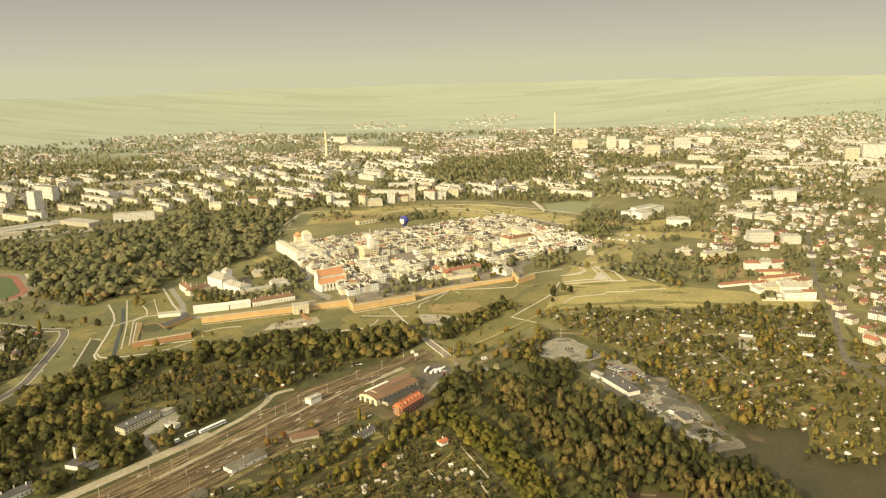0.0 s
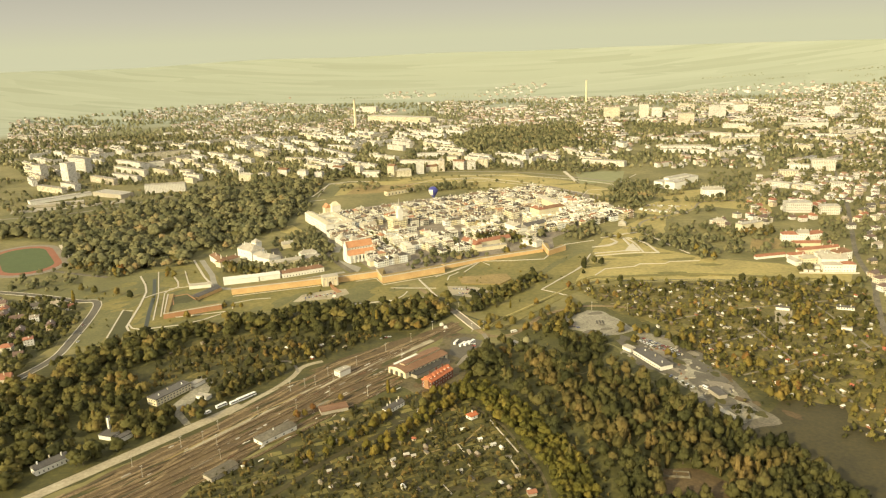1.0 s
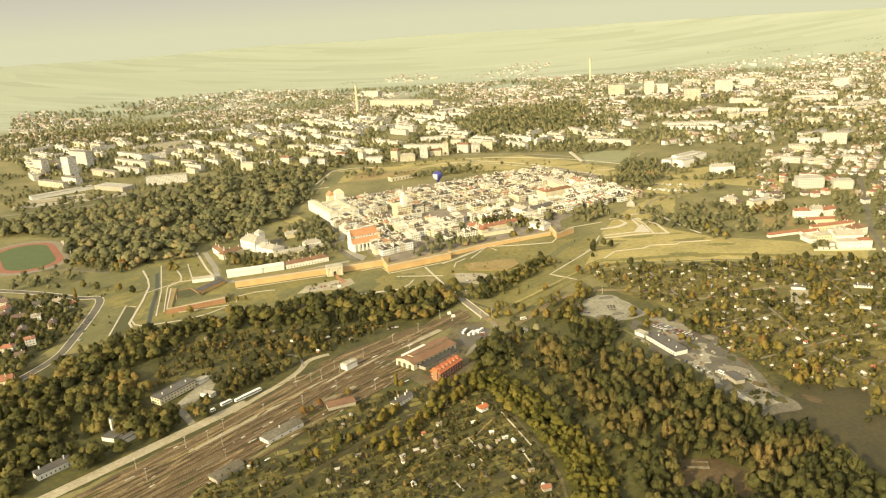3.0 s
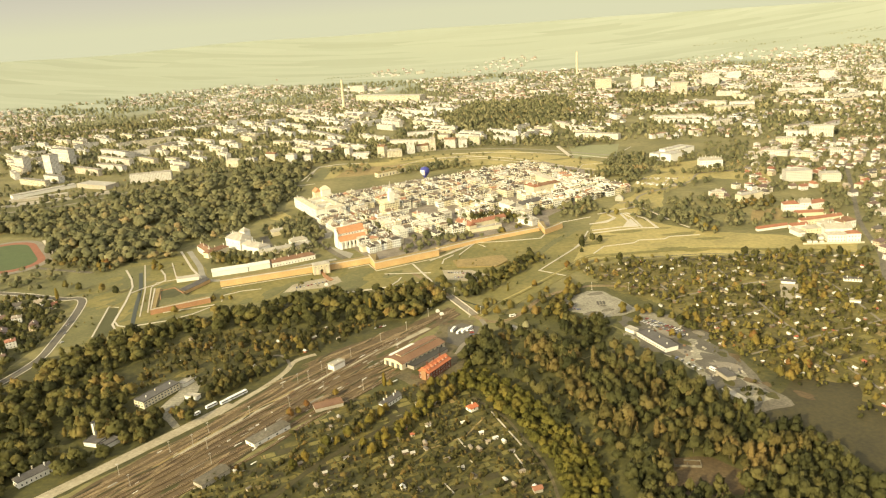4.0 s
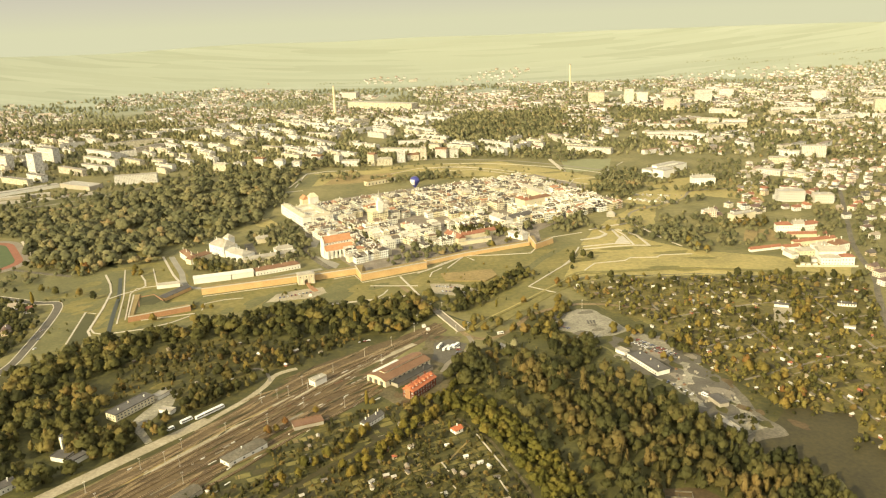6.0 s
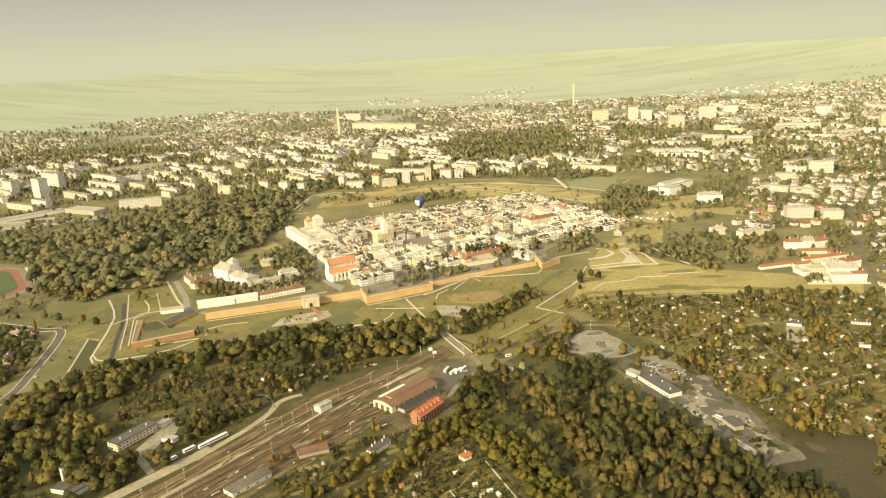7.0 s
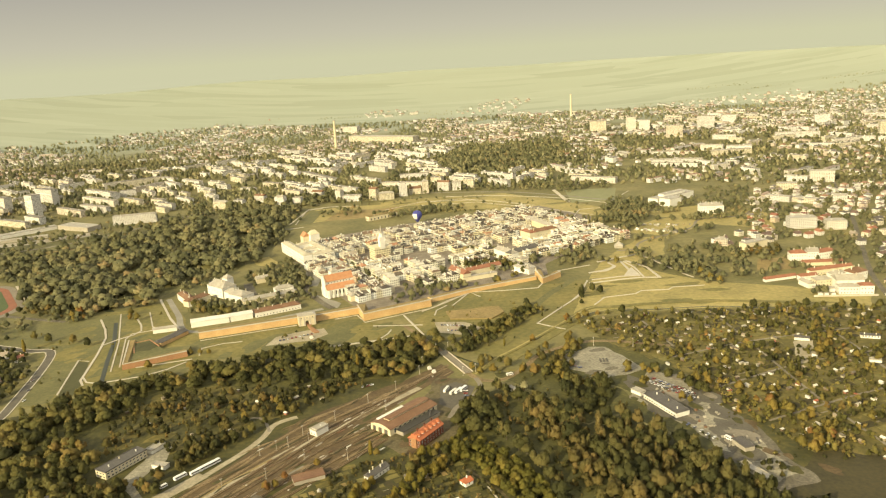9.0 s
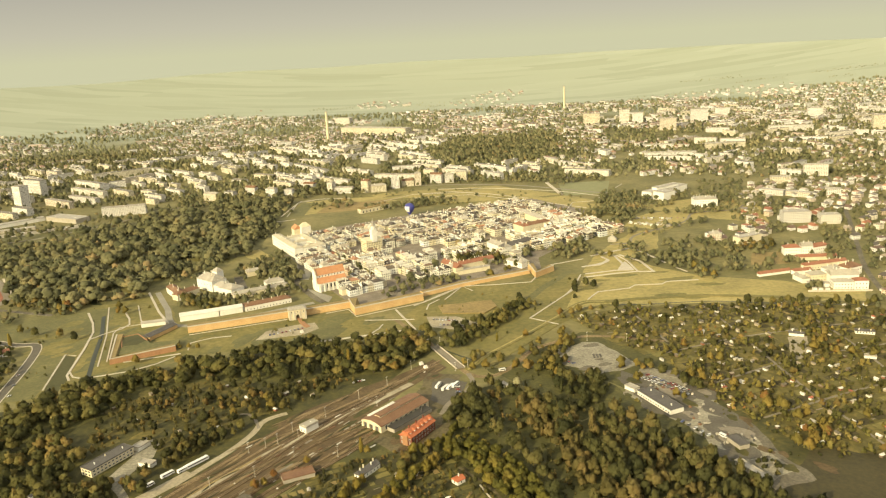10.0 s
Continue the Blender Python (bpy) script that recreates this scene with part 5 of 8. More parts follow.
# old town landmarks
def city_gate():
    m, w = edge_pose(-224, 1024, -203, 1031)
    th = thing("city_gate", "pale stone city gate with an arched passage", "gate", m)
    g = Geo()
    g.box(0, 0, -0.3, w * 0.4, 12, 13).box(w * 0.6, 0, -0.3, w, 12, 13).box(w * 0.4, 0, 7, w * 0.6, 12, 13)
    for k in range(6):
        a0, a1 = math.pi * k / 6, math.pi * (k + 1) / 6
        c, r = w / 2, w * 0.1
        g.face([(c - r * math.cos(a0), 0, 4.8 + r * math.sin(a0)), (c - r * math.cos(a1), 0, 4.8 + r * math.sin(a1)), (c - r * math.cos(a1), 0, 7.0), (c - r * math.cos(a0), 0, 7.0)][::-1])
    part("wall", g, CREAM, th)
    part("cornice", Geo().box(-0.5, -0.5, 13, w + 0.5, 12.5, 13.7).box(-0.3, -0.3, 8.6, w + 0.3, 0.0, 9.0), STONE, th)
    part("roof", Geo().hip(0, 0, w, 12, 13.7, 2.0, 5.0, 0.2), PALEROOF, th)
    for s in (1.5, w * 0.33, w * 0.66, w - 1.5):
        part("buttress", Geo().box(s - 0.8, -0.5, -0.3, s + 0.8, 0, 12), STONE, th)
    windows_along(th, WIN_TALL, 2, w - 2, -0.02, 5, 9.5)


city_gate()


def cathedral():
    m, w = edge_pose(-205, 1136, -165, 1159)
    th = thing("cathedral", "large white church with stepped orange tiled roofs", "church", m)
    L, d = 42.0, 26.0
    part("aisle_wall", Geo().box(0, 0, -0.3, L, d, 12, skip="tb"), WHITE, th)
    part("nave_wall", Geo().box(0, 8, 12, L, d - 8, 22, skip="tb").gable_walls(0, 8, L, d - 8, 22, 9), WHITE, th)
    part("gable_front", Geo().box(-1.2, 6, -0.3, 0, d - 6, 24).face([(-1.2, d - 6, 24), (-1.2, 6, 24), (-1.2, d / 2, 33)]).face([(0, 6, 24), (0, d - 6, 24), (0, d / 2, 33)]), WHITE, th, "white stepped west front")
    part("aisle_roof", Geo().face([(-0.6, -0.6, 12), (L + 0.6, -0.6, 12), (L + 0.6, 8, 18.5), (-0.6, 8, 18.5)]).face([(L + 0.6, d + 0.6, 13), (-0.6, d + 0.6, 13), (-0.6, d - 8, 18.5), (L + 0.6, d - 8, 18.5)]), ORANGEROOF, th, "orange tiles")
    part("nave_roof", Geo().hip(0, 8, L, d - 8, 22, 9, 0.0, 0.7), ORANGEROOF, th, "orange tiles")
    for k in range(7):
        x = 2 + (L - 4) * k / 6
        part("buttress", Geo().box(x - 0.9, -2.0, -0.3, x + 0.9, 0, 11), WHITE, th)
    windows_along(th, window_mesh(2.0, 6.0), 5, L - 5, -0.02, 6, 4.5)
    windows_along(th, window_mesh(1.6, 2.4), 3, L - 3, 7.98, 8, 19.0)
    bell = building("bell_tower", "pale baroque church bell tower", "tower", (-212, 1214), (-203, 1220), 11, 17, "hip", 6, WHITE, PALEROOF, 0)
    part("lantern", Geo().cylinder(5.5, 5.5, 21, 25, 1.6, 1.2).cylinder(5.5, 5.5, 25, 29, 1.6, 0.1), FELT, bell)
    return th


cathedral()


def town_hall():
    x, y = town(146, 260)
    th = thing("town_hall", "pale renaissance town hall with a tall clock tower", "town hall", pose(x, y, 0, 0, 0, 30))
    part("wall", Geo().box(-14, 0, -0.3, 14, 24, 18), TOWNWALL, th)
    part("attic", Geo().box(-14.5, -0.5, 18, 14.5, 24.5, 21.5), CREAM, th, "pale parapet attic")
    part("tower", Geo().box(-4.5, -2, 18, 4.5, 7, 38).cylinder(0, 2.5, 38, 44, 4.0, 3.6), WHITE, th)
    part("spire", Geo().cylinder(0, 2.5, 44, 47, 4.2, 2.2).cylinder(0, 2.5, 47, 50, 1.6, 1.4).cylinder(0, 2.5, 50, 57, 1.5, 0.1), PALEROOF, th, "pale copper spire")
    part("stairs", Geo().box(-9, -6, 0, 9, 0, 3).box(-12, -9, 0, 12, -6, 1.5), STONE, th)


town_hall()

building("palace", "long white palace with a pale brown roof and many roof lights", "palace", (-336, 1428), (-275, 1322), 15, 17, "hip", 2.5, WHITE, PALACEROOF, 10, wins=24, storeys=3)
for pu, pv, qu, qv, depth, n in ((16, 0, 53, 0, 14, 9), (53, 14.2, 53, 96, 14, 16), (38.6, 96, 16, 96, 14, 6), (16, 44, 38.6, 44, 12, 6)):
    ends = [(-274 + 0.862 * u - 0.506 * v, 1321 + 0.506 * u + 0.862 * v) for u, v in ((pu, pv), (qu, qv))]
    building("palace", "white palace range round a courtyard with a pale brown roof", "palace", ends[0], ends[1], depth, 16, "hip", 2.5, WHITE, PALACEROOF, 4, wins=n, storeys=3)
building("casemate", "long low cream casemate with arched openings", "fortress hall", (-205, 1648), (-150, 1690), 14, 9, "flat", 1, CREAM, DRY, 2, wins=8, storeys=1, win=WIN_ARCH)
building("palace_chapel", "pale gabled hall with orange roof behind a palace", "church", (-306, 1474), (-294, 1481), 16, 14, "gable", 7, CREAM, ORANGEROOF, 0)
building("palace_chapel", "white domed hall behind a palace", "church", (-292, 1472), (-277, 1481), 15, 18, "hip", 7, WHITE, CREAM, 0, 6)
building("gatehouse", "low pale house with red roof beside a palace", "house", (-250, 1290), (-205, 1310), 12, 8, "hip", 4, CREAM, REDROOF, 2)
building("arsenal", "long low white hall on the rampart", "hall", (-368, 1040), (-322, 1055), 13, 7, "gable", 3.0, WHITE, WHITESHEET, 0)
building("arsenal", "long low white hall with pale roof", "hall", (-321, 1056), (-294, 1067), 13, 7, "gable", 3, WHITE, WHITESHEET, 0)
building("barracks", "long white-fronted barracks with a brown roof", "barracks", (-291, 1068), (-236, 1098), 15, 6.5, "hip", 3.5, WHITE, BROWNROOF, 6, wins=14, storeys=1)
building("monastery", "white and yellow house with dark red roof and many chimneys", "house", (-432, 1170), (-402, 1128), 13, 9, "hip", 4, WHITE, BROWNROOF, 6, wins=10, storeys=2)
building("monastery", "white monastery wing with a dark red roof", "house", (-401, 1128), (-380, 1160), 12, 8, "hip", 4, CREAM, BROWNROOF, 3)
building("hall", "white baroque hall with a pale hipped roof", "hall", (-392, 1186), (-362, 1161), 24, 15, "hip", 8, WHITE, PALEROOF, 2, 8, wins=5, storeys=2)
building("hall_tower", "white square tower with a pale cap", "tower", (-372, 1196), (-362, 1188), 11, 22, "hip", 5, WHITE, PALEROOF, 0)
building("monastery", "white house with pale roof in a garden", "house", (-360, 1160), (-342, 1146), 16, 11, "hip", 5, WHITE, PALEROOF, 3)
building("monastery", "low white range beside a garden", "house", (-395, 1212), (-375, 1226), 10, 8, "gable", 4, WHITE, FELT, 2)
building("monastery", "small cream house among trees", "house", (-330, 1230), (-314, 1239), 11, 7, "gable", 4, CREAM, PALEROOF, 2)
building("hall", "white hall with a pale hipped roof", "hall", (-350, 1148), (-326, 1130), 22, 11, "hip", 5, WHITE, PALEROOF, 2)
building("academy", "long pale low building on the rampart", "house", (-321, 1122), (-252, 1160), 14, 6.5, "hip", 3, CREAM, PALEROOF, 5, wins=16, storeys=1)
building("academy", "pale house with a hipped roof", "house", (-285, 1163), (-262, 1176), 13, 9, "hip", 4, WHITE, PALEROOF, 2)
building("bastion_house", "long narrow vaulted house on the bastion with brick end", "house", (-383, 976), (-364, 1018), 13, 4.5, "gable", 2.5, BRICK, FELT, 0)
building("bastion_hall", "low white hall behind the bastion", "hall", (-412, 1024), (-384, 1032), 9, 5, "gable", 2, WHITE, PALEROOF, 0)
building("museum", "long pale house with a hipped roof beside the bastion", "house", (-170, 1116), (-112, 1150), 12, 8, "hip", 4, CREAM, PALEROOF, 3)
building("school", "cream school wing with a red roof", "school", (-36, 1221), (-14, 1186), 13, 11, "gable", 5, CREAM, REDROOF, 3)
building("school", "long school wing with a bright red roof", "school", (-6, 1210), (44, 1238), 12, 9, "gable", 4, CREAM, REDROOF, 5)
building("school", "low cream front range of a school", "school", (-14, 1186), (36, 1206), 8, 6, "flat", 1, CREAM, PALEROOF, 3)
building("seminary", "low white annexe with a pale roof beside the rampart", "school", (59, 1230), (83, 1205), 12, 8, "hip", 2.5, WHITE, PALEROOF, 2, wins=5, storeys=2)
building("seminary", "long white building with a pale roof", "school", (36, 1317), (62, 1276), 14, 14, "hip", 5, WHITE, PALEROOF, 4)
building("seminary", "long cream building with tall windows", "school", (62, 1276), (112, 1318), 14, 14, "hip", 5, CREAM, FELT, 4)
building("white_house", "long white house with white roof", "house", (62, 1262), (84, 1210), 12, 8, "flat", 1, BLOCKWALL, PALEROOF, 4)
building("collegiate", "tall cream building with pilasters and a red roof", "school", (87, 1424), (102, 1398), 14, 17, "hip", 4, CREAM, REDROOF, 4, wins=4, storeys=2)
building("collegiate", "tall cream long building with pilasters and a red roof", "school", (102, 1398), (152, 1430), 13, 17, "hip", 4, CREAM, BROWNROOF, 6, wins=9, storeys=2)
building("theatre", "long pale roofed range at the edge of the old town", "hall", (106, 1552), (156, 1436), 16, 11, "gable", 4, CREAM, PALEROOF, 5)
building("court", "large white modern building with a stepped flat roof", "office", (381, 1652), (473, 1722), 24, 13, "flat", 1, WHITE, PALEROOF, 3)
building("court_wing", "stepped white upper storey of a court", "office", (398, 1672), (452, 1712), 14, 18, "flat", 1, WHITE, PALEROOF, 2)
building("court_wing", "low white entrance range of a court", "office", (392, 1646), (440, 1682), 8, 7, "flat", 1, BLOCKWALL, PALEROOF, 0)
building("court_wing", "tall white office wing beside a court", "office", (384, 1650), (400, 1628), 34, 16, "flat", 1, WHITE, PALEROOF, 1)
building("clinic", "bright white hipped house with chimneys", "house", (437, 1552), (480, 1548), 26, 15, "hip", 5, WHITE, PALEROOF, 9, wins=9, storeys=3)
building("long_block", "long white block behind meadows", "apartment block", (254, 1995), (350, 1934), 16, 13, "flat", 1, BLOCKWALL, BLOCKROOF, 3)
building("long_block", "long white low block", "apartment block", (486, 2152), (598, 2103), 16, 10, "flat", 1, BLOCKWALL, PALEROOF, 2)
building("long_block", "long white block behind meadows", "apartment block", (691, 2290), (801, 2296), 18, 14, "flat", 1, BLOCKWALL, PALEROOF, 2)
building("manor", "white front range with arched windows and a red roof", "school", (486, 1044), (503, 1042), 12, 11, "hip", 3.0, WHITE, REDROOF, 2, wins=4, storeys=2)
building("manor", "white front range with arched windows and a pale roof", "school", (462, 1047), (485.5, 1044.5), 14, 9.5, "hip", 3.0, WHITE, PALEROOF, 3, wins=6, storeys=2)
building("manor", "tall white gabled hall of a manor", "school", (466, 1064), (500, 1061), 15, 13, "gable", 6, WHITE, PALEROOF, 2)
building("manor", "white back range of a manor", "school", (448, 1080), (470, 1083), 14, 9, "hip", 4, CREAM, PALEROOF, 3, wins=5, storeys=2)
building("manor", "low white courtyard range with a pale roof", "school", (436, 1076), (446, 1078), 22, 6, "gable", 3, WHITE, PALEROOF, 1)
building("manor", "white pavilion with a pale hipped roof", "school", (474, 1084), (488, 1086), 12, 10, "hip", 4, WHITE, PALEROOF, 1, wins=3, storeys=2)
building("manor_porch", "low white garden range with pale roof", "school", (436, 1062), (461, 1056), 9, 5, "hip", 2, WHITE, PALEROOF, 2)
building("manor_wing", "white wing with a red roof edge", "school", (480, 1100), (502, 1108), 14, 9, "hip", 4, WHITE, PALEROOF, 3, wins=5, storeys=2)
building("manor_wing", "white wing with a weathered hipped roof", "school", (503, 1096), (527, 1107), 18, 11, "hip", 5, WHITE, BROWNROOF, 3, wins=6, storeys=2)
building("manor_wing", "narrow cream range with a long red roof", "school", (462, 1130), (526, 1146), 9, 7, "gable", 3, CREAM, REDROOF, 4, wins=14, storeys=1)
building("manor_wing", "low white house with a red roof edge", "school", (440, 1110), (464, 1114), 9, 6, "gable", 3, WHITE, REDROOF, 1)
for bx, by in ((436, 1046), (443, 1045), (451, 1044), (512, 1030)):
    building("garden_pavilion", "small white pavilion before a manor", "pavilion", (bx, by), (bx + 5, by - 0.5), 4, 3.2, "hip", 1, WHITE, PALEROOF, 0)
building("park_hall", "small grey hipped pavilion beside a road", "pavilion", (233, 1332), (246, 1329), 13, 4, "hip", 6, GREYWALL, PALEROOF, 0)
structure("terrace_wall", ribbon([(428, 1042), (456, 1039), (504, 1034)], 0.8, 2.4, 2.6, False), STONE, "pale terrace wall before a manor")
building("manor_wing", "white house with a red hipped roof", "school", (466, 1208), (489, 1206), 14, 11, "hip", 4, WHITE, REDROOF, 2, wins=6, storeys=2)
building("manor_wing", "white gabled middle house with a pediment", "school", (489.5, 1205), (505, 1203.5), 14, 13, "gable", 5, WHITE, PALEROOF, 2, wins=4, storeys=3)
building("manor_wing", "white house with a red roof", "school", (505.5, 1204), (534, 1214), 14, 11, "hip", 4, WHITE, REDROOF, 2, wins=7, storeys=2)
building("stables", "long low white range with a red roof", "stable", (394, 1112), (440, 1124), 6, 3.6, "gable", 3, WHITE, REDROOF, 0)
building("stables", "long low range with a red roof", "stable", (472, 1178), (527, 1176), 9, 5, "gable", 3, CREAM, REDROOF, 0)
building("villa", "tall white villa block among trees", "house", (543, 1400), (587, 1396), 24, 18, "flat", 1, BLOCKWALL, PALEROOF, 3)
building("villa", "tall white villa block among trees", "house", (597, 1381), (628, 1378), 20, 15, "flat", 1, BLOCKWALL, PALEROOF, 2)
building("villa", "small white villa with a hipped roof", "house", (389, 1305), (406, 1303), 14, 12, "hip", 4, BLOCKWALL, PALEROOF, 2)
building("villa", "pale flat-roofed villa beside trees", "house", (425, 1276), (466, 1296), 14, 11, "flat", 1, CREAM, PALEROOF, 3)
building("shopping_hall", "long low white shopping hall with a pale roof", "hall", (-1000, 1652), (-905, 1745), 20, 7, "flat", 1, WHITE, PALEROOF, 4)
building("shopping_hall", "wide low shopping hall with a pale roof", "hall", (-900, 1738), (-812, 1692), 34, 9, "flat", 1, GREYWALL, PALEROOF, 3)
building("shopping_hall", "low grey market hall", "hall", (-985, 1612), (-880, 1655), 14, 5, "flat", 1, GREYWALL, PALEROOF, 3)
SLABS = ((-1059, 2203, -932, 2110, 16), (-1006, 2076, -882, 1984, 16), (-958, 1963, -864, 1900, 15), (-1002, 1934, -910, 1867, 15), (-781, 1748, -692, 1767, 20), (-1081, 1824, -990, 1770, 13), (-1045, 2290, -1000, 2330, 16), (-1000, 2303, -906, 2370, 18), (-866, 2285, -813, 2228, 15), (-824, 2309, -753, 2244, 15), (-475, 2320, -360, 2160, 15), (-217, 2048, -103, 2015, 15))
for ax, ay, bx, by, hh in SLABS:
    building("apartment_block", "long pale apartment block with a flat roof", "apartment block", (ax, ay), (bx, by), 13, hh, "flat", 1, BLOCKWALL, BLOCKROOF, 3, group="apartment blocks")
building("factory", "long white factory building with flat roof", "factory", (-458, 3170), (-195, 3012), 40, 26, "flat", 1, BLOCKWALL, PALEROOF, 6)
building("factory", "tall white factory tower building", "factory", (-535, 3538), (-470, 3522), 40, 30, "flat", 1, BLOCKWALL, PALEROOF, 2)
for k, (a, b, hh) in enumerate((((465, 3020), (523, 3006), 44), ((588, 2971), (622, 2963), 56), ((637, 2981), (674, 2971), 42), ((681, 2762), (734, 2751), 40), ((830, 2917), (887, 2904), 50), ((1250, 2484), (1291, 2476), 46), ((1320, 2515), (1385, 2502), 52), ((1230, 2885), (1277, 2874), 36), ((1480, 2700), (1540, 2690), 40), ((960, 3050), (1010, 3040), 36))):
    building("tower_block", "tall pale apartment tower with a flat roof", "apartment block", a, b, 22, hh, "flat", 1, BLOCKWALL, BLOCKROOF, 2, group="tower blocks")


def stack(x, y, h, r, label):
    th = thing("factory_chimney", label, "chimney", pose(x, y, 0))
    part("shaft", Geo().cylinder(0, 0, -0.3, h, r, r * 0.6, 14), CREAM, th)
    part("rim", Geo().cylinder(0, 0, h - 2, h, r * 0.72, r * 0.72, 14), GREYWALL, th)
    part("base", Geo().box(-r * 1.6, -r * 1.6, -0.3, r * 1.6, r * 1.6, 9), GREYWALL, th)


stack(-466, 2900, 112, 6.0, "tall pale factory chimney")
stack(488, 3694, 108, 5.5, "tall hazy factory chimney")


# ---- old town houses ----
def tenement(w, d, h, kind, seed):
    r = random.Random(seed)
    th = thing("tenement", "narrow plastered old town house with a steep roof", "house", pose(0, 0, 0), "old town houses")
    g = Geo().box(0, 0, -0.3, w, d, h, skip="tb")
    if kind == 0:
        g.gable_walls(0, 0, w, d, h, 3.6, "x" if w >= d else "y")
    part("wall", g, TOWNWALL, th)
    if kind == 0:
        part("roof", Geo().hip(0, 0, w, d, h, 3.6, 0.0, 0.3), TOWNROOF, th)
    elif kind == 1:
        part("roof", Geo().hip(0, 0, w, d, h, 3.0, min(w, d) * 0.45, 0.3), TOWNROOF, th)
    else:
        part("roof", Geo().face([(0.3, 0.3, h + 1.2), (w - 0.3, 0.3, h + 1.2), (w - 0.3, d - 0.2, h - 2.4), (0.3, d - 0.2, h - 2.4)]), TOWNROOF, th, "sunken sloping roof")
        part("parapet", Geo().box(0, -0.1, h, w, 0.5, h + 2.2), CREAM, th, "decorated roof parapet")
    if kind != 1:
        for x in (0.0, w - 0.7):
            part("party_wall", Geo().box(x, 0.5, h - 0.5, x + 0.45, d, h + (2.6 if kind == 2 else 2.2)), WHITE, th, "white party wall above the roof")
    for k in range(r.choice((1, 2, 3))):
        part("chimney", chimney_geo(r.uniform(1, w - 1), r.uniform(2, d - 2), h - 1, h + 4.4, 1.1), TOWNWALL if k else WHITE, th)
    if kind == 0:
        for k in range(2):
            x = w * (0.3 + 0.4 * k)
            part("dormer", Geo().box(x - 0.8, d * 0.12, h + 0.3, x + 0.8, d * 0.3, h + 2.3), WHITE, th, "small pale roof dormer")
    return th


templates = [tenement(w, d, h, k, 50 + i) for i, (w, d, h, k) in enumerate(((9, 13, 10, 0), (12, 14, 11, 0), (10, 16, 9, 1), (14, 13, 12, 1), (11, 14, 13, 2), (13, 15, 11, 2), (16, 12, 9, 0), (9, 12, 8, 0)))]
SIZES = [(9, 13), (12, 14), (10, 16), (14, 13), (11, 14), (13, 15), (16, 12), (9, 12)]
used = [False] * len(templates)
KEEP_OUT = [(20, 170, 42), (135, 280, 34), (20, 335, 40), (40, 385, 44), (190, 118, 34), (235, 190, 36), (305, 130, 36), (330, 190, 34), (400, 210, 37), (465, 260, 38), (185, 228, 37), (95, 80, 30), (249, 110, 26), (264, 76, 24), (274, 45, 26), (308, 63, 18), (218, 75, 26), (203, 102, 18)]


back_row = []


def place_tenement(k, u, v, turn):
    x, y = town(u, v)
    m = pose(x, y, 0, 0, 0, 30 + turn)
    if v > 215:
        back_row.append((k, m))
        return
    if used[k]:
        copy_thing(templates[k], m)
    else:
        templates[k].matrix_basis, used[k] = m, True


r_town = random.Random(21)
for bu in range(8):
    for bv in range(8):
        u0, v0 = 20 + bu * 66, 40 + bv * 56
        if v0 > 420 or u0 + 0.35 * max(0, v0 - 260) > 560:
            continue
        for side in range(4):
            s = 0.0
            length = 52 if side % 2 == 0 else 42
            while s < length - 8:
                k = r_town.randrange(8)
                w, d = SIZES[k]
                if s + w > length + 3:
                    k, (w, d) = 0, SIZES[0]
                cu, cv, turn = ((u0 + s, v0, 0), (u0 + 52, v0 + s, 90), (u0 + 52 - s, v0 + 42, 180), (u0, v0 + 42 - s, 270))[side]
                mu, mv = cu + (w / 2 if side == 0 else -w / 2 if side == 2 else 0), cv + (w / 2 if side == 1 else -w / 2 if side == 3 else 0)
                if not any(math.hypot(mu - a, mv - b) < c for a, b, c in KEEP_OUT) and mv > (72 if mu < 170 else 60 if mu < 300 else 90):
                    place_tenement(k, cu, cv, turn)
                s += w + 0.15
def far_tenements():
    g, r = Geo(), random.Random(8)
    for k, m in back_row:
        w, d = SIZES[k]
        h = r.uniform(8, 13)
        q = Geo().box(0, 0, -0.3, w, d, h, skip="tb").hip(0, 0, w, d, h, r.uniform(2.2, 4.4), r.choice((0.0, 0.0, 3.0)), 0.2, slot=1)
        if r.random() < 0.4:
            for x in (0.0, w - 0.5):
                q.box(x, 0.4, h - 0.5, x + 0.5, d, h + r.uniform(1.6, 3.2))
        for _ in range(r.choice((1, 2, 3))):
            q.add(chimney_geo(r.uniform(1, w - 1), r.uniform(2, d - 2), h - 1, h + 5.0, 1.3))
        for _ in range(r.choice((0, 1, 2))):
            x, y = r.uniform(1.5, w - 2), r.uniform(1, d * 0.35)
            q.box(x - 0.9, y, h - 0.5, x + 0.9, y + 2.4, h + 2.6)
        g.add(q, m)
    tagged(new("old_town_houses", mesh_of("old_town_houses", g, OLDFAR, OLDFARROOF)), "crowded pale old town houses with chimneys", "houses", "", "stuff")


far_tenements()
structure("town_paving", sheet([town(*p) for p in ((10, 12), (300, 12), (330, 60), (470, 120), (600, 280), (590, 440), (300, 480), (110, 480), (70, 430), (40, 330), (10, 150))], 0.13), COBBLE, "worn cobbled streets of the old town")


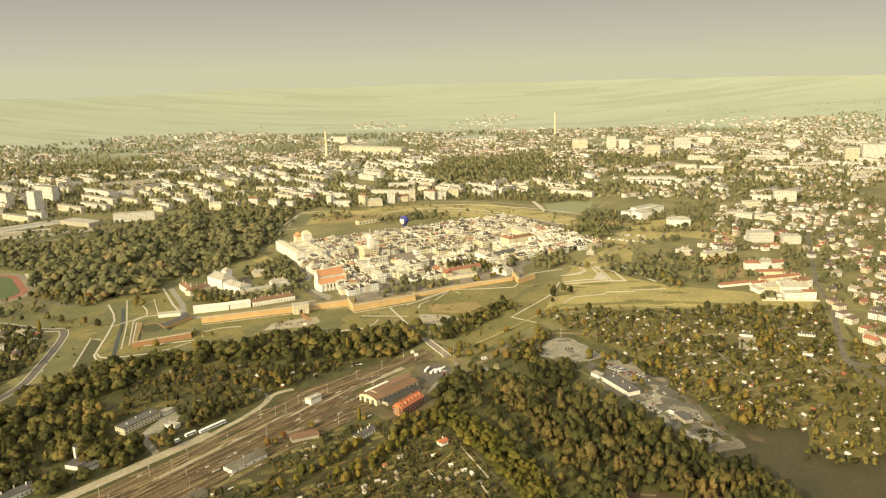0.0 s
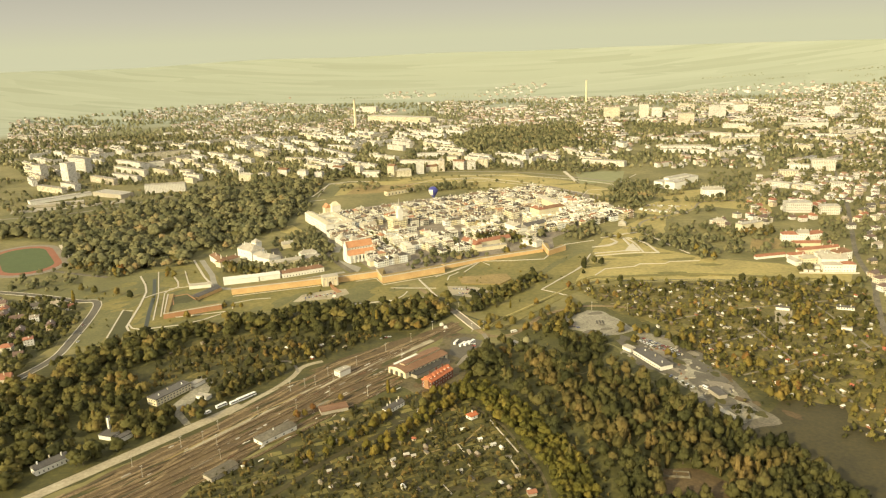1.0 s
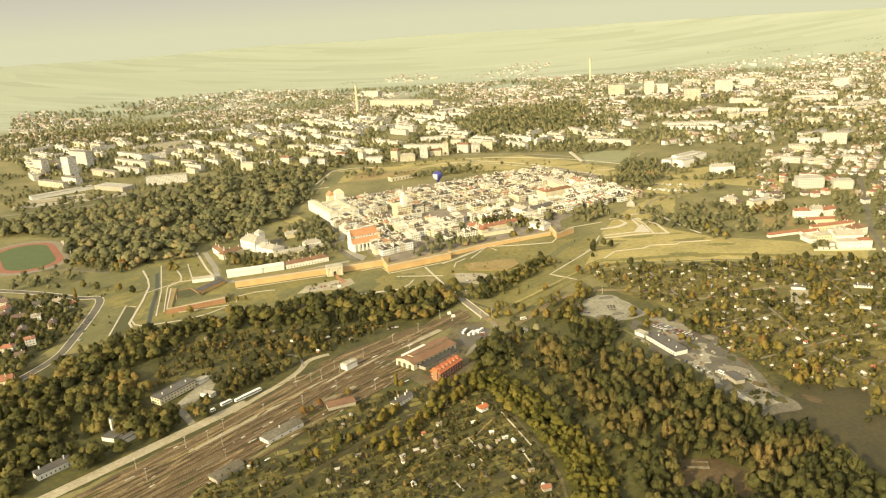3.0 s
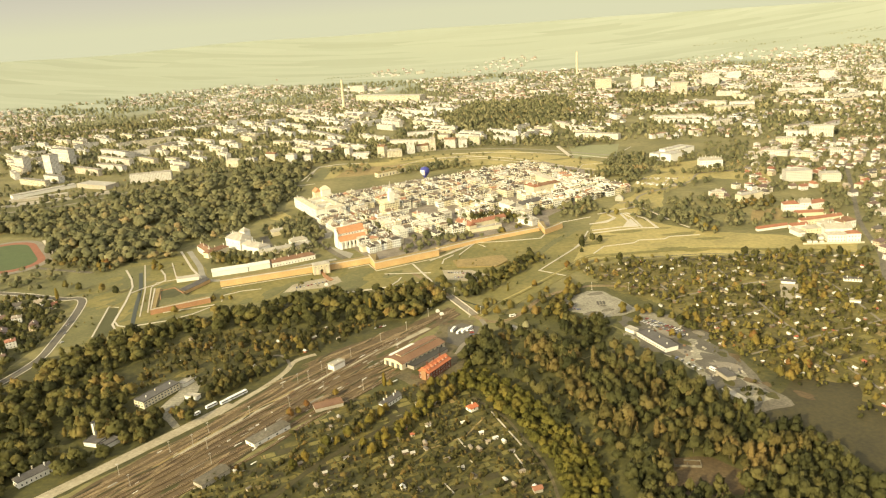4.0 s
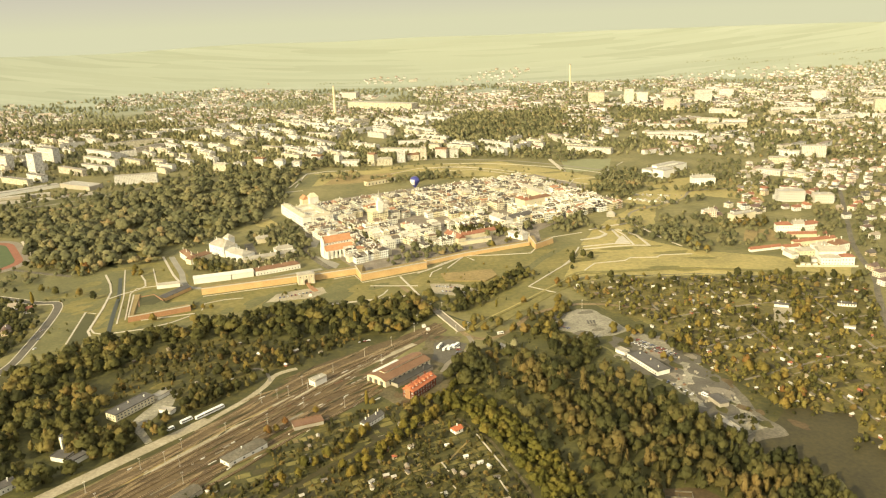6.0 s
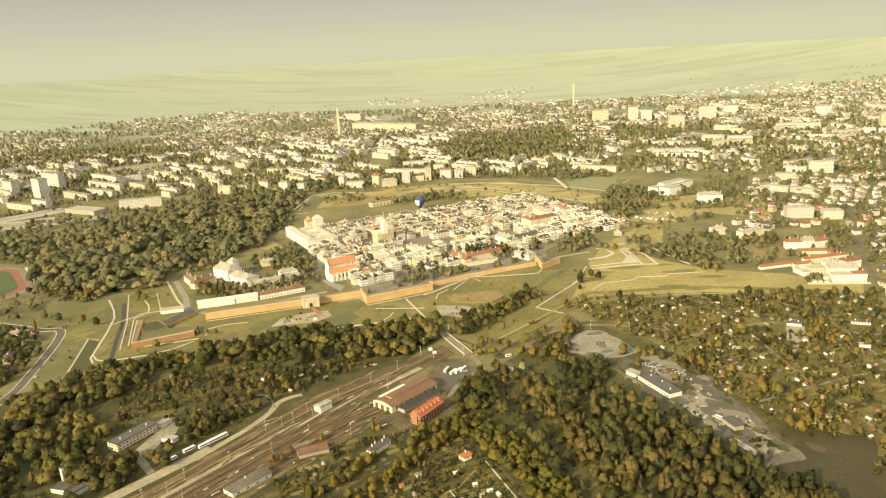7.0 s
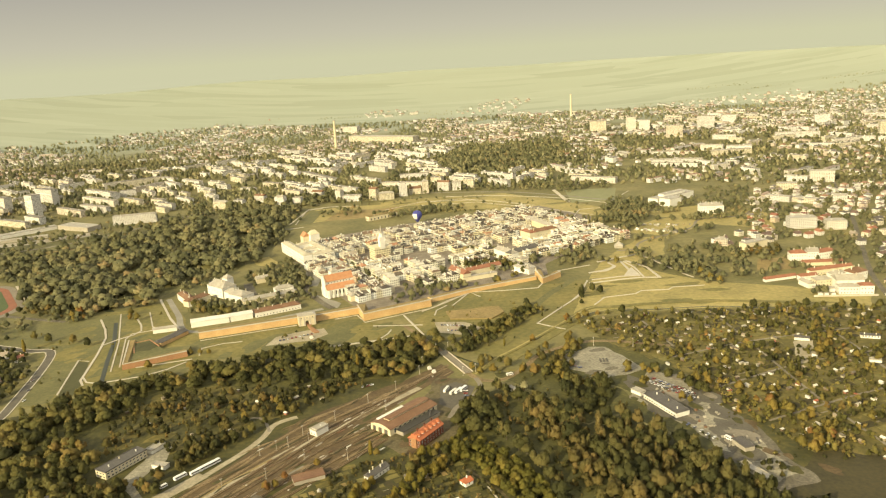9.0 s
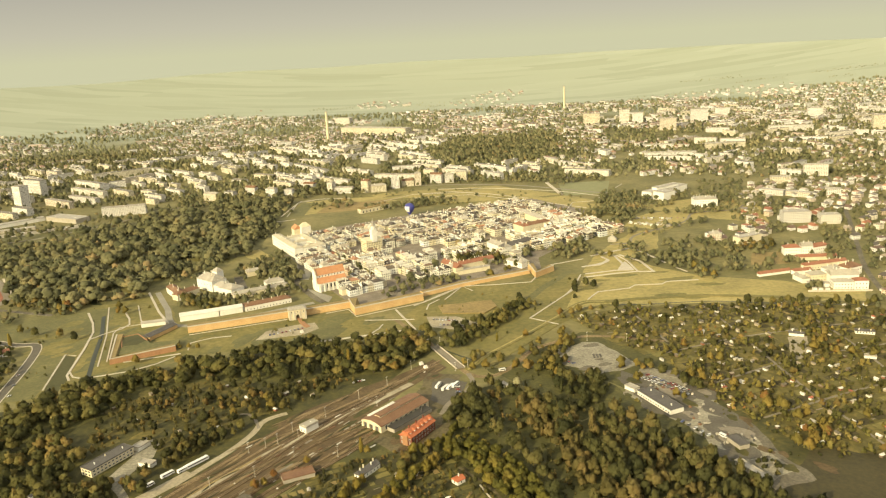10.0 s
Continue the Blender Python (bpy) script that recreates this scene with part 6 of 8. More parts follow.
def balloon(x, y):
    th = thing("hot_air_balloon", "dark blue hot-air balloon with a white patch standing on the ground", "balloon", pose(x, y, 0))
    env = Geo()
    prof = [(1.6, 4.5), (3.2, 7), (6.2, 11), (8.8, 15), (9.8, 18.5), (9.3, 22), (7.2, 25), (4.0, 26.8), (0.3, 27.4)]
    n = 16
    for (r0, z0), (r1, z1) in zip(prof, prof[1:]):
        for k in range(n):
            a0, a1 = 2 * math.pi * k / n, 2 * math.pi * (k + 1) / n
            patch = k in (9, 10, 11) and 9 < z0 < 20
            env.face([(r0 * math.cos(a0), r0 * math.sin(a0), z0), (r0 * math.cos(a1), r0 * math.sin(a1), z0), (r1 * math.cos(a1), r1 * math.sin(a1), z1), (r1 * math.cos(a0), r1 * math.sin(a0), z1)], slot=1 if patch else 0)
    blue = mottled("blue_balloon_cloth", [(0.3, (0.035, 0.04, 0.2)), (0.7, (0.06, 0.065, 0.28))], 0.1, 0.6, rough=0.5)
    part("envelope", env, (blue, WHITE), th)
    part("basket", Geo().box(-0.9, -0.9, 0, 0.9, 0.9, 1.2), WOODEN, th)
    for sx in (-0.8, 0.8):
        for sy in (-0.8, 0.8):
            part("rope", Geo().cylinder(sx, sy, 1.1, 5.0, 0.06, 0.06, 4), METAL, th)


balloon(-103, 1598)

# ---- apartment blocks and suburb houses ----
def slab_block(w, d, h):
    th = thing("apartment_block", "long pale apartment block with a flat roof", "apartment block", pose(0, 0, 0), "apartment blocks")
    part("wall", Geo().box(0, 0, -0.3, w, d, h, skip="tb"), BLOCKWALL, th)
    g = Geo().box(-0.3, -0.3, h, w + 0.3, d + 0.3, h + 0.6)
    part("roof", g, BLOCKROOF, th)
    for k in range(int(w / 18)):
        if k % 2 == 0:
            part("stair_head", Geo().box(6 + 18 * k, d * 0.35, h + 0.5, 10 + 18 * k, d * 0.65, h + 2.8), WHITE, th)
    return th


slabs = [slab_block(w, 12, h) for w, h in ((72, 15), (54, 15.5), (94, 16), (38, 13), (60, 12))]
slab_used = [False] * 5


def place_from(pool, used_flags, k, m):
    if used_flags[k]:
        return copy_thing(pool[k], m)
    pool[k].matrix_basis, used_flags[k] = m, True
    return pool[k]




def turned_block(x, y, wide, turn, depth, high, roof, wall, top, label, chimneys=1, rise=4.0, category="apartment block", name="apartment_block"):
    """A block whose left front foot is at (x, y), its front turned by that many degrees."""
    b = (x + wide * math.cos(radians(turn)), y + wide * math.sin(radians(turn)))
    return building(name, label, category, (x, y), b, depth, high, roof, rise, wall, top, chimneys, group="town blocks")


for x, y, wide, depth, high in ((-1190, 2000, 42, 20, 38), (-1062, 1908, 33, 22, 54), (-1136, 2090, 78, 18, 42)):
    tower = turned_block(x, y, wide, -32, depth, high, "flat", BLOCKWALL, BLOCKROOF, "tall pale apartment tower with a flat roof", 2)
    for k in range(3):
        z = high * (k + 1) / 4
        part("balcony_band", Geo().box(wide * 0.1, -1.1, z - 1.0, wide * 0.9, -0.05, z), WHITE, tower)
turned_block(-1030, 1840, 66, -34, 16, 16, "flat", BLOCKWALL, BLOCKROOF, "low pale block before an apartment tower")
ESTATE = ((-986, 2140, 60, -42, 19), (-930, 2135, 40, 30, 16), (-915, 2200, 90, 55, 14), (-876, 2030, 84, -42, 15), (-788, 1984, 46, -34, 16), (-905, 2246, 120, -46, 13), (-918, 2400, 80, -44, 12), (-870, 2296, 86, -44, 11))
for x, y, wide, turn, high in ESTATE:
    turned_block(x, y, wide, turn, 13, high, "flat", BLOCKWALL, BLOCKROOF, "pale plastered apartment block with a flat roof")
ROW_NORTH = ((-602, 1888, 40, -24, 16), (-558, 1906, 26, -24, 15), (-519, 1946, 28, -24, 16), (-448, 1857, 24, -18, 25), (-410, 1876, 20, -14, 18), (-378, 1945, 30, -28, 18), (-314, 1902, 16, -30, 25), (-294, 1889, 42, -6, 14), (-232, 1888, 20, -30, 27), (-208, 1878, 36, 12, 15), (-162, 1914, 18, 10, 33), (-140, 1934, 28, 6, 14), (-109, 1939, 15, 4, 29), (-93, 2060, 30, -26, 20), (-74, 1967, 30, -22, 21), (-38, 1958, 21, 0, 20), (-11, 1982, 26, -12, 22))
for k, (x, y, wide, turn, high) in enumerate(ROW_NORTH):
    turned_block(x, y, wide, turn, 14, high, ("hip", "flat", "gable")[k % 3], BLOCKWALL, (PALEROOF, BLOCKROOF, BROWNROOF)[k % 3], "cream town house standing along a meadow", 2, 4.0, "house", "town_house")
ROW_BEHIND = ((-179, 2150, 78, 6, 16), (-556, 2178, 70, -34, 12), (-414, 2194, 34, -26, 15), (-480, 2420, 130, -36, 13), (-598, 2110, 44, -24, 11), (-322, 2215, 28, -14, 11), (-172, 2290, 70, -12, 13))
for x, y, wide, turn, high in ROW_BEHIND:
    turned_block(x, y, wide, turn, 13, high, "flat", BLOCKWALL, BLOCKROOF, "long pale block among dark trees")
EAST_BLOCKS = ((742, 2333, 68, -20, 20), (690, 2406, 64, -30, 17), (535, 2355, 80, -12, 11), (493, 2184, 132, -12, 14), (755, 1816, 50, -16, 25), (712, 1850, 50, -40, 12), (657, 1749, 40, -14, 14), (595, 1650, 48, -44, 10), (636, 1620, 46, -44, 9), (705, 1597, 25, -24, 14), (978, 2587, 130, -14, 18))
for x, y, wide, turn, high in EAST_BLOCKS:
    turned_block(x, y, wide, turn, 16, high, "flat", BLOCKWALL, PALEROOF, "white flat-roofed block among houses and trees")
NEW_SITES = [q[:2] for q in ESTATE + ROW_NORTH + ROW_BEHIND + EAST_BLOCKS]

BLOCKS = [(-1250, 1950), (-760, 1770), (-450, 1920), (-60, 2010), (240, 2010), (330, 2120), (-60, 2180), (-120, 2500), (-100, 2750), (-560, 2760), (-1100, 2650), (-1500, 2500)]
r_b = random.Random(5)
block_sites = []
for x, y in spread(BLOCKS, 70, 31, 0.36, 0.12):
    k = r_b.choice((0, 0, 1, 2, 3, 4))
    turn = r_b.choice((-38, -38, -42, -50, 45))
    if any(math.hypot(x + 50 - (q[0] + q[2]) / 2, y - 30 - (q[1] + q[3]) / 2) < 95 for q in SLABS) or y < 1850 or any(math.hypot(x + 40 - a, y - 30 - b) < 72 for a, b in NEW_SITES):
        continue
    block_sites.append((x, y))
    place_from(slabs, slab_used, k, pose(x, y, 0, 0, 0, turn + r_b.uniform(-2, 2)))
BLOCKS_E = [(700, 2050), (1300, 2100), (1750, 2500), (1750, 3200), (1000, 3500), (450, 3300), (480, 2900), (820, 2600)]
for x, y in spread(BLOCKS_E, 118, 32, 0.35, 0.25):
    place_from(slabs, slab_used, r_b.randrange(5), pose(x, y, 0, 0, 0, r_b.choice((-60, 30, 15, -20))))


def house(w, d, h, rise, hip):
    th = thing("house", "small plastered family house with a tiled roof", "house", pose(0, 0, 0), "family houses")
    g = Geo().box(-w / 2, -d / 2, -0.3, w / 2, d / 2, h, skip="tb")
    if not hip:
        g.gable_walls(-w / 2, -d / 2, w / 2, d / 2, h, rise)
    part("wall", g, HOUSEWALL, th)
    part("roof", Geo().hip(-w / 2, -d / 2, w / 2, d / 2, h, rise, d * 0.45 if hip else 0.0, 0.5), HOUSEROOF, th)
    part("chimney", chimney_geo(w * 0.2, 0.8, h, h + rise + 1.2, 0.8), WHITE, th)
    return th


houses = [house(*q) for q in ((12, 10, 6.5, 3.5, False), (10, 9, 4, 4, False), (14, 11, 7, 3, True), (11, 11, 8, 1.2, True), (16, 10, 6, 3.5, False))]
house_used = [False] * 5
r_h = random.Random(12)
far_houses = []
EAST = [(505, 1000), (560, 960), (600, 900), (760, 1150), (960, 1500), (940, 1800), (620, 1760), (500, 1560), (480, 1320), (560, 1330), (600, 1250), (555, 1130)]
WEST = [(-800, 1000), (-575, 975), (-530, 950), (-497, 830), (-500, 690), (-620, 720)]
for poly, gap, thin in (([(474, 850), (452, 796), (520, 770), (620, 880), (570, 965), (500, 965)], 22, 0.3), (EAST, 29, 0.34), (WEST, 24, 0.25), ([(380, 1290), (480, 1300), (520, 1400), (400, 1360)], 24, 0.2)):
    for x, y in spread(poly, gap, int(gap * 10), 0.3, thin):
        if poly is EAST and min(math.hypot(x - a, y - b) for a, b in ((544, 1130), (565, 1190), (590, 1250), (614, 1304), (640, 1370), (565, 1400), (612, 1385), (670, 1450))) < 24:
            continue
        if poly is WEST and x > -615:
            continue
        if poly is EAST and y > 1500:
            far_houses.append((x, y))
            continue
        place_from(houses, house_used, r_h.randrange(5), pose(x, y, 0, 0, 0, r_h.choice((30, -60, 20, -70)) + r_h.uniform(-6, 6)))


for x, y in ((-595, 956), (-571, 963), (-545, 950), (-566, 904), (-532, 880), (-560, 862), (-531, 829), (-556, 838), (-545, 808), (-520, 790), (-590, 905), (-598, 862), (-585, 815), (-560, 775)):
    place_from(houses, house_used, r_h.randrange(5), pose(x, y, 0, 0, 0, r_h.choice((30, -60, 20, -70)) + r_h.uniform(-6, 6)))


def suburb(name, sites, seed, label, big=0.0):
    """Many small far houses, with walls and roofs in one mesh."""
    r, g = random.Random(seed), Geo()
    for x, y in sites:
        z = terrain(x, y)
        w, d, h = r.uniform(9, 15), r.uniform(9, 12), r.uniform(4, 8)
        if r.random() < big:
            w, d, h = r.uniform(25, 55), 12, r.uniform(9, 14)
        m = pose(x, y, z, 0, 0, r.choice((30, -60)) + r.uniform(-14, 14))
        q = Geo().box(-w / 2, -d / 2, -3, w / 2, d / 2, h, skip="tb")
        q.hip(-w / 2, -d / 2, w / 2, d / 2, h, 0.6 if w > 20 else r.uniform(1.5, 4.0), d * 0.3, 0.4, slot=1)
        g.add(q, m)
    ob = new(name, mesh_of(name, g, FARWALL, FARROOF))
    return tagged(ob, label, "houses", "", "stuff")


def terrain(x, y):
    r = math.hypot(x, y - 50)
    s = max(0.0, (r - 4000) / 950)
    return 238 * s ** 1.35 * (1 + 0.1 * noise.noise(Vector((x * 0.0012, y * 0.0012, 0))) * s)


def dense(x, y, scale, lo):
    return noise.noise(Vector((x * scale, y * scale, 5.0))) > lo


FAN_A = [(-1000, 1850), (-60, 2000), (900, 1800), (1500, 2450), (1500, 2900), (-1800, 2900), (-1700, 2500)]
FAN_B = [(-1800, 2900), (1650, 2800), (2200, 3500), (2000, 3900), (-2500, 4100)]
FAN_C = [(-2500, 3700), (2100, 3500), (2300, 3850), (1500, 4250), (0, 4500), (-1500, 4250), (-2400, 3950)]
OUTSKIRTS = [(-2250, 3500), (-2139, 3599), (-1920, 3687), (-1715, 3838), (-1477, 3951), (-1223, 4059), (-959, 4184), (-675, 4282), (-376, 4327), (-120, 4310), (-120, 4800), (-3400, 4800), (-3600, 3000)]
LAKE = [(-91, 2245), (-79, 2714), (62, 2821), (200, 2741), (347, 2985), (298, 2564), (197, 2255), (125, 2156), (-1, 2124)]
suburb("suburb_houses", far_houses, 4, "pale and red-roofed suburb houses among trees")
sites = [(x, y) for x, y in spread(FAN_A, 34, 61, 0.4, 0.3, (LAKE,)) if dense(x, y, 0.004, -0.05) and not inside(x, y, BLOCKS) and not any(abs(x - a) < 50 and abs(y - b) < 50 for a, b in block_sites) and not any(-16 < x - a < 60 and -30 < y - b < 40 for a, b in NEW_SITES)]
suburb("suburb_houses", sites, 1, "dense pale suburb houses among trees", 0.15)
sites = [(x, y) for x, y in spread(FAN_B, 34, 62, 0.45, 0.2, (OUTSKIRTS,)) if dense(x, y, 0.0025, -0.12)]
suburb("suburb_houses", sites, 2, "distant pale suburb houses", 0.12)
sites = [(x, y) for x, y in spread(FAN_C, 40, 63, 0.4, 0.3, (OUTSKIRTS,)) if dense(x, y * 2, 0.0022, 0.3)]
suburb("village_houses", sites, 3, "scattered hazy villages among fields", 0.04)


# ---- trees ----
CLUMP = [Vector(p).normalized() for p in ((1, 1, 1), (-1, -1, 1), (-1, 1, -1), (1, -1, -1))]
CLUMP_FACES = ((0, 1, 3), (0, 2, 1), (0, 3, 2), (1, 2, 3))
PHI = (1 + 5 ** 0.5) / 2
LOBE = [Vector(p).normalized() for p in ((-1, PHI, 0), (1, PHI, 0), (-1, -PHI, 0), (1, -PHI, 0), (0, -1, PHI), (0, 1, PHI), (0, -1, -PHI), (0, 1, -PHI), (PHI, 0, -1), (PHI, 0, 1), (-PHI, 0, -1), (-PHI, 0, 1))]
LOBE_FACES = ((0, 11, 5), (0, 5, 1), (0, 1, 7), (0, 7, 10), (0, 10, 11), (1, 5, 9), (5, 11, 4), (11, 10, 2), (10, 7, 6), (7, 1, 8), (3, 9, 4), (3, 4, 2), (3, 2, 6), (3, 6, 8), (3, 8, 9), (4, 9, 5), (2, 4, 11), (6, 2, 10), (8, 6, 7), (9, 8, 1))


def crown_template(lobes, clumps, seed, wide=0.36, low=0.25, size=0.08, tall=False):
    """Boughs full of leaves with ragged clumps on them, round a tapered trunk with limbs; the tree is 1 high. Returns points, triangles, which of them are wood, and normals."""
    r = random.Random(seed)
    v, f, wooden, out = [], [], [], []
    boughs = []
    for k in range(lobes):
        if tall:
            z = low + (1 - low) * (k + 0.5) / lobes
            rad = wide * math.sin(math.pi * min(1.0, (k + 0.5) / lobes * 0.8 + 0.16)) ** 0.6
            boughs.append((Vector((r.uniform(-0.15, 0.15) * wide, r.uniform(-0.15, 0.15) * wide, z)), Vector((rad, rad, 0.62 * (1 - low) / lobes))))
        else:
            a, up = 2 * math.pi * (k / max(1, lobes - 1) + r.uniform(-0.08, 0.08)), k == lobes - 1
            off = 0.0 if lobes == 1 else r.uniform(0.1, 0.25) if up else r.uniform(0.42, 0.62)
            rad = wide * (0.95 if lobes == 1 else r.uniform(0.5, 0.66) if lobes < 6 else r.uniform(0.4, 0.56))
            z = (low + 1) / 2 if lobes == 1 else r.uniform(0.7, 0.76) if up else r.uniform(low + 0.22, 0.62)
            boughs.append((Vector((off * wide * math.cos(a), off * wide * math.sin(a), z)), Vector((rad, rad, min(rad * r.uniform(0.85, 1.15), 0.98 - z) if lobes > 1 else (1 - low) * 0.46))))

    def outward(p, q):
        return (Vector((p.x / wide, p.y / wide, (p.z - low - 0.2) / 0.5)).normalized() + q.normalized() * 0.45).normalized()

    for c, size3 in boughs:
        i = len(v)
        for p in LOBE:
            q = p * size3 * r.uniform(0.74, 1.16)
            v.append(c + q), out.append(outward(c + q, q))
        for t in LOBE_FACES:
            f.append(tuple(i + q for q in t)), wooden.append(0)
    for k in range(clumps):
        c, size3 = boughs[r.randrange(lobes)]
        d = Vector((r.gauss(0, 1), r.gauss(0, 1), r.gauss(0.25, 0.9))).normalized()
        at = c + d * size3 * r.uniform(0.85, 1.22)
        turn = Euler((r.uniform(0, 6), r.uniform(0, 6), r.uniform(0, 6))).to_matrix()
        i, s = len(v), size * r.uniform(0.6, 1.4)
        for p in CLUMP:
            q = turn @ (p * s * r.uniform(0.7, 1.35))
            q.z *= 1.7
            v.append(at + q), out.append(outward(at, d + q * 4))
        for t in CLUMP_FACES:
            f.append(tuple(i + q for q in t)), wooden.append(0)
    wood_pieces = 3 if lobes > 5 else 1
    for base, tip, r0, r1 in ((Vector((0, 0, -0.02)), Vector((0, 0, 0.62)), 0.022, 0.008), (Vector((0, 0, 0.3)), Vector((wide * 0.5, wide * 0.2, 0.6)), 0.01, 0.004), (Vector((0, 0, 0.36)), Vector((-wide * 0.4, wide * 0.35, 0.64)), 0.01, 0.004))[:wood_pieces]:
        i = len(v)
        for at, rr in ((base, r0), (tip, r1)):
            v += [at + Vector((rr * math.cos(a), rr * math.sin(a), 0)) for a in (0.3, 2.4, 4.5)]
            out += [Vector((math.cos(a), math.sin(a), 0)) for a in (0.3, 2.4, 4.5)]
        for q in range(3):
            a, b = i + q, i + (q + 1) % 3
            f += [(a, b, b + 3), (a, b + 3, a + 3)]
            wooden += [1, 1]
    return np.array([tuple(p) for p in v]), np.array(f), np.array(wooden), np.array([tuple(p) for p in out])


def wood(name, sites, heights, forms, seed, label, leaf=None, category="trees", wide=1.0):
    """Many trees in one mesh."""
    r = np.random.RandomState(seed)
    V, F, M, T, N, off = [], [], [], [], [], 0
    for (x, y), h in zip(sites, heights):
        v, f, t, out = forms[r.randint(len(forms))]
        a, s = r.uniform(0, 6.28), h * wide * r.uniform(0.85, 1.2)
        c, d = math.cos(a), math.sin(a)
        p, n = np.empty_like(v), np.empty_like(v)
        n[:, 0], n[:, 1], n[:, 2] = out[:, 0] * c - out[:, 1] * d, out[:, 0] * d + out[:, 1] * c, out[:, 2]
        p[:, 0] = (v[:, 0] * c - v[:, 1] * d) * s + x
        p[:, 1] = (v[:, 0] * d + v[:, 1] * c) * s + y
        p[:, 2] = v[:, 2] * h + terrain(x, y)
        V.append(p), F.append(f + off), M.append(t), T.append(np.full(len(v), r.uniform(0, 1))), N.append(n)
        off += len(v)
    V, F, M = np.concatenate(V), np.concatenate(F), np.concatenate(M)
    me = bpy.data.meshes.new(name)
    me.vertices.add(len(V))
    me.vertices.foreach_set("co", V.astype(np.float32).ravel())
    me.loops.add(len(F) * 3)
    me.loops.foreach_set("vertex_index", F.astype(np.int32).ravel())
    me.polygons.add(len(F))
    me.polygons.foreach_set("loop_start", np.arange(0, len(F) * 3, 3, dtype=np.int32))
    me.attributes.new("tree_tone", "FLOAT", "POINT").data.foreach_set("value", np.concatenate(T).astype(np.float32))
    me.materials.append(leaf or LEAF)
    me.materials.append(BARK)
    me.polygons.foreach_set("material_index", M.astype(np.int32))
    me.polygons.foreach_set("use_smooth", np.ones(len(F), dtype=bool))
    me.update(calc_edges=True)
    me.validate()
    me.normals_split_custom_set_from_vertices(np.concatenate(N).astype(np.float32))
    return tagged(new(name, me), label, category, "", "stuff")


NEAR_FORMS = [crown_template(8, 92, s, (0.34, 0.4, 0.28)[s % 3], 0.1, 0.06) for s in range(9)] + [crown_template(5, 70, 20 + s, 0.15, 0.05, 0.05, True) for s in range(3)]
BUSH_FORMS = [crown_template(2, 14, 40 + s, 0.48, 0.04, 0.13) for s in range(3)] + [crown_template(3, 12, 45 + s, 0.46, 0.04, 0.13) for s in range(3)]
MID_FORMS = [crown_template(4, 13, 60 + s, 0.38, 0.1, 0.095) for s in range(7)]
FAR_FORMS = [crown_template(1, 3, 80 + s, 0.4, 0.05, 0.2) for s in range(5)]


def heights(n, lo, hi, seed):
    r = random.Random(seed)
    return [lo + (hi - lo) * r.random() ** 1.3 for _ in range(n)]


def near_line(x, y, line, d):
    p = [Vector((*a, 0)) for a in line]
    q = Vector((x, y, 0))
    for a, b in zip(p, p[1:]):
        t = max(0.0, min(1.0, (q - a).dot(b - a) / (b - a).length_squared))
        if (a + (b - a) * t - q).length < d:
            return True
    return False


CLEAR = [(-184, 610, 19), (240, 610, 26), (270, 620, 30), (290, 630, 24), (245, 640, 14), (268, 645, 18), (262, 590, 20), (-285, 680, 17), (-262, 665, 11), (-304, 682, 25), (-276, 690, 20), (-330, 602, 18), (-338, 616, 10), (-358, 550, 20), (-142, 642, 18), (-180, 588, 23), (-84, 648, 17), (-14, 630, 10), (32, 517, 7), (-262, 684, 13), (168, 745, 12), (150, 528, 24), (350, 894, 16), (424, 890, 16), (398, 826, 12)]


def off_roads(places, d=6.0):
    places = [(x, y) for x, y in places if not any(math.hypot(x - a, y - c) < r for a, c, r in CLEAR)]
    return [(x, y) for x, y in places if not any(near_line(x, y, line, width / 2 + d) for _, _, width, line, _ in ROADS)]


STRIP = [(10, 800), (24, 797), (47, 722), (72, 650), (90, 575), (98, 503), (98, 470), (70, 470), (68, 510), (64, 577), (50, 655), (24, 712)]
HEDGEBAND = [(-30, 720), (14, 712), (44, 660), (62, 580), (70, 500), (70, 460), (30, 460), (36, 550), (0, 640)]
GOLDEN = ([(38, 765), (47, 745), (62, 699), (82, 649), (105, 589), (129, 573), (140, 520)], [(155, 602), (178, 563), (182, 530), (231, 561)], [(92, 720), (110, 690), (140, 650)])
s = off_roads(spread(WOOD, 8.6, 1, 0.48, 0.12, (STRIP, HEDGEBAND)), 3)
golden = [p for p in s if any(near_line(*p, q, 12) for q in GOLDEN)]
dark = [p for p in s if p not in set(golden)]
wood("woodland_trees", dark, heights(len(dark), 9, 18, 1), NEAR_FORMS[:10], 1, "dense autumn wood of dark olive crowns", WOODLEAF)
wood("woodland_trees", golden, heights(len(golden), 8, 17, 301), NEAR_FORMS[:12], 301, "rows of golden and rusty trees in a wood", RUSSET)
s = spread(STRIP, 7.5, 31, 0.48, 0.35)
structure("ground_glade", sheet(ragged(STRIP), 0.09), FIELD, "shaded olive grass of a glade in a wood")
wood("glade_bushes", s, heights(len(s), 2, 8, 31), BUSH_FORMS, 31, "low bushes in a shaded glade", RUSTLEAF, "bushes")
s = off_roads(spread(BELT, 10.6, 2, 0.48, 0.1), 2)
wood("riverside_trees", s, heights(len(s), 8, 17, 2), NEAR_FORMS[:10], 2, "dense dark riverside trees", wide=1.3)
s = off_roads(spread(LEFTWOOD, 9.8, 3, 0.48, 0.14), 3)
wood("thicket_trees", s, heights(len(s), 8, 17, 3), NEAR_FORMS[:10], 3, "dense thicket of dark olive trees", wide=1.25)
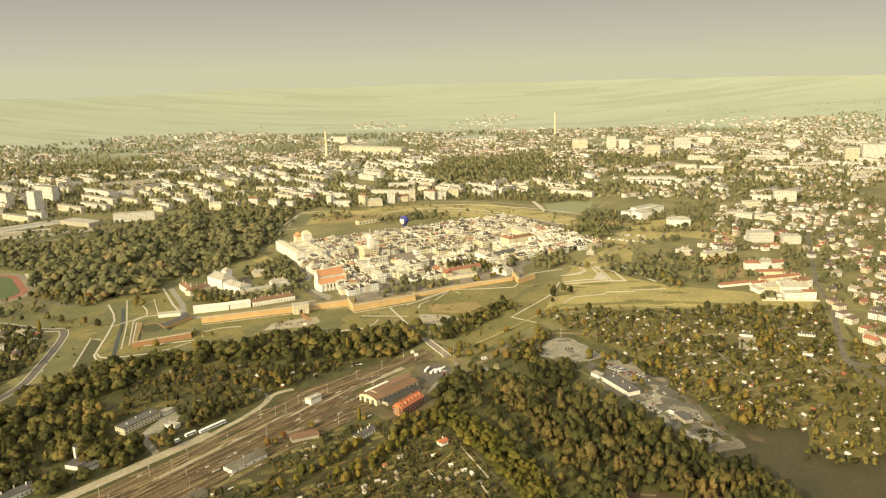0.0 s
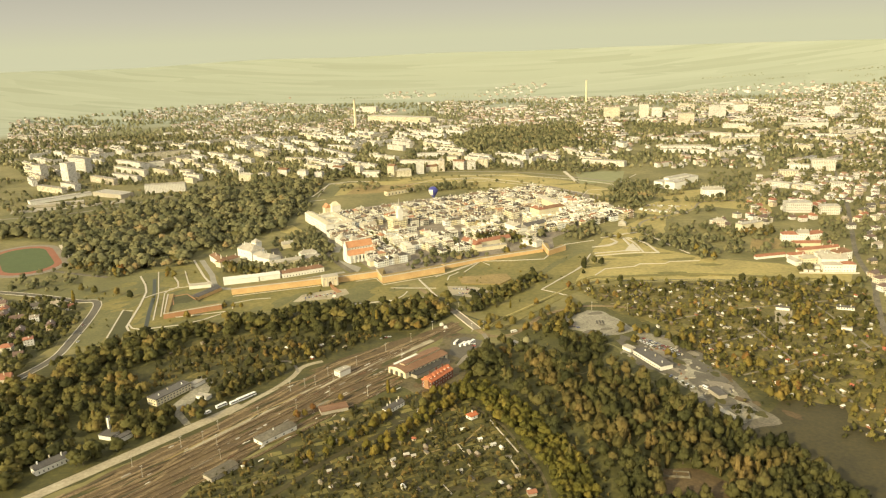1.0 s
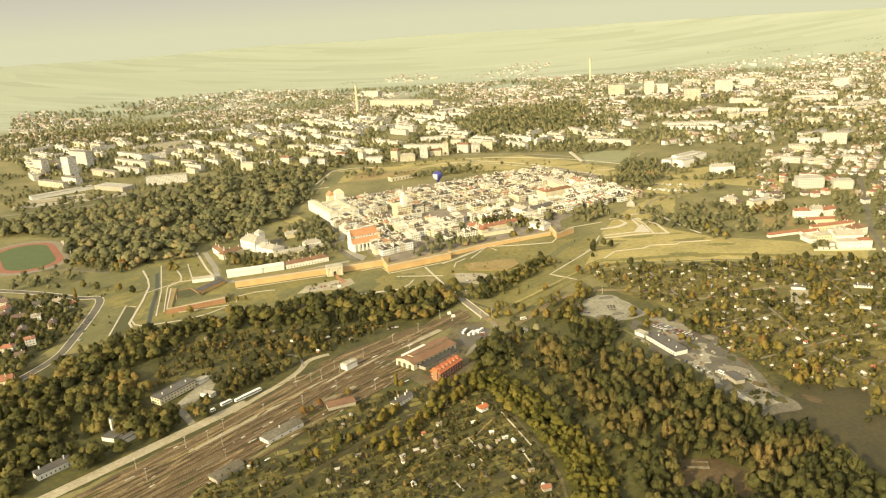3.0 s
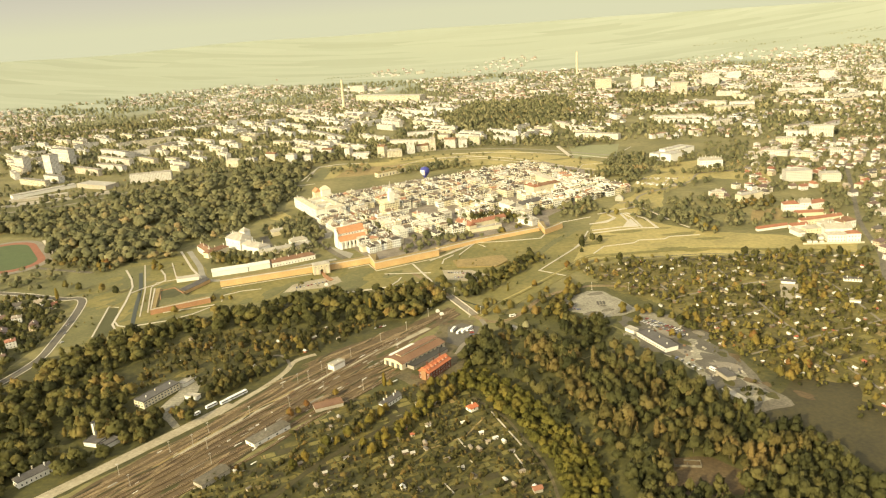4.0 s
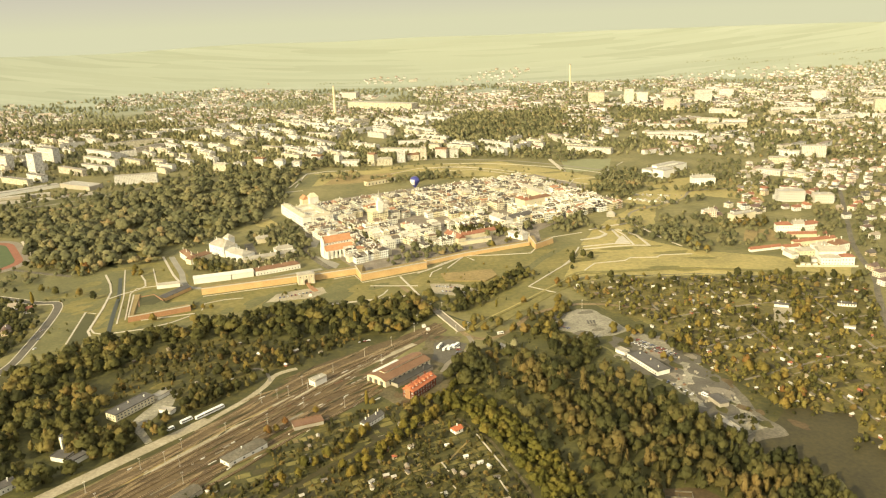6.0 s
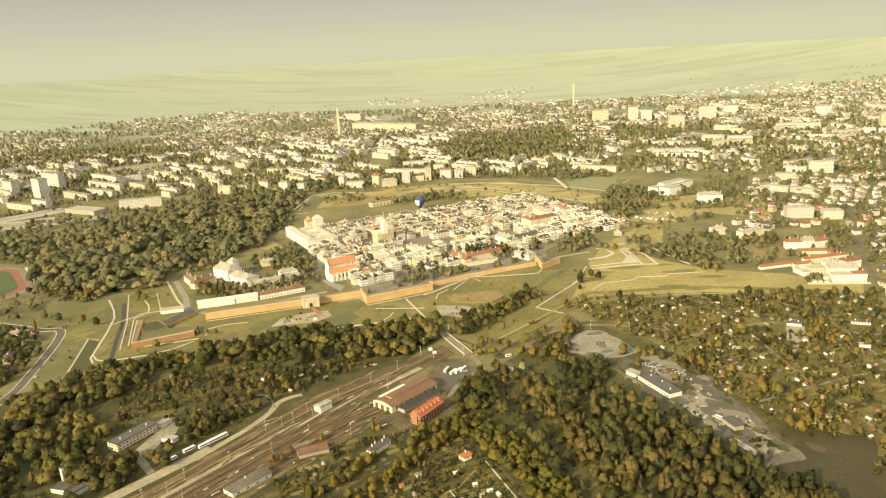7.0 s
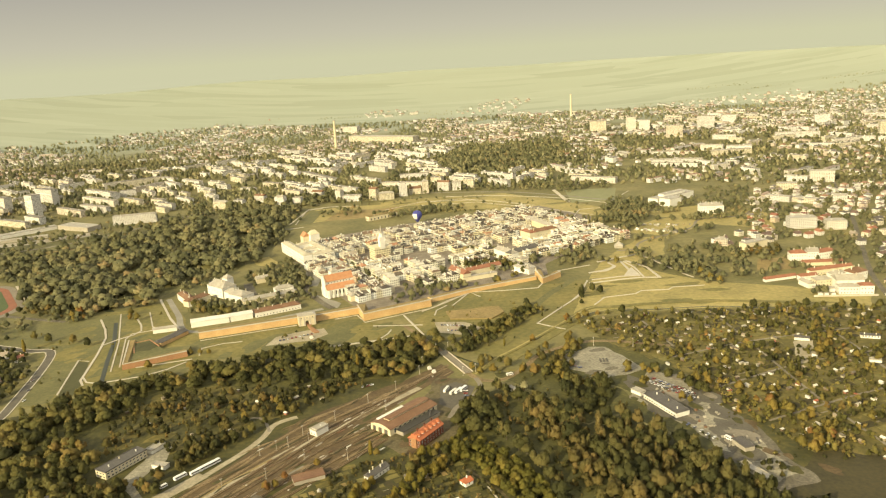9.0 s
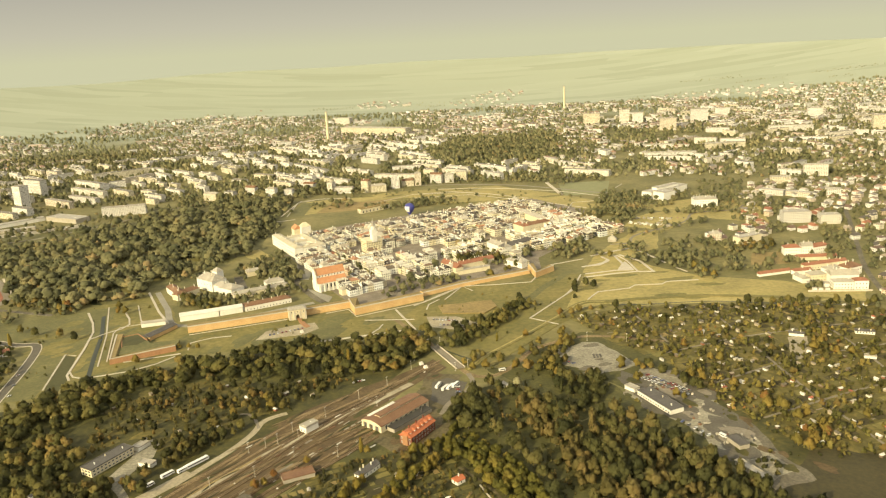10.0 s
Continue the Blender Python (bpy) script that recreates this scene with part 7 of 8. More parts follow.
s = off_roads(spread(LANE, 8, 51, 0.48, 0.8) + spread(DIRT, 7, 52, 0.48, 0.8) + spread(SCORCHED, 9, 53, 0.48, 0.85), 2)
wood("field_bushes", s, heights(len(s), 1.5, 4.5, 51), BUSH_FORMS, 51, "scattered low bushes on rough ground", category="bushes")
s = off_roads(spread(SCRUB, 7.0, 4, 0.48, 0.42), 3)
wood("scrub_bushes", s, heights(len(s), 2, 9, 4), BUSH_FORMS, 4, "scrub bushes on rough ground", RUSTLEAF, "bushes")
THICKETS = ([(-268, 682), (-266, 696), (-257, 723), (-221, 742), (-220, 710), (-245, 683), (-257, 670)], [(-349, 662), (-316, 667), (-296, 655), (-277, 633), (-280, 613), (-302, 597), (-328, 614)], [(-285, 672), (-268, 678), (-262, 659), (-273, 653)])
s = off_roads(spread(SCRUB, 17, 44, 0.48, 0.35), 1)
for k, q in enumerate(THICKETS):
    s += spread(q, 8, 45 + k, 0.48, 0.1)
wood("thicket_trees", s, heights(len(s), 6, 12, 44), NEAR_FORMS[:9], 44, "loose olive and golden trees on rough ground", RUSTLEAF)
s = off_roads(spread(ALLOT, 7.2, 5, 0.48, 0.46), 2)
wood("garden_trees", s, heights(len(s), 2.2, 8, 5), BUSH_FORMS, 5, "small fruit trees and hedges of garden plots", GARDENLEAF)
s = [(379, 962), (385, 936), (387, 901), (397, 889), (378, 914), (454, 957), (426, 871), (450, 890), (418, 959), (392, 950), (404, 930), (470, 870), (500, 900), (520, 905), (480, 820), (500, 850), (540, 900), (530, 870), (560, 930)] + spread(ALLOT, 24, 55, 0.48, 0.4)
s = off_roads(s, 2)
wood("orchard_trees", s, heights(len(s), 6, 11, 55), MID_FORMS, 55, "larger olive and rusty trees between garden plots", RUSTLEAF)
s = off_roads(spread(PLOTS, 5.2, 6, 0.48, 0.24), 1)
wood("garden_bushes", s, heights(len(s), 1.2, 5.5, 6), BUSH_FORMS, 6, "fruit trees and bushes between garden huts", RUSTLEAF, "bushes")
PARK_SOUTH = [(-749, 1319), (-742, 1388), (-615, 1330), (-518, 1192), (-494, 1088), (-555, 1108), (-600, 1150), (-641, 1132)]
GLADES = [(-600, 1262, 10), (-570, 1210, 10), (-540, 1172, 10), (-515, 1130, 9), (-470, 1420, 34), (-560, 1330, 22), (-430, 1560, 26), (-640, 1480, 30), (-452, 1330, 24), (-700, 1400, 20), (-541, 1388, 16), (-520, 1620, 22)]
PALACE_TREES = [(-404, 1135), (-353, 1153), (-293, 1145), (-289, 1100), (-347, 1083), (-387, 1096)]
CHAPEL_TREES = [(-365, 1255), (-344, 1317), (-308, 1363), (-267, 1303), (-250, 1215), (-290, 1200), (-330, 1215)]
s = [p for p in off_roads(spread(ragged(PARK, 30, 22), 15, 7, 0.48, 0.1), 2) if dense(*p, 0.02, -0.3) and not any(math.hypot(p[0] - a, p[1] - c) < q for a, c, q in GLADES)]
s += off_roads([p for p in spread(PARK_SOUTH, 14, 72, 0.48, 0.3) if dense(*p, 0.03, -0.1)], 2) + off_roads([p for p in spread([(-980, 1560), (-720, 1620), (-540, 1880), (-330, 1950), (-350, 1840), (-529, 1776), (-760, 1520)], 15, 71, 0.48, 0.4) if dense(*p, 0.012, -0.1)], 2)
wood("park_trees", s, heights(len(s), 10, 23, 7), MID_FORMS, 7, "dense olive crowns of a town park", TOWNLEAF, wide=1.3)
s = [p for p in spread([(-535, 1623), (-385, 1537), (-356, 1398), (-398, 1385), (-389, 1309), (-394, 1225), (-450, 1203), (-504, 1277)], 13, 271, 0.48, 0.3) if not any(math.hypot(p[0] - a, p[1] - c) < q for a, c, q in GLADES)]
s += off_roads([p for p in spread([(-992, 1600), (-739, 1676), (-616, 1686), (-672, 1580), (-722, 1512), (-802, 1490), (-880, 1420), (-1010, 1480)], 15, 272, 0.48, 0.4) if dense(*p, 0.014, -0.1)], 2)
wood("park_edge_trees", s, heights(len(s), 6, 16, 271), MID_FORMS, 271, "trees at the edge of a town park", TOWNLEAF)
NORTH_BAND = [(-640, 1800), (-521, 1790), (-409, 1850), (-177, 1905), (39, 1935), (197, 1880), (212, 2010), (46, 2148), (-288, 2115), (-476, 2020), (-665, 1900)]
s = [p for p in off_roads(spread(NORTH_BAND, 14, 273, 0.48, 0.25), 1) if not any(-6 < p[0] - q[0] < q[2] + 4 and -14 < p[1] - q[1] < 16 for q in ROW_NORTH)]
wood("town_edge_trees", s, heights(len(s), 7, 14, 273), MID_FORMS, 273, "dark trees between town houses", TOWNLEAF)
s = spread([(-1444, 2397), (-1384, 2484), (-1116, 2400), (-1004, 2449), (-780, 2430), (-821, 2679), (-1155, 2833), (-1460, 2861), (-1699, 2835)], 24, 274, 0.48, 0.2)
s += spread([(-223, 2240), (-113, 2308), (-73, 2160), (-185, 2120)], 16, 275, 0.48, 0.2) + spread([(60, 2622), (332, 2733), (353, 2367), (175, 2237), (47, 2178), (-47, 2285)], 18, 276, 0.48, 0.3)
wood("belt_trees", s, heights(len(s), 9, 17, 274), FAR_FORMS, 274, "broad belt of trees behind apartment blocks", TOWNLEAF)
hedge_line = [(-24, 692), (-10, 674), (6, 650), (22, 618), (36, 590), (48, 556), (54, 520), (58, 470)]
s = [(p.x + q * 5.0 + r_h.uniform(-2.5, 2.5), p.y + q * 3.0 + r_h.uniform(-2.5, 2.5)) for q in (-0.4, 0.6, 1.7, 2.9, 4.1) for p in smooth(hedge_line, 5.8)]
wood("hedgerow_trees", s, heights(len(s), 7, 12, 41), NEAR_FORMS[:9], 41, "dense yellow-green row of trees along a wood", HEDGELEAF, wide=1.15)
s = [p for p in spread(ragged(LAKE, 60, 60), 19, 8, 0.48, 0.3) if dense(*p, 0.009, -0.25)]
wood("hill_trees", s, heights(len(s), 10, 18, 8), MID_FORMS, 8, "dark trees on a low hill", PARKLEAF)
TOWN_TREES = [((60, 28), (100, 22), (170, 26), (170, 68), (110, 70), (60, 52)), ((165, 26), (240, 26), (300, 60), (250, 82), (170, 68)), ((95, 68), (130, 68), (140, 95), (105, 100)), ((210, 130), (260, 130), (270, 165), (215, 165)), ((300, 60), (360, 90), (380, 130), (320, 110)), ((-60, 200), (0, 190), (10, 300), (-60, 330)), ((420, 70), (500, 130), (560, 200), (520, 220), (430, 130)), ((-90, 110), (-20, 120), (-10, 190), (-80, 190))]
s = []
for k, q in enumerate(TOWN_TREES):
    s += spread([town(*p) for p in q], 10, 90 + k, 0.48, 0.42)
s += spread([(-352, 1470), (-397, 1480), (-435, 1597), (-417, 1646), (-385, 1637), (-350, 1560)], 12, 171, 0.48, 0.2) + spread([(-235, 1773), (-300, 1800), (-340, 1741), (-300, 1720), (-232, 1700)], 13, 172, 0.48, 0.45)
for k, q in enumerate(([(240, 1560), (300, 1740), (480, 1760), (560, 1640), (520, 1560), (440, 1600), (360, 1560)], [(200, 1450), (240, 1420), (300, 1400), (420, 1470), (440, 1440), (330, 1360), (250, 1340)], [(187, 1508), (228, 1512), (233, 1402), (200, 1334), (170, 1354)], [(285, 1708), (362, 1730), (305, 1461), (270, 1475)], [(-473, 1916), (-392, 1927), (-269, 1838), (-168, 1906), (-177, 1960), (-362, 1990), (-513, 1960)], [(190, 1907), (227, 1832), (290, 1903), (322, 1860), (342, 1930), (223, 1960)], [(-18, 1350), (24, 1387), (62, 1312), (52, 1262), (41, 1289), (-11, 1322)], [(147, 1356), (177, 1381), (188, 1309), (164, 1236), (127, 1240)], [(-208, 1320), (-180, 1317), (-136, 1214), (-150, 1171), (-188, 1231)], [(-67, 1217), (-40, 1249), (-30, 1201), (-59, 1151)], [(-229, 1715), (-135, 1656), (-55, 1706), (14, 1716), (-56, 1775), (-151, 1723)], [(282, 1615), (320, 1690), (349, 1633), (339, 1537), (326, 1501)], [(330, 1520), (407, 1526), (495, 1545), (476, 1502), (421, 1498)], [(307, 1326), (340, 1304), (345, 1182), (335, 1096), (315, 1110), (300, 1235)])):
    s += spread(q, 10 if k > 1 else 17, 190 + k, 0.48, 0.42)
s = [p for p in s if math.hypot(p[0] - 2, p[1] - 1188) > 26 and math.hypot(p[0] - 34, p[1] - 1202) > 24 and math.hypot(p[0] - 66, p[1] - 1206) > 18]
wood("town_trees", s, heights(len(s), 7, 14, 9), MID_FORMS, 9, "dark leafy trees beside old town walls", TOWNLEAF)
EAST_TREES = [(290, 1170), (330, 1140), (420, 1120), (395, 1180), (460, 1240), (420, 1270), (380, 1310), (300, 1290), (270, 1310), (200, 1270), (190, 1330), (260, 1400), (330, 1560), (300, 1600), (200, 1480), (170, 1280), (210, 1235)]
s = [p for p in off_roads(spread(EAST_TREES, 11, 10, 0.48, 0.25), 2) if dense(*p, 0.025, -0.08)]
s += spread([(-639, 1141), (-632, 1191), (-549, 1189), (-495, 1119), (-521, 1109), (-541, 1079), (-572, 1075)], 13, 310, 0.48, 0.45)
s += spread([(-706, 1082), (-692, 1132), (-619, 1121), (-587, 1064), (-624, 1011), (-667, 1017)], 14, 330, 0.48, 0.5)
wood("moat_trees", s, heights(len(s), 7, 14, 10), MID_FORMS, 10, "loose groups of olive trees beside the moat", TOWNLEAF)
s = [p for p in spread([(430, 880), (620, 900), (1000, 1500), (1000, 1950), (520, 1800), (470, 1500), (480, 1250), (560, 1150)], 14, 11, 0.45, 0.22) if dense(*p, 0.012, -0.2)]
wood("street_trees", off_roads(s, 2), heights(len(s), 6, 12, 11), MID_FORMS, 11, "trees between suburb houses", TOWNLEAF)
s = [p for p in spread([(-820, 1010), (-560, 985), (-530, 940), (-497, 830), (-510, 670), (-700, 720)], 14, 12, 0.45, 0.3)]
wood("house_trees", off_roads(s, 2), heights(len(s), 4, 10, 12), MID_FORMS, 12, "garden trees between red-roofed houses", TOWNLEAF)
s = off_roads(spread([(-63, 924), (-32, 900), (3, 910), (61, 1001), (97, 1030), (76, 1051), (34, 1021), (-11, 977)], 10.5, 320, 0.48, 0.35), 1)
wood("stream_trees", s, heights(len(s), 7, 15, 320), NEAR_FORMS[:10], 320, "dark trees in a broad row along a stream", wide=1.15)
s = spread([(-14, 1262), (16, 1284), (44, 1268), (62, 1248), (36, 1246), (6, 1240)], 9, 321, 0.48, 0.2)
wood("school_trees", s, heights(len(s), 9, 14, 321), MID_FORMS, 321, "rust-brown trees behind a school", RUSTLEAF)
s = off_roads(spread([(-631, 917), (-569, 918), (-505, 838), (-500, 780), (-480, 719), (-500, 690), (-600, 700), (-640, 800)], 11, 323, 0.48, 0.25), 1)
wood("house_trees", s, heights(len(s), 5, 12, 323), MID_FORMS, 323, "dark garden trees crowding red-roofed houses", WOODLEAF, wide=1.15)
s = off_roads(spread([(53, 899), (74, 907), (88, 887), (96, 829), (78, 818), (62, 847)], 8.5, 340, 0.48, 0.3), 1)
wood("yard_trees", s, heights(len(s), 6, 12, 340), NEAR_FORMS[:9], 340, "golden and rusty trees beside a gravel yard", RUSTLEAF)
s = spread([(81, 814), (106, 820), (130, 812), (132, 790), (122, 765), (98, 740), (81, 750)], 9, 341, 0.48, 0.2) + spread([(34, 800), (57, 780), (81, 764), (98, 742), (86, 724), (60, 764)], 11, 342, 0.48, 0.5)
wood("yard_trees", off_roads(s, 1), heights(len(s), 8, 15, 341), NEAR_FORMS[:10], 341, "dark olive trees between a wood and a depot", WOODLEAF)
s = spread([(218, 654), (239, 643), (227, 622), (215, 632)], 8, 324, 0.48, 0.2) + spread([(274, 683), (303, 681), (284, 645), (266, 650)], 8, 325, 0.48, 0.3)
wood("depot_trees", s, heights(len(s), 4, 8, 324), MID_FORMS, 324, "rusty low trees beside a depot", RUSTLEAF)
s = off_roads(spread([(-640, 1000), (-585, 1003), (-535, 975), (-506, 905), (-492, 830), (-520, 790), (-640, 840)], 10, 322, 0.48, 0.25), 1)
wood("house_trees", s, heights(len(s), 5, 12, 322), MID_FORMS, 322, "dense dark garden trees round red-roofed houses", WOODLEAF)
s = [p for p in spread(FAN_A, 20, 13, 0.45, 0.2) if dense(*p, 0.006, -0.3)]
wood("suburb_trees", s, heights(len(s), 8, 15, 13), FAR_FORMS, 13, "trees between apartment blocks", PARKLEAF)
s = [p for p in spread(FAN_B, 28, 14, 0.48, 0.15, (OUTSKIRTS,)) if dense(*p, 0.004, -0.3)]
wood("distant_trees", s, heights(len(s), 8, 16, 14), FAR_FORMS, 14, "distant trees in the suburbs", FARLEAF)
s = [p for p in spread(FAN_C, 40, 15, 0.45, 0.3, (OUTSKIRTS,)) if dense(p[0], p[1] * 2, 0.0022, 0.26)]
for k in range(34):
    hx, hy = r_h.uniform(-2300, 2200), r_h.uniform(3500, 4500)
    if math.hypot(hx, hy) < 4550 and not inside(hx, hy, OUTSKIRTS):
        s += [(hx + q * 9 + r_h.uniform(-6, 6), hy - q * 1.1 * (k % 3 - 1) + r_h.uniform(-16, 16)) for q in range(r_h.randrange(14, 44)) if r_h.random() < 0.75]
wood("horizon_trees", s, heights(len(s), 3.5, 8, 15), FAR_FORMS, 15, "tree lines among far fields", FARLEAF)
s = [(-548 + 11 * q + r_h.uniform(-9, 9), 1868 - 15 * q + r_h.uniform(-12, 12)) for q in range(11) for _ in range(4)] + [(213, 1516), (220, 1514), (226, 1513), (236, 1520)]
wood("poplar_trees", s, heights(len(s), 14, 22, 43), NEAR_FORMS[9:], 43, "tall dark poplars at the edge of a park", TOWNLEAF)
# Low dark bushes added where the earthwork casts a straight line of shadow.
s = [(p.x + r_h.uniform(-3, 3), p.y + r_h.uniform(-3, 3)) for p in smooth([(-92, 1711), (5, 1701), (98, 1643), (172, 1581), (211, 1538)], 6)]
wood("hedge_bushes", s, heights(len(s), 2.5, 5, 44), BUSH_FORMS, 44, "dark bushes added for the shadow line of a bank behind the old town", category="bushes")
s = [p for p in spread(MEADOW_N, 26, 16, 0.45, 0.5) if dense(*p, 0.01, 0.0)]
wood("meadow_trees", s, heights(len(s), 5, 10, 16), MID_FORMS, 16, "scattered trees on a meadow", TOWNLEAF)
s = spread([(-215, 1670), (-137, 1735), (-83, 1706), (65, 1664), (183, 1640), (210, 1570), (190, 1555), (120, 1640), (-60, 1690), (-150, 1700)], 13, 17, 0.45, 0.2)
wood("rampart_trees", s, heights(len(s), 5, 11, 17), MID_FORMS, 17, "row of dark trees behind the old town", TOWNLEAF)
s = spread([(210, 1409), (240, 1480), (262, 1520), (330, 1560), (380, 1640), (470, 1640), (440, 1700), (340, 1700), (250, 1560), (200, 1480)], 13, 18, 0.45, 0.2)
wood("roadside_trees", s, heights(len(s), 7, 14, 18), MID_FORMS, 18, "dark trees round a white court building", TOWNLEAF)
s = [p for p in off_roads(spread([(313, 1300), (360, 1400), (459, 1270), (480, 1230), (400, 1150), (323, 1160)], 13, 19, 0.48, 0.5), 2) if dense(*p, 0.03, 0.1)]
r_p = off_roads(spread(PALACE_TREES, 9, 73, 0.48, 0.25) + spread(CHAPEL_TREES, 11, 74, 0.48, 0.25), 3)
wood("palace_trees", r_p, heights(len(r_p), 6, 13, 73), MID_FORMS, 73, "golden-green trees in a palace garden", TOWNLEAF)
s += spread([(410, 1135), (460, 1160), (530, 1158), (530, 1168), (460, 1172), (415, 1165)], 10, 75, 0.48, 0.45) + spread([(424, 1050), (458, 1046), (458, 1052), (428, 1066)], 8, 76, 0.48, 0.4) + spread([(440, 1185), (540, 1190), (545, 1230), (520, 1240), (440, 1200)], 13, 77, 0.48, 0.5)
wood("grove_trees", s, heights(len(s), 7, 14, 19), MID_FORMS, 19, "dense grove beside a meadow", TOWNLEAF)
s = [p for p in spread(MEADOW_S, 15, 20, 0.48, 0.5) if dense(*p, 0.02, 0.1)] + [p for p in spread(MEADOW_W, 16, 21, 0.48, 0.5) if dense(*p, 0.02, 0.15)]
wood("meadow_bushes", off_roads(s, 1), heights(len(s), 1.5, 5, 20), BUSH_FORMS, 20, "low bushes on the meadow", category="bushes")
s = [p for p in spread([(-1300, 1800), (-1000, 1560), (-700, 1640), (-640, 1760), (-560, 1900), (-900, 2100), (-1300, 2150)], 17, 23, 0.48, 0.3) if dense(*p, 0.01, -0.15) and not any(near_line(p[0], p[1], [q[:2], q[2:4]], 24) for q in SLABS)]
wood("estate_trees", off_roads(s, 2), heights(len(s), 6, 13, 23), MID_FORMS, 23, "trees between apartment blocks and a market", TOWNLEAF)
s = [p for p in spread([(395, 1235), (470, 1240), (480, 1290), (430, 1280)], 9, 24, 0.45, 0.1)] + spread([(-655, 1130), (-560, 1100), (-540, 1150), (-640, 1240), (-700, 1310)], 11, 25, 0.48, 0.2)
wood("orchard_trees", s, heights(len(s), 5, 11, 24), MID_FORMS, 24, "brownish orchard trees beside a sports court", RUSTLEAF)


# ---- railway ----
TRACKS = [
    [(-385, 430), (-292, 539), (-248, 603), (-206, 664), (-146, 751), (-75, 825), (-32, 877)],
    [(-374, 430), (-284, 538), (-240, 598), (-197, 658), (-136, 749), (-76, 818), (-36, 868)],
    [(-360, 430), (-270, 537), (-226, 594), (-184, 651), (-125, 744), (-84, 800)],
    [(-348, 430), (-258, 538), (-213, 594), (-173, 651), (-139, 703), (-100, 741)],
    [(-337, 430), (-248, 537), (-203, 590), (-166, 645), (-131, 692), (-95, 735)],
    [(-326, 430), (-238, 537), (-195, 587), (-159, 640), (-124, 684), (-88, 726)],
    [(-366, 430), (-277, 537), (-233, 596), (-191, 654), (-131, 746), (-80, 809)],
    [(-318, 430), (-229, 534), (-186, 582), (-151, 634), (-116, 676), (-84, 716)],
    [(-400, 430), (-304, 539), (-262, 599), (-213, 674), (-162, 752), (-118, 802)],
]


def rail_track(line):
    th = thing("rail_track", "rusty railway track on brown ballast with timber sleepers", "railway track", pose(0, 0, 0), "tracks of the yard")
    part("ballast", ribbon(line, 3.4, 0.42, 0.5), PALEBALLAST if TRACKS.index(line) in (0, 8) else BALLAST, th)
    for s in (-0.72, 0.72):
        part("rail", ribbon(line, 0.16, 0.72, 0.18, True, s), RAILSTEEL, th)
    g, p = Geo(), smooth(line, 3.0)
    for a, b in zip(p, p[1:]):
        d = (b - a).normalized()
        m = Matrix.Translation(a) @ pose(0, 0, 0, 0, 0, math.degrees(math.atan2(d.y, d.x)))
        g.add(Geo().box(-0.15, -1.3, 0.38, 0.15, 1.3, 0.53, skip="b"), m)
    tagged(part("sleeper_bed", g, WOODEN, th), kind="stuff")


for line in TRACKS:
    rail_track(line)
for k, (line, w, mat) in enumerate((([(-255, 582), (-211, 646), (-188, 676), (-168, 702), (-110, 766), (-60, 822)], 7.0, SAND), ([(-240, 556), (-190, 626), (-150, 676)], 2.5, GRAVEL), ([(-272, 560), (-230, 624), (-180, 690)], 2.2, DRY))):
    structure("path", ribbon(line, w, 0.3 + 0.01 * k), mat, "pale trodden strip between tracks")


def mast(x, y, h=10.0, first=[]):
    m = pose(x, y, 0, 0, 0, 48)
    if first:
        return copy_thing(first[0], m)
    th = thing("light_mast", "tall pale yard lighting mast", "lamp post", m, "yard masts")
    part("pole", Geo().cylinder(0, 0, -0.2, h, 0.26, 0.16, 6), STONE, th)
    part("base", Geo().box(-0.6, -0.6, -0.2, 0.6, 0.6, 0.5), GREYWALL, th)
    arm = part("arm", Geo().box(-0.8, -0.1, h - 0.2, 0.8, 0.1, h), METAL, th)
    for s in (-0.7, 0.7):
        part("lamp", Geo().box(s - 0.25, -0.25, h - 0.5, s + 0.25, 0.25, h - 0.2), WHITE, arm)
    first.append(th)
    return th


for x, y in ((-179, 704), (-170, 710), (-161, 730), (-153, 716), (-136, 757), (-109, 791), (-84, 819), (-62, 856), (-151, 686), (-114, 684), (-192, 697), (-209, 644), (-261, 591), (-245, 600), (-238, 619), (-231, 594), (-177, 658), (-290, 560), (-275, 545), (-220, 570), (-60, 880), (-90, 775), (-46, 916), (-33, 920), (-16, 848), (-3, 854), (130, 914), (172, 906)):
    mast(x, y)


def wheel_part(parent, x, y, r):
    w = part("wheel", Geo(), RUBBER, parent)
    g = Geo().cylinder(0, 0, -0.12, 0.12, r, r, 10)
    w.data = mesh_of("wheel", g, RUBBER)
    w.matrix_basis = pose(x, y, r, 90, 0, 0)
    return w


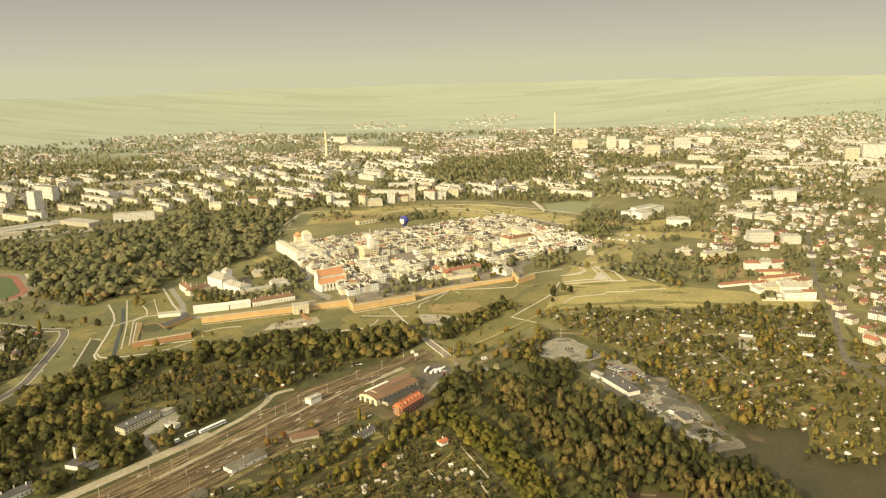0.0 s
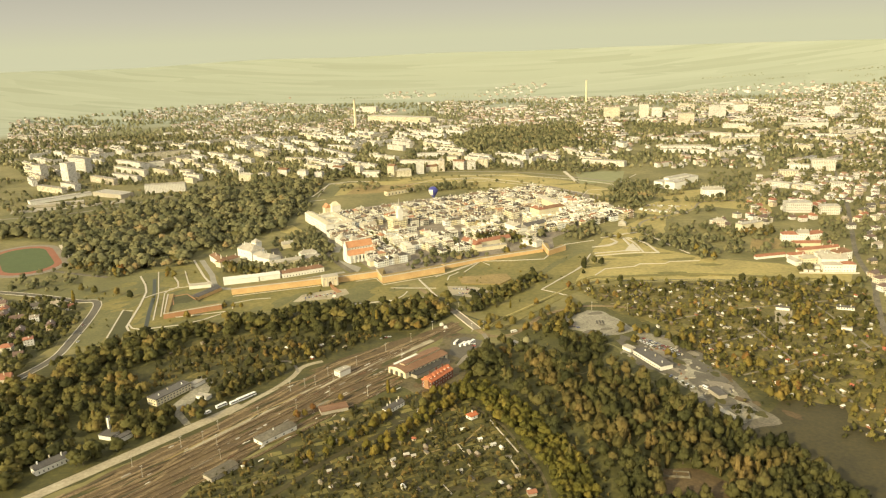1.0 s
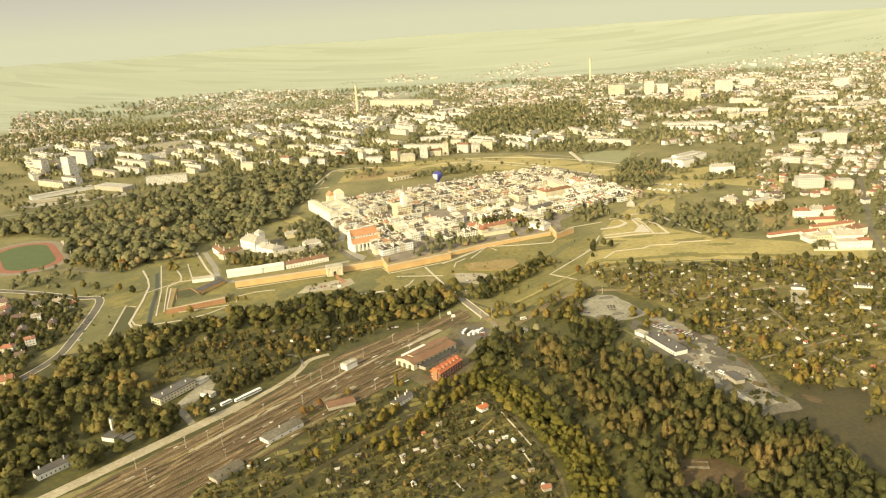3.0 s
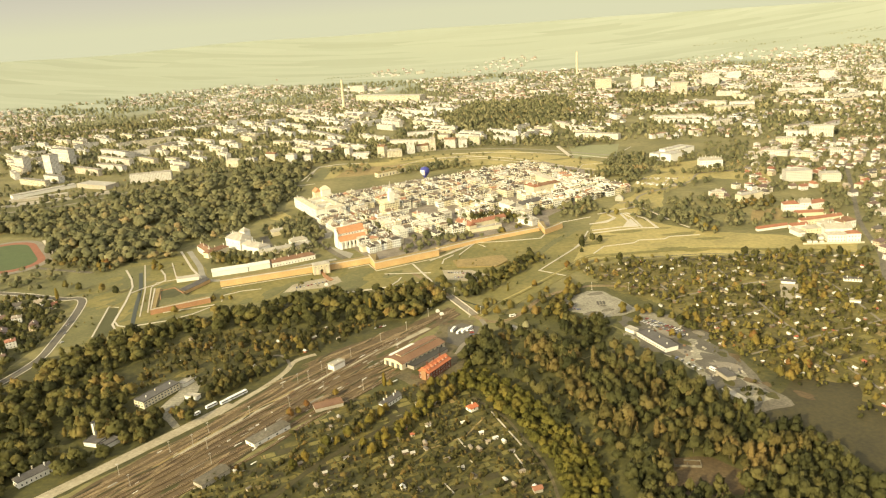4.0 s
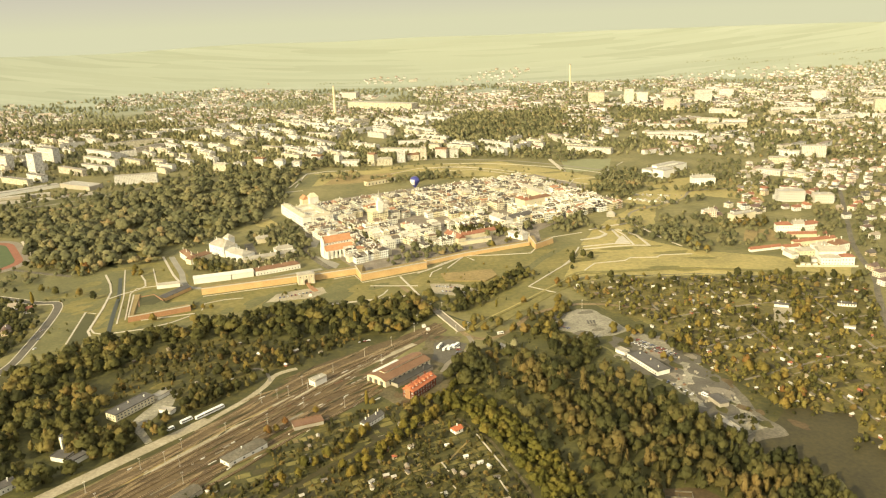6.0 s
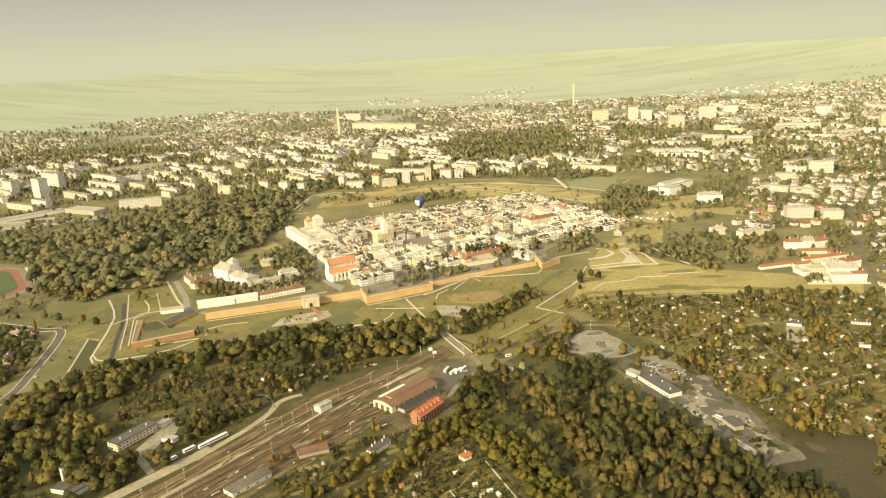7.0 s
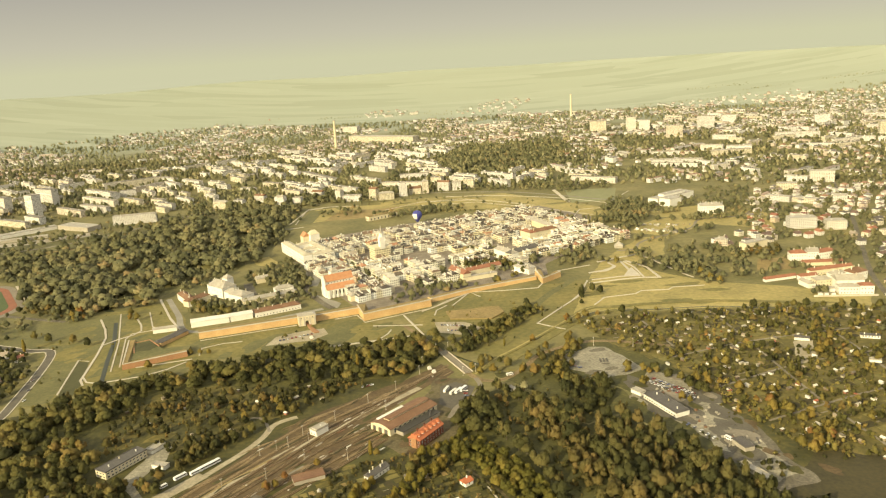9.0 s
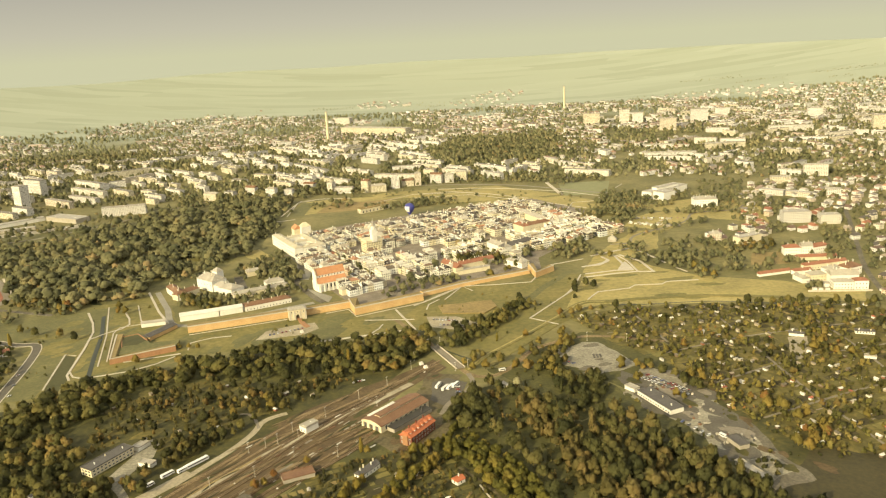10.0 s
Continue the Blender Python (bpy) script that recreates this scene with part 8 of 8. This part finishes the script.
def car_template(L, W, H, name, label, paint, boxy):
    th = thing(name, label, name.replace("_", " "), pose(0, 0, 0), "parked vehicles")
    g = Geo()
    prof = [(0, 0.35), (0, 0.85), (0.6, H * 0.62), (L * 0.3, H * 0.66), (L - 0.9, H * 0.64), (L, 0.9), (L, 0.35)] if not boxy else [(0, 0.4), (0, H - 0.3), (0.3, H), (L - 0.6, H), (L - 0.05, H * 0.55), (L, 0.9), (L, 0.4)]
    n = len(prof)
    for s in (-1, 1):
        q = [(x - L / 2, s * W / 2, z) for x, z in prof]
        g.face(q if s > 0 else q[::-1])
    for (xa, za), (xb, zb) in zip(prof, prof[1:] + prof[:1]):
        g.face([(xa - L / 2, -W / 2, za), (xb - L / 2, -W / 2, zb), (xb - L / 2, W / 2, zb), (xa - L / 2, W / 2, za)])
    part("body", g, paint, th)
    if boxy:
        part("windscreen", Geo().box(L / 2 - 0.5, -W / 2 + 0.1, H * 0.55, L / 2 - 0.02, W / 2 - 0.1, H * 0.9), GLASS, th)
        part("glazing", Geo().box(-L / 2 + 0.6, -W / 2 - 0.03, H * 0.55, L / 2 - 0.8, W / 2 + 0.03, H * 0.82), GLASS, th)
    else:
        c = Geo()
        lo = [(-L * 0.36, -W * 0.46), (L * 0.22, -W * 0.46), (L * 0.22, W * 0.46), (-L * 0.36, W * 0.46)]
        hi = [(-L * 0.26, -W * 0.38), (L * 0.06, -W * 0.38), (L * 0.06, W * 0.38), (-L * 0.26, W * 0.38)]
        for i in range(4):
            j = (i + 1) % 4
            c.face([(*lo[i], H * 0.62), (*lo[j], H * 0.62), (*hi[j], H), (*hi[i], H)])
        part("greenhouse", c, GLASS, th)
        part("roof", Geo().box(-L * 0.27, -W * 0.39, H - 0.03, L * 0.07, W * 0.39, H + 0.03), paint, th)
    for x in (-L * 0.31, L * 0.31):
        for y in (-W / 2 + 0.05, W / 2 - 0.05):
            wheel_part(th, x, y, 0.34 if L < 6 else 0.5)
    return th


car = car_template(4.5, 1.8, 1.5, "car", "parked car on an open yard", CARPAINT, False)
bus = car_template(11.5, 2.6, 3.1, "bus", "white bus parked beside the engine shed", WHITEPAINT, True)
van = car_template(7.0, 2.3, 2.9, "van", "white van parked beside the railway road", WHITEPAINT, True)
car.matrix_basis, bus.matrix_basis, van.matrix_basis = pose(98, 859, 0.16, 0, 0, 20), pose(-33, 812, 0.18, 0, 0, 70), pose(-259, 651, 0.24, 0, 0, 52)
for x, y, a in ((-26, 806, 60), (-21, 808, 60), (-16, 812, 60)):
    copy_thing(bus, pose(x, y, 0.18, 0, 0, a))
railcar = car_template(21.0, 2.9, 3.4, "railcar", "long white coach standing beside the railway road", WHITEPAINT, True)
railcar.matrix_basis = pose(-231, 682, 0.3, 0, 0, 52)
copy_thing(bus, pose(-250, 665, 0.3, 0, 0, 52))
copy_thing(bus, pose(-239, 672, 0.3, 0, 0, 53))
for x, y, a in ((205, 690, -60), (32, 842, 20)):
    copy_thing(van, pose(x, y, 0.3, 0, 0, a))
r_c = random.Random(3)
for x0, y0, x1, y1, n, a in ((166, 812, 200, 768, 13, 30), (172, 818, 204, 776, 12, 30), (-240, 975, -200, 995, 9, 110), (-44, 1004, -14, 996, 8, 100), (-36, 985, 0, 976, 8, 100), (-13, 775, -14, 812, 6, 0), (178, 722, 196, 690, 5, 40), (100, 856, 108, 852, 2, 20), (-470, 820, -500, 900, 3, 75), (-120, 828, -108, 834, 3, 30), (300, 1450, 372, 1418, 9, 60), (330, 1490, 400, 1470, 7, 60)):
    for k in range(n):
        t = (k + 0.5) / n
        copy_thing(car, pose(x0 + (x1 - x0) * t, y0 + (y1 - y0) * t, 0.25, 0, 0, a + r_c.uniform(-8, 8)))
structure("market_ground", sheet(ragged([(281, 1439), (317, 1503), (355, 1530), (432, 1537), (420, 1464), (376, 1426), (343, 1393), (299, 1421)], 8, 2), 0.16), HAY, "worn yellow grass of a market ground")


structure("sports_court", sheet(ragged([(403, 1168), (425, 1226), (467, 1230), (455, 1166)], 8, 1), 0.15), DRY, "dry brown sports court beside stables")
structure("market_lot", sheet(ragged([(-1010, 1600), (-880, 1640), (-800, 1690), (-770, 1660), (-860, 1610), (-990, 1560)], 10, 3), 0.16), CONCRETE, "pale market lot with parked cars")
for k in range(14):
    t = r_c.random()
    copy_thing(car, pose(-985 + 180 * t, 1588 + 72 * t + r_c.uniform(-8, 14), 0.2, 0, 0, r_c.choice((25, 115))))


# ---- garden huts ----
def hut(w, d, h, style):
    th = thing("garden_hut", "small pale garden hut with a low roof", "hut", pose(0, 0, 0), "garden huts")
    g = Geo().box(-w / 2, -d / 2, -0.2, w / 2, d / 2, h, skip="tb")
    if style == 0:
        g.gable_walls(-w / 2, -d / 2, w / 2, d / 2, h, 1.2)
    part("wall", g, HUTWALL, th)
    part("roof", Geo().hip(-w / 2, -d / 2, w / 2, d / 2, h, 1.2 if style == 0 else 0.3, 0.0, 0.35, 0.15), HUTROOF, th)
    part("door", Geo().box(-0.45, -d / 2 - 0.06, 0, 0.45, -d / 2 + 0.02, 2.0), WOODEN, th)
    part("window", Geo().box(w / 2 - 1.3, -d / 2 - 0.05, 1.0, w / 2 - 0.5, -d / 2 + 0.02, 1.8), GLASS, th)
    return th


huts = [hut(*q) for q in ((3.3, 2.5, 2.1, 0), (2.4, 2.1, 2.0, 1), (4.2, 3.0, 2.2, 0), (4.4, 2.0, 1.9, 1))]
hut_used = [False] * 4
r_g = random.Random(44)
HUT_SITES = [(-113, 569), (-69, 611), (-63, 599), (-73, 593), (-52, 585), (-67, 573), (-61, 571), (-34, 560), (-23, 548), (-76, 558), (-2, 583), (-7, 597), (4, 589), (-9, 573), (22, 541), (9, 531), (15, 524), (-100, 529), (-65, 526), (-54, 524), (-126, 549), (-130, 533), (16, 569), (-129, 596), (-129, 633), (-133, 617), (-22, 614), (-51, 614), (30, 519), (-16, 577)]
HUT_SITES_EAST = [(136, 989), (188, 1000), (211, 1006), (262, 1003), (299, 1005), (178, 917), (227, 976), (305, 1001), (298, 920), (327, 907), (274, 886), (344, 977), (374, 991), (196, 851), (273, 842), (399, 840), (351, 801), (303, 750), (337, 766), (378, 783), (336, 740), (318, 704), (340, 690), (373, 723), (338, 647), (313, 649), (286, 707), (229, 792), (288, 816)]
for x, y in HUT_SITES + HUT_SITES_EAST:
    place_from(huts, hut_used, r_g.choice((0, 0, 2, 3)), pose(x, y, 0.12, 0, 0, 25 + r_g.choice((0, 90)) + r_g.uniform(-8, 8)))
for poly, gap, thin, turn in ((ALLOT, 20, 0.35, 25), (PLOTS, 30, 0.6, 40), (SCRUB, 30, 0.6, 50)):
    for x, y in off_roads(spread(poly, gap, 77 + int(gap), 0.4, thin), 4):
        place_from(huts, hut_used, r_g.randrange(4), pose(x, y, 0.02, 0, 0, turn + r_g.choice((0, 90)) + r_g.uniform(-8, 8)))

for k, line in enumerate(([(205, 870), (300, 905), (420, 930)], [(225, 790), (330, 840), (440, 870)], [(250, 720), (340, 760), (420, 790)], [(290, 1000), (300, 880), (310, 760), (330, 640)], [(390, 990), (400, 880), (400, 780)], [(200, 985), (215, 900)])):
    structure("path", ribbon(line, 2.6, 0.2 + 0.006 * k), GRAVEL, "narrow pale lane between garden plots")
for k, (width, line, mat, label) in enumerate(((1.2, [(2, 633), (24, 578)], STONE, "pale low wall along a garden lane"), (1.0, [(18, 566), (24, 548)], STONE, "pale edge of a garden bed"), (1.0, [(-35, 531), (-28, 518)], STONE, "pale edge of a garden bed"), (1.0, [(-26, 592), (-20, 579)], STONE, "pale edge of a garden bed"), (0.9, [(-18, 563), (-11, 550)], STONE, "pale edge of a garden bed"), (1.6, [(-51, 577), (-20, 595), (-4, 624)], DRY, "worn footpath between garden beds"))):
    structure("path", ribbon(line, width, 0.5 if mat is STONE else 0.3, 0.6, False), mat, label)
structure("clearing_garden", sheet(ragged([(343, 897), (364, 898), (349, 844), (324, 838)], 6, 2), 0.3), SAND, "bare sandy clearing among garden plots")
for k, line in enumerate(([(-110, 500), (-60, 560), (-30, 610)], [(-60, 490), (-20, 545), (5, 590)], [(-190, 520), (-150, 600), (-110, 655)], [(-170, 560), (-60, 520), (20, 495)], [(-130, 620), (-40, 575), (25, 545)])):
    structure("path", ribbon(line, 1.8, 0.2 + 0.006 * k), GARDEN, "narrow worn grass lane between garden plots")


# ---- single trees ----
def tree_from(form, name, label, leaf, h, category="tree"):
    v, f, t, out = form
    th = thing(name, label, category, pose(0, 0, 0), "single trees")
    for pname, slot, mat in (("trunk", 1, BARK), ("crown", 0, leaf)):
        faces = f[t == slot]
        used_v = np.unique(faces)
        index = {int(a): i for i, a in enumerate(used_v)}
        me = bpy.data.meshes.new(pname)
        me.from_pydata([tuple(float(c) * h for c in v[a]) for a in used_v], [], [tuple(index[int(a)] for a in q) for q in faces])
        me.materials.append(mat)
        me.polygons.foreach_set("use_smooth", [slot == 0] * len(me.polygons))
        me.update()
        me.normals_split_custom_set_from_vertices([tuple(float(c) for c in out[a]) for a in used_v])
        part(pname, me, mat, th)
    return th


broad = [tree_from(crown_template(8, 130, 200 + s, 0.36, 0.1, 0.06), "broadleaf_tree", "rounded broadleaf tree in autumn colour", LEAF_ONE, h) for s, h in enumerate((9, 11, 13, 8, 12))]
slim = [tree_from(crown_template(6, 100, 300 + s, 0.13, 0.05, 0.045, True), "poplar_tree", "slender yellow-green poplar tree", POPLAR, h) for s, h in enumerate((13, 16, 10))]
hedge = [tree_from(crown_template(8, 120, 400 + s, 0.31, 0.05, 0.06), "hedgerow_tree", "yellow-green tree in a row along a wood", POPLAR, h) for s, h in enumerate((9, 11, 13))]
hedge_used = [False] * 3
autumn = [tree_from(crown_template(8, 120, 500 + s, 0.36, 0.1, 0.06), "autumn_tree", "golden and orange autumn broadleaf tree", GOLDLEAF, h) for s, h in enumerate((8, 10, 12))]
autumn_used = [False] * 3
broad_used, slim_used = [False] * 5, [False] * 3
r_t = random.Random(99)
SINGLE = [(-560, 1128), (-552, 1120), (-545, 1108), (-538, 1100), (-547, 1090), (-556, 1105), (-598, 1193), (-579, 1175), (-574, 1190), (-569, 1143), (-614, 1149), (-595, 1139), (-473, 1103), (-455, 1081), (274, 693), (276, 682), (287, 687), (300, 705), (272, 673), (262, 751), (271, 737), (245, 762), (241, 772), (211, 805), (222, 799), (232, 798), (275, 712), (316, 622), (318, 638), (334, 713), (-172, 640), (-166, 644), (-138, 675), (-116, 600), (-110, 606), (-105, 611), (-99, 630), (-93, 636), (-161, 656), (55, 880), (66, 888), (73, 842), (80, 833), (85, 825), (108, 946), (102, 922), (76, 910), (102, 809), (152, 836), (206, 873), (213, 864), (228, 884), (192, 825), (-69, 868), (4, 868), (-6, 861), (27, 969), (-199, 796), (-230, 795), (-243, 793), (375, 924), (374, 905), (103, 929), (107, 910), (84, 851), (74, 844), (153, 843), (165, 810), (285, 718), (290, 694), (111, 1001), (-584, 1183), (-561, 1151), (-580, 1154), (-565, 1180), (203, 798), (223, 809), (245, 781), (252, 756), (260, 738), (272, 731), (291, 699), (274, 680), (278, 690), (64, 935), (71, 853), (-79, 853), (-191, 777), (-224, 768), (15, 848), (2, 849), (364, 882), (370, 875), (98, 897), (90, 881), (84, 876), (61, 846), (45, 847), (323, 1166), (327, 1134), (335, 1118), (36, 1171), (-138, 1201), (-325, 945), (-314, 944), (-336, 945), (-468, 1087), (-372, 906), (219, 1243), (322, 1272), (168, 838), (172, 830), (160, 806), (-90, 688)]
SINGLE += [(366, 870), (360, 864), (353, 858), (372, 847), (386, 845), (403, 835), (244, 846), (252, 842), (188, 768), (194, 762), (273, 773), (280, 778), (287, 684), (264, 664), (258, 672), (270, 668)]
# Pale leafy crown standing for the bare branches of a dead tree.
PALELEAF = foliage("pale_tree_leaves", [(0.0, (0.26, 0.24, 0.12)), (0.5, (0.36, 0.33, 0.18)), (1.0, (0.46, 0.42, 0.25))], False)
tree_from(crown_template(8, 120, 610, 0.32, 0.1, 0.06), "willow_tree", "pale leafy tree standing for a dead one in a glade", PALELEAF, 13).matrix_basis = pose(44, 801, 0)
for x, y in SINGLE:
    place_from(autumn, autumn_used, r_t.randrange(3), pose(x, y, 0, 0, 0, r_t.uniform(0, 360)))
for x, y in ((31, 925), (-555, 980), (-20, 640), (-130, 880), (-118, 888), (-108, 878), (-145, 900), (-95, 690)):
    place_from(slim, slim_used, r_t.randrange(3), pose(x, y, 0, 0, 0, r_t.uniform(0, 360)))
# rows along the wood's edge, hedges of the plots, the stream and the glacis
ROWS_OF_TREES = [([(-150, 560), (-128, 586), (-108, 610), (-88, 640)], 9, 6), ([(-26, 700), (-20, 716), (-14, 732)], 8, 4), ([(-30, 694), (-40, 688), (-52, 680)], 9, 4), ([(-92, 572), (-76, 596), (-54, 634), (-28, 672), (-8, 698)], 6.5, 6), ([(-98, 582), (-70, 622), (-44, 656)], 10, 6), ([(-60, 660), (-40, 680), (-15, 690)], 8, 5), ([(-16, 912), (4, 948), (32, 990), (50, 1020), (66, 1062)], 8, 6), ([(-5, 935), (20, 975), (46, 1008)], 9, 6), ([(-6, 862), (14, 880), (34, 866)], 9, 6), ([(50, 850), (67, 838), (92, 846), (104, 886), (112, 912)], 9, 6), ([(175, 838), (186, 822), (200, 800), (214, 780)], 8, 6), ([(112, 985), (150, 1012), (200, 1012)], 14, 4), ([(170, 1100), (150, 1120), (140, 1060)], 18, 5), ([(-262, 640), (-285, 655), (-300, 655)], 7, 5), ([(-255, 700), (-235, 715), (-215, 730), (-205, 752)], 9, 6), ([(330, 1010), (420, 1000), (480, 985)], 9, 5), ([(-480, 990), (-540, 1010), (-600, 1030)], 22, 8), ([(-400, 1140), (-360, 1110), (-330, 1090)], 9, 5), ([(-395, 1130), (-372, 1100), (-345, 1080)], 9, 5), ([(60, 1195), (80, 1230), (40, 1260)], 10, 4)]
for k, (line, gap, wobble) in enumerate(ROWS_OF_TREES):
    for p in smooth(line, gap):
        if k < 5:
            place_from(hedge, hedge_used, r_t.randrange(3), pose(p.x + r_t.uniform(-wobble, wobble) * 0.6, p.y + r_t.uniform(-wobble, wobble) * 0.6, 0, 0, 0, r_t.uniform(0, 360)))
            continue
        place_from(broad, broad_used, r_t.randrange(5), pose(p.x + r_t.uniform(-wobble, wobble) * 0.6, p.y + r_t.uniform(-wobble, wobble) * 0.6, 0, 0, 0, r_t.uniform(0, 360)))


# ---- yard clutter ----
def stack_thing(name, label, x, y, turn, w, d, h, mat):
    th = thing(name, label, "clutter", pose(x, y, 0.12, 0, 0, turn))
    part("lower_layer", Geo().box(-w / 2, -d / 2, 0, w / 2, d / 2, h * 0.55), mat, th)
    part("upper_layer", Geo().box(-w * 0.42, -d * 0.4, h * 0.55, w * 0.4, d * 0.42, h), mat, th)


r_y = random.Random(17)
for x, y, turn, w, d in ((-127, 735, 48, 9, 1.5), (-120, 744, 48, 6, 1.4), (-113, 732, 48, 5, 1.6), (-108, 738, 48, 5, 1.6), (-103, 744, 48, 4, 1.5), (-137, 690, 48, 5, 1.5), (-131, 698, 48, 4, 1.4), (-150, 700, 48, 3, 1.2), (-165, 690, 48, 4, 1.2), (-182, 660, 50, 5, 1.4), (-202, 622, 50, 6, 1.6), (-112, 770, 48, 4, 1.5), (-98, 786, 48, 4, 1.5), (-118, 690, 48, 3, 2), (-101, 708, 48, 3, 2)):
    stack_thing("sleeper_stack", "low stack of pale concrete sleepers beside the tracks", x, y, turn, w, d * 0.8, 0.7, r_y.choice((STONE, GREYWALL, BROWNROOF)))
for k in range(50):
    t, lane = r_y.random(), r_y.choice((-1.6, 1.6, 2.4, 6.8, 9.4))
    line = TRACKS[r_y.randrange(len(TRACKS))]
    i = r_y.randrange(1, len(line) - 1)
    (x0, y0), (x1, y1) = line[i], line[i + 1]
    stack_thing("rail_stack", "small stack of pale rails and sleepers between tracks", x0 + (x1 - x0) * t + lane, y0 + (y1 - y0) * t - lane * 0.8, 53 + r_y.uniform(-8, 8), r_y.uniform(1.2, 9.0), r_y.uniform(0.5, 1.1), r_y.uniform(0.3, 0.9), r_y.choice((STONE, WHITE, WHITE, GREYWALL, BROWNROOF)))
for k in range(46):
    y = r_y.uniform(640, 800)
    x = 231 - (y - 640) * 0.24 + r_y.uniform(-26, 10)
    stack_thing("pallet_stack", "small stack of pallets and boards in a depot yard", x, y, r_y.uniform(0, 90), r_y.uniform(1.5, 4), r_y.uniform(1.2, 2.4), r_y.uniform(0.8, 1.8), r_y.choice((STONE, GREYWALL, GREYWALL, BROWNROOF, FELT)))
for k in range(9):
    stack_thing("picnic_table", "dark table on a gravel yard", 130 + (k % 3) * 3.4, 866 + (k // 3) * 3.6, 20, 2.2, 1.6, 0.8, FELT)
for k in range(40):
    t = r_y.random()
    x, y = 292 + 80 * t + r_y.uniform(-8, 8), 1452 - 36 * t + r_y.uniform(-9, 12) + r_y.choice((0, 0, 40))
    stack_thing("market_stall", "small pale market stall on gravel", x, y, 30 + r_y.choice((0, 90)), r_y.uniform(3, 7), r_y.uniform(2.5, 4), r_y.uniform(2.0, 3.0), r_y.choice((WHITE, PALEROOF, GREYWALL)))
for x, y, n, dx, dy in ((-200, 980, 1, 0, 0), (-52, 868, 1, 0, 0), (-47, 858, 1, 0, 0)):
    for k in range(n):
        stack_thing("kiosk", "small white roadside kiosk", x + dx * k, y + dy * k, 30, 4, 3, 3, WHITE)
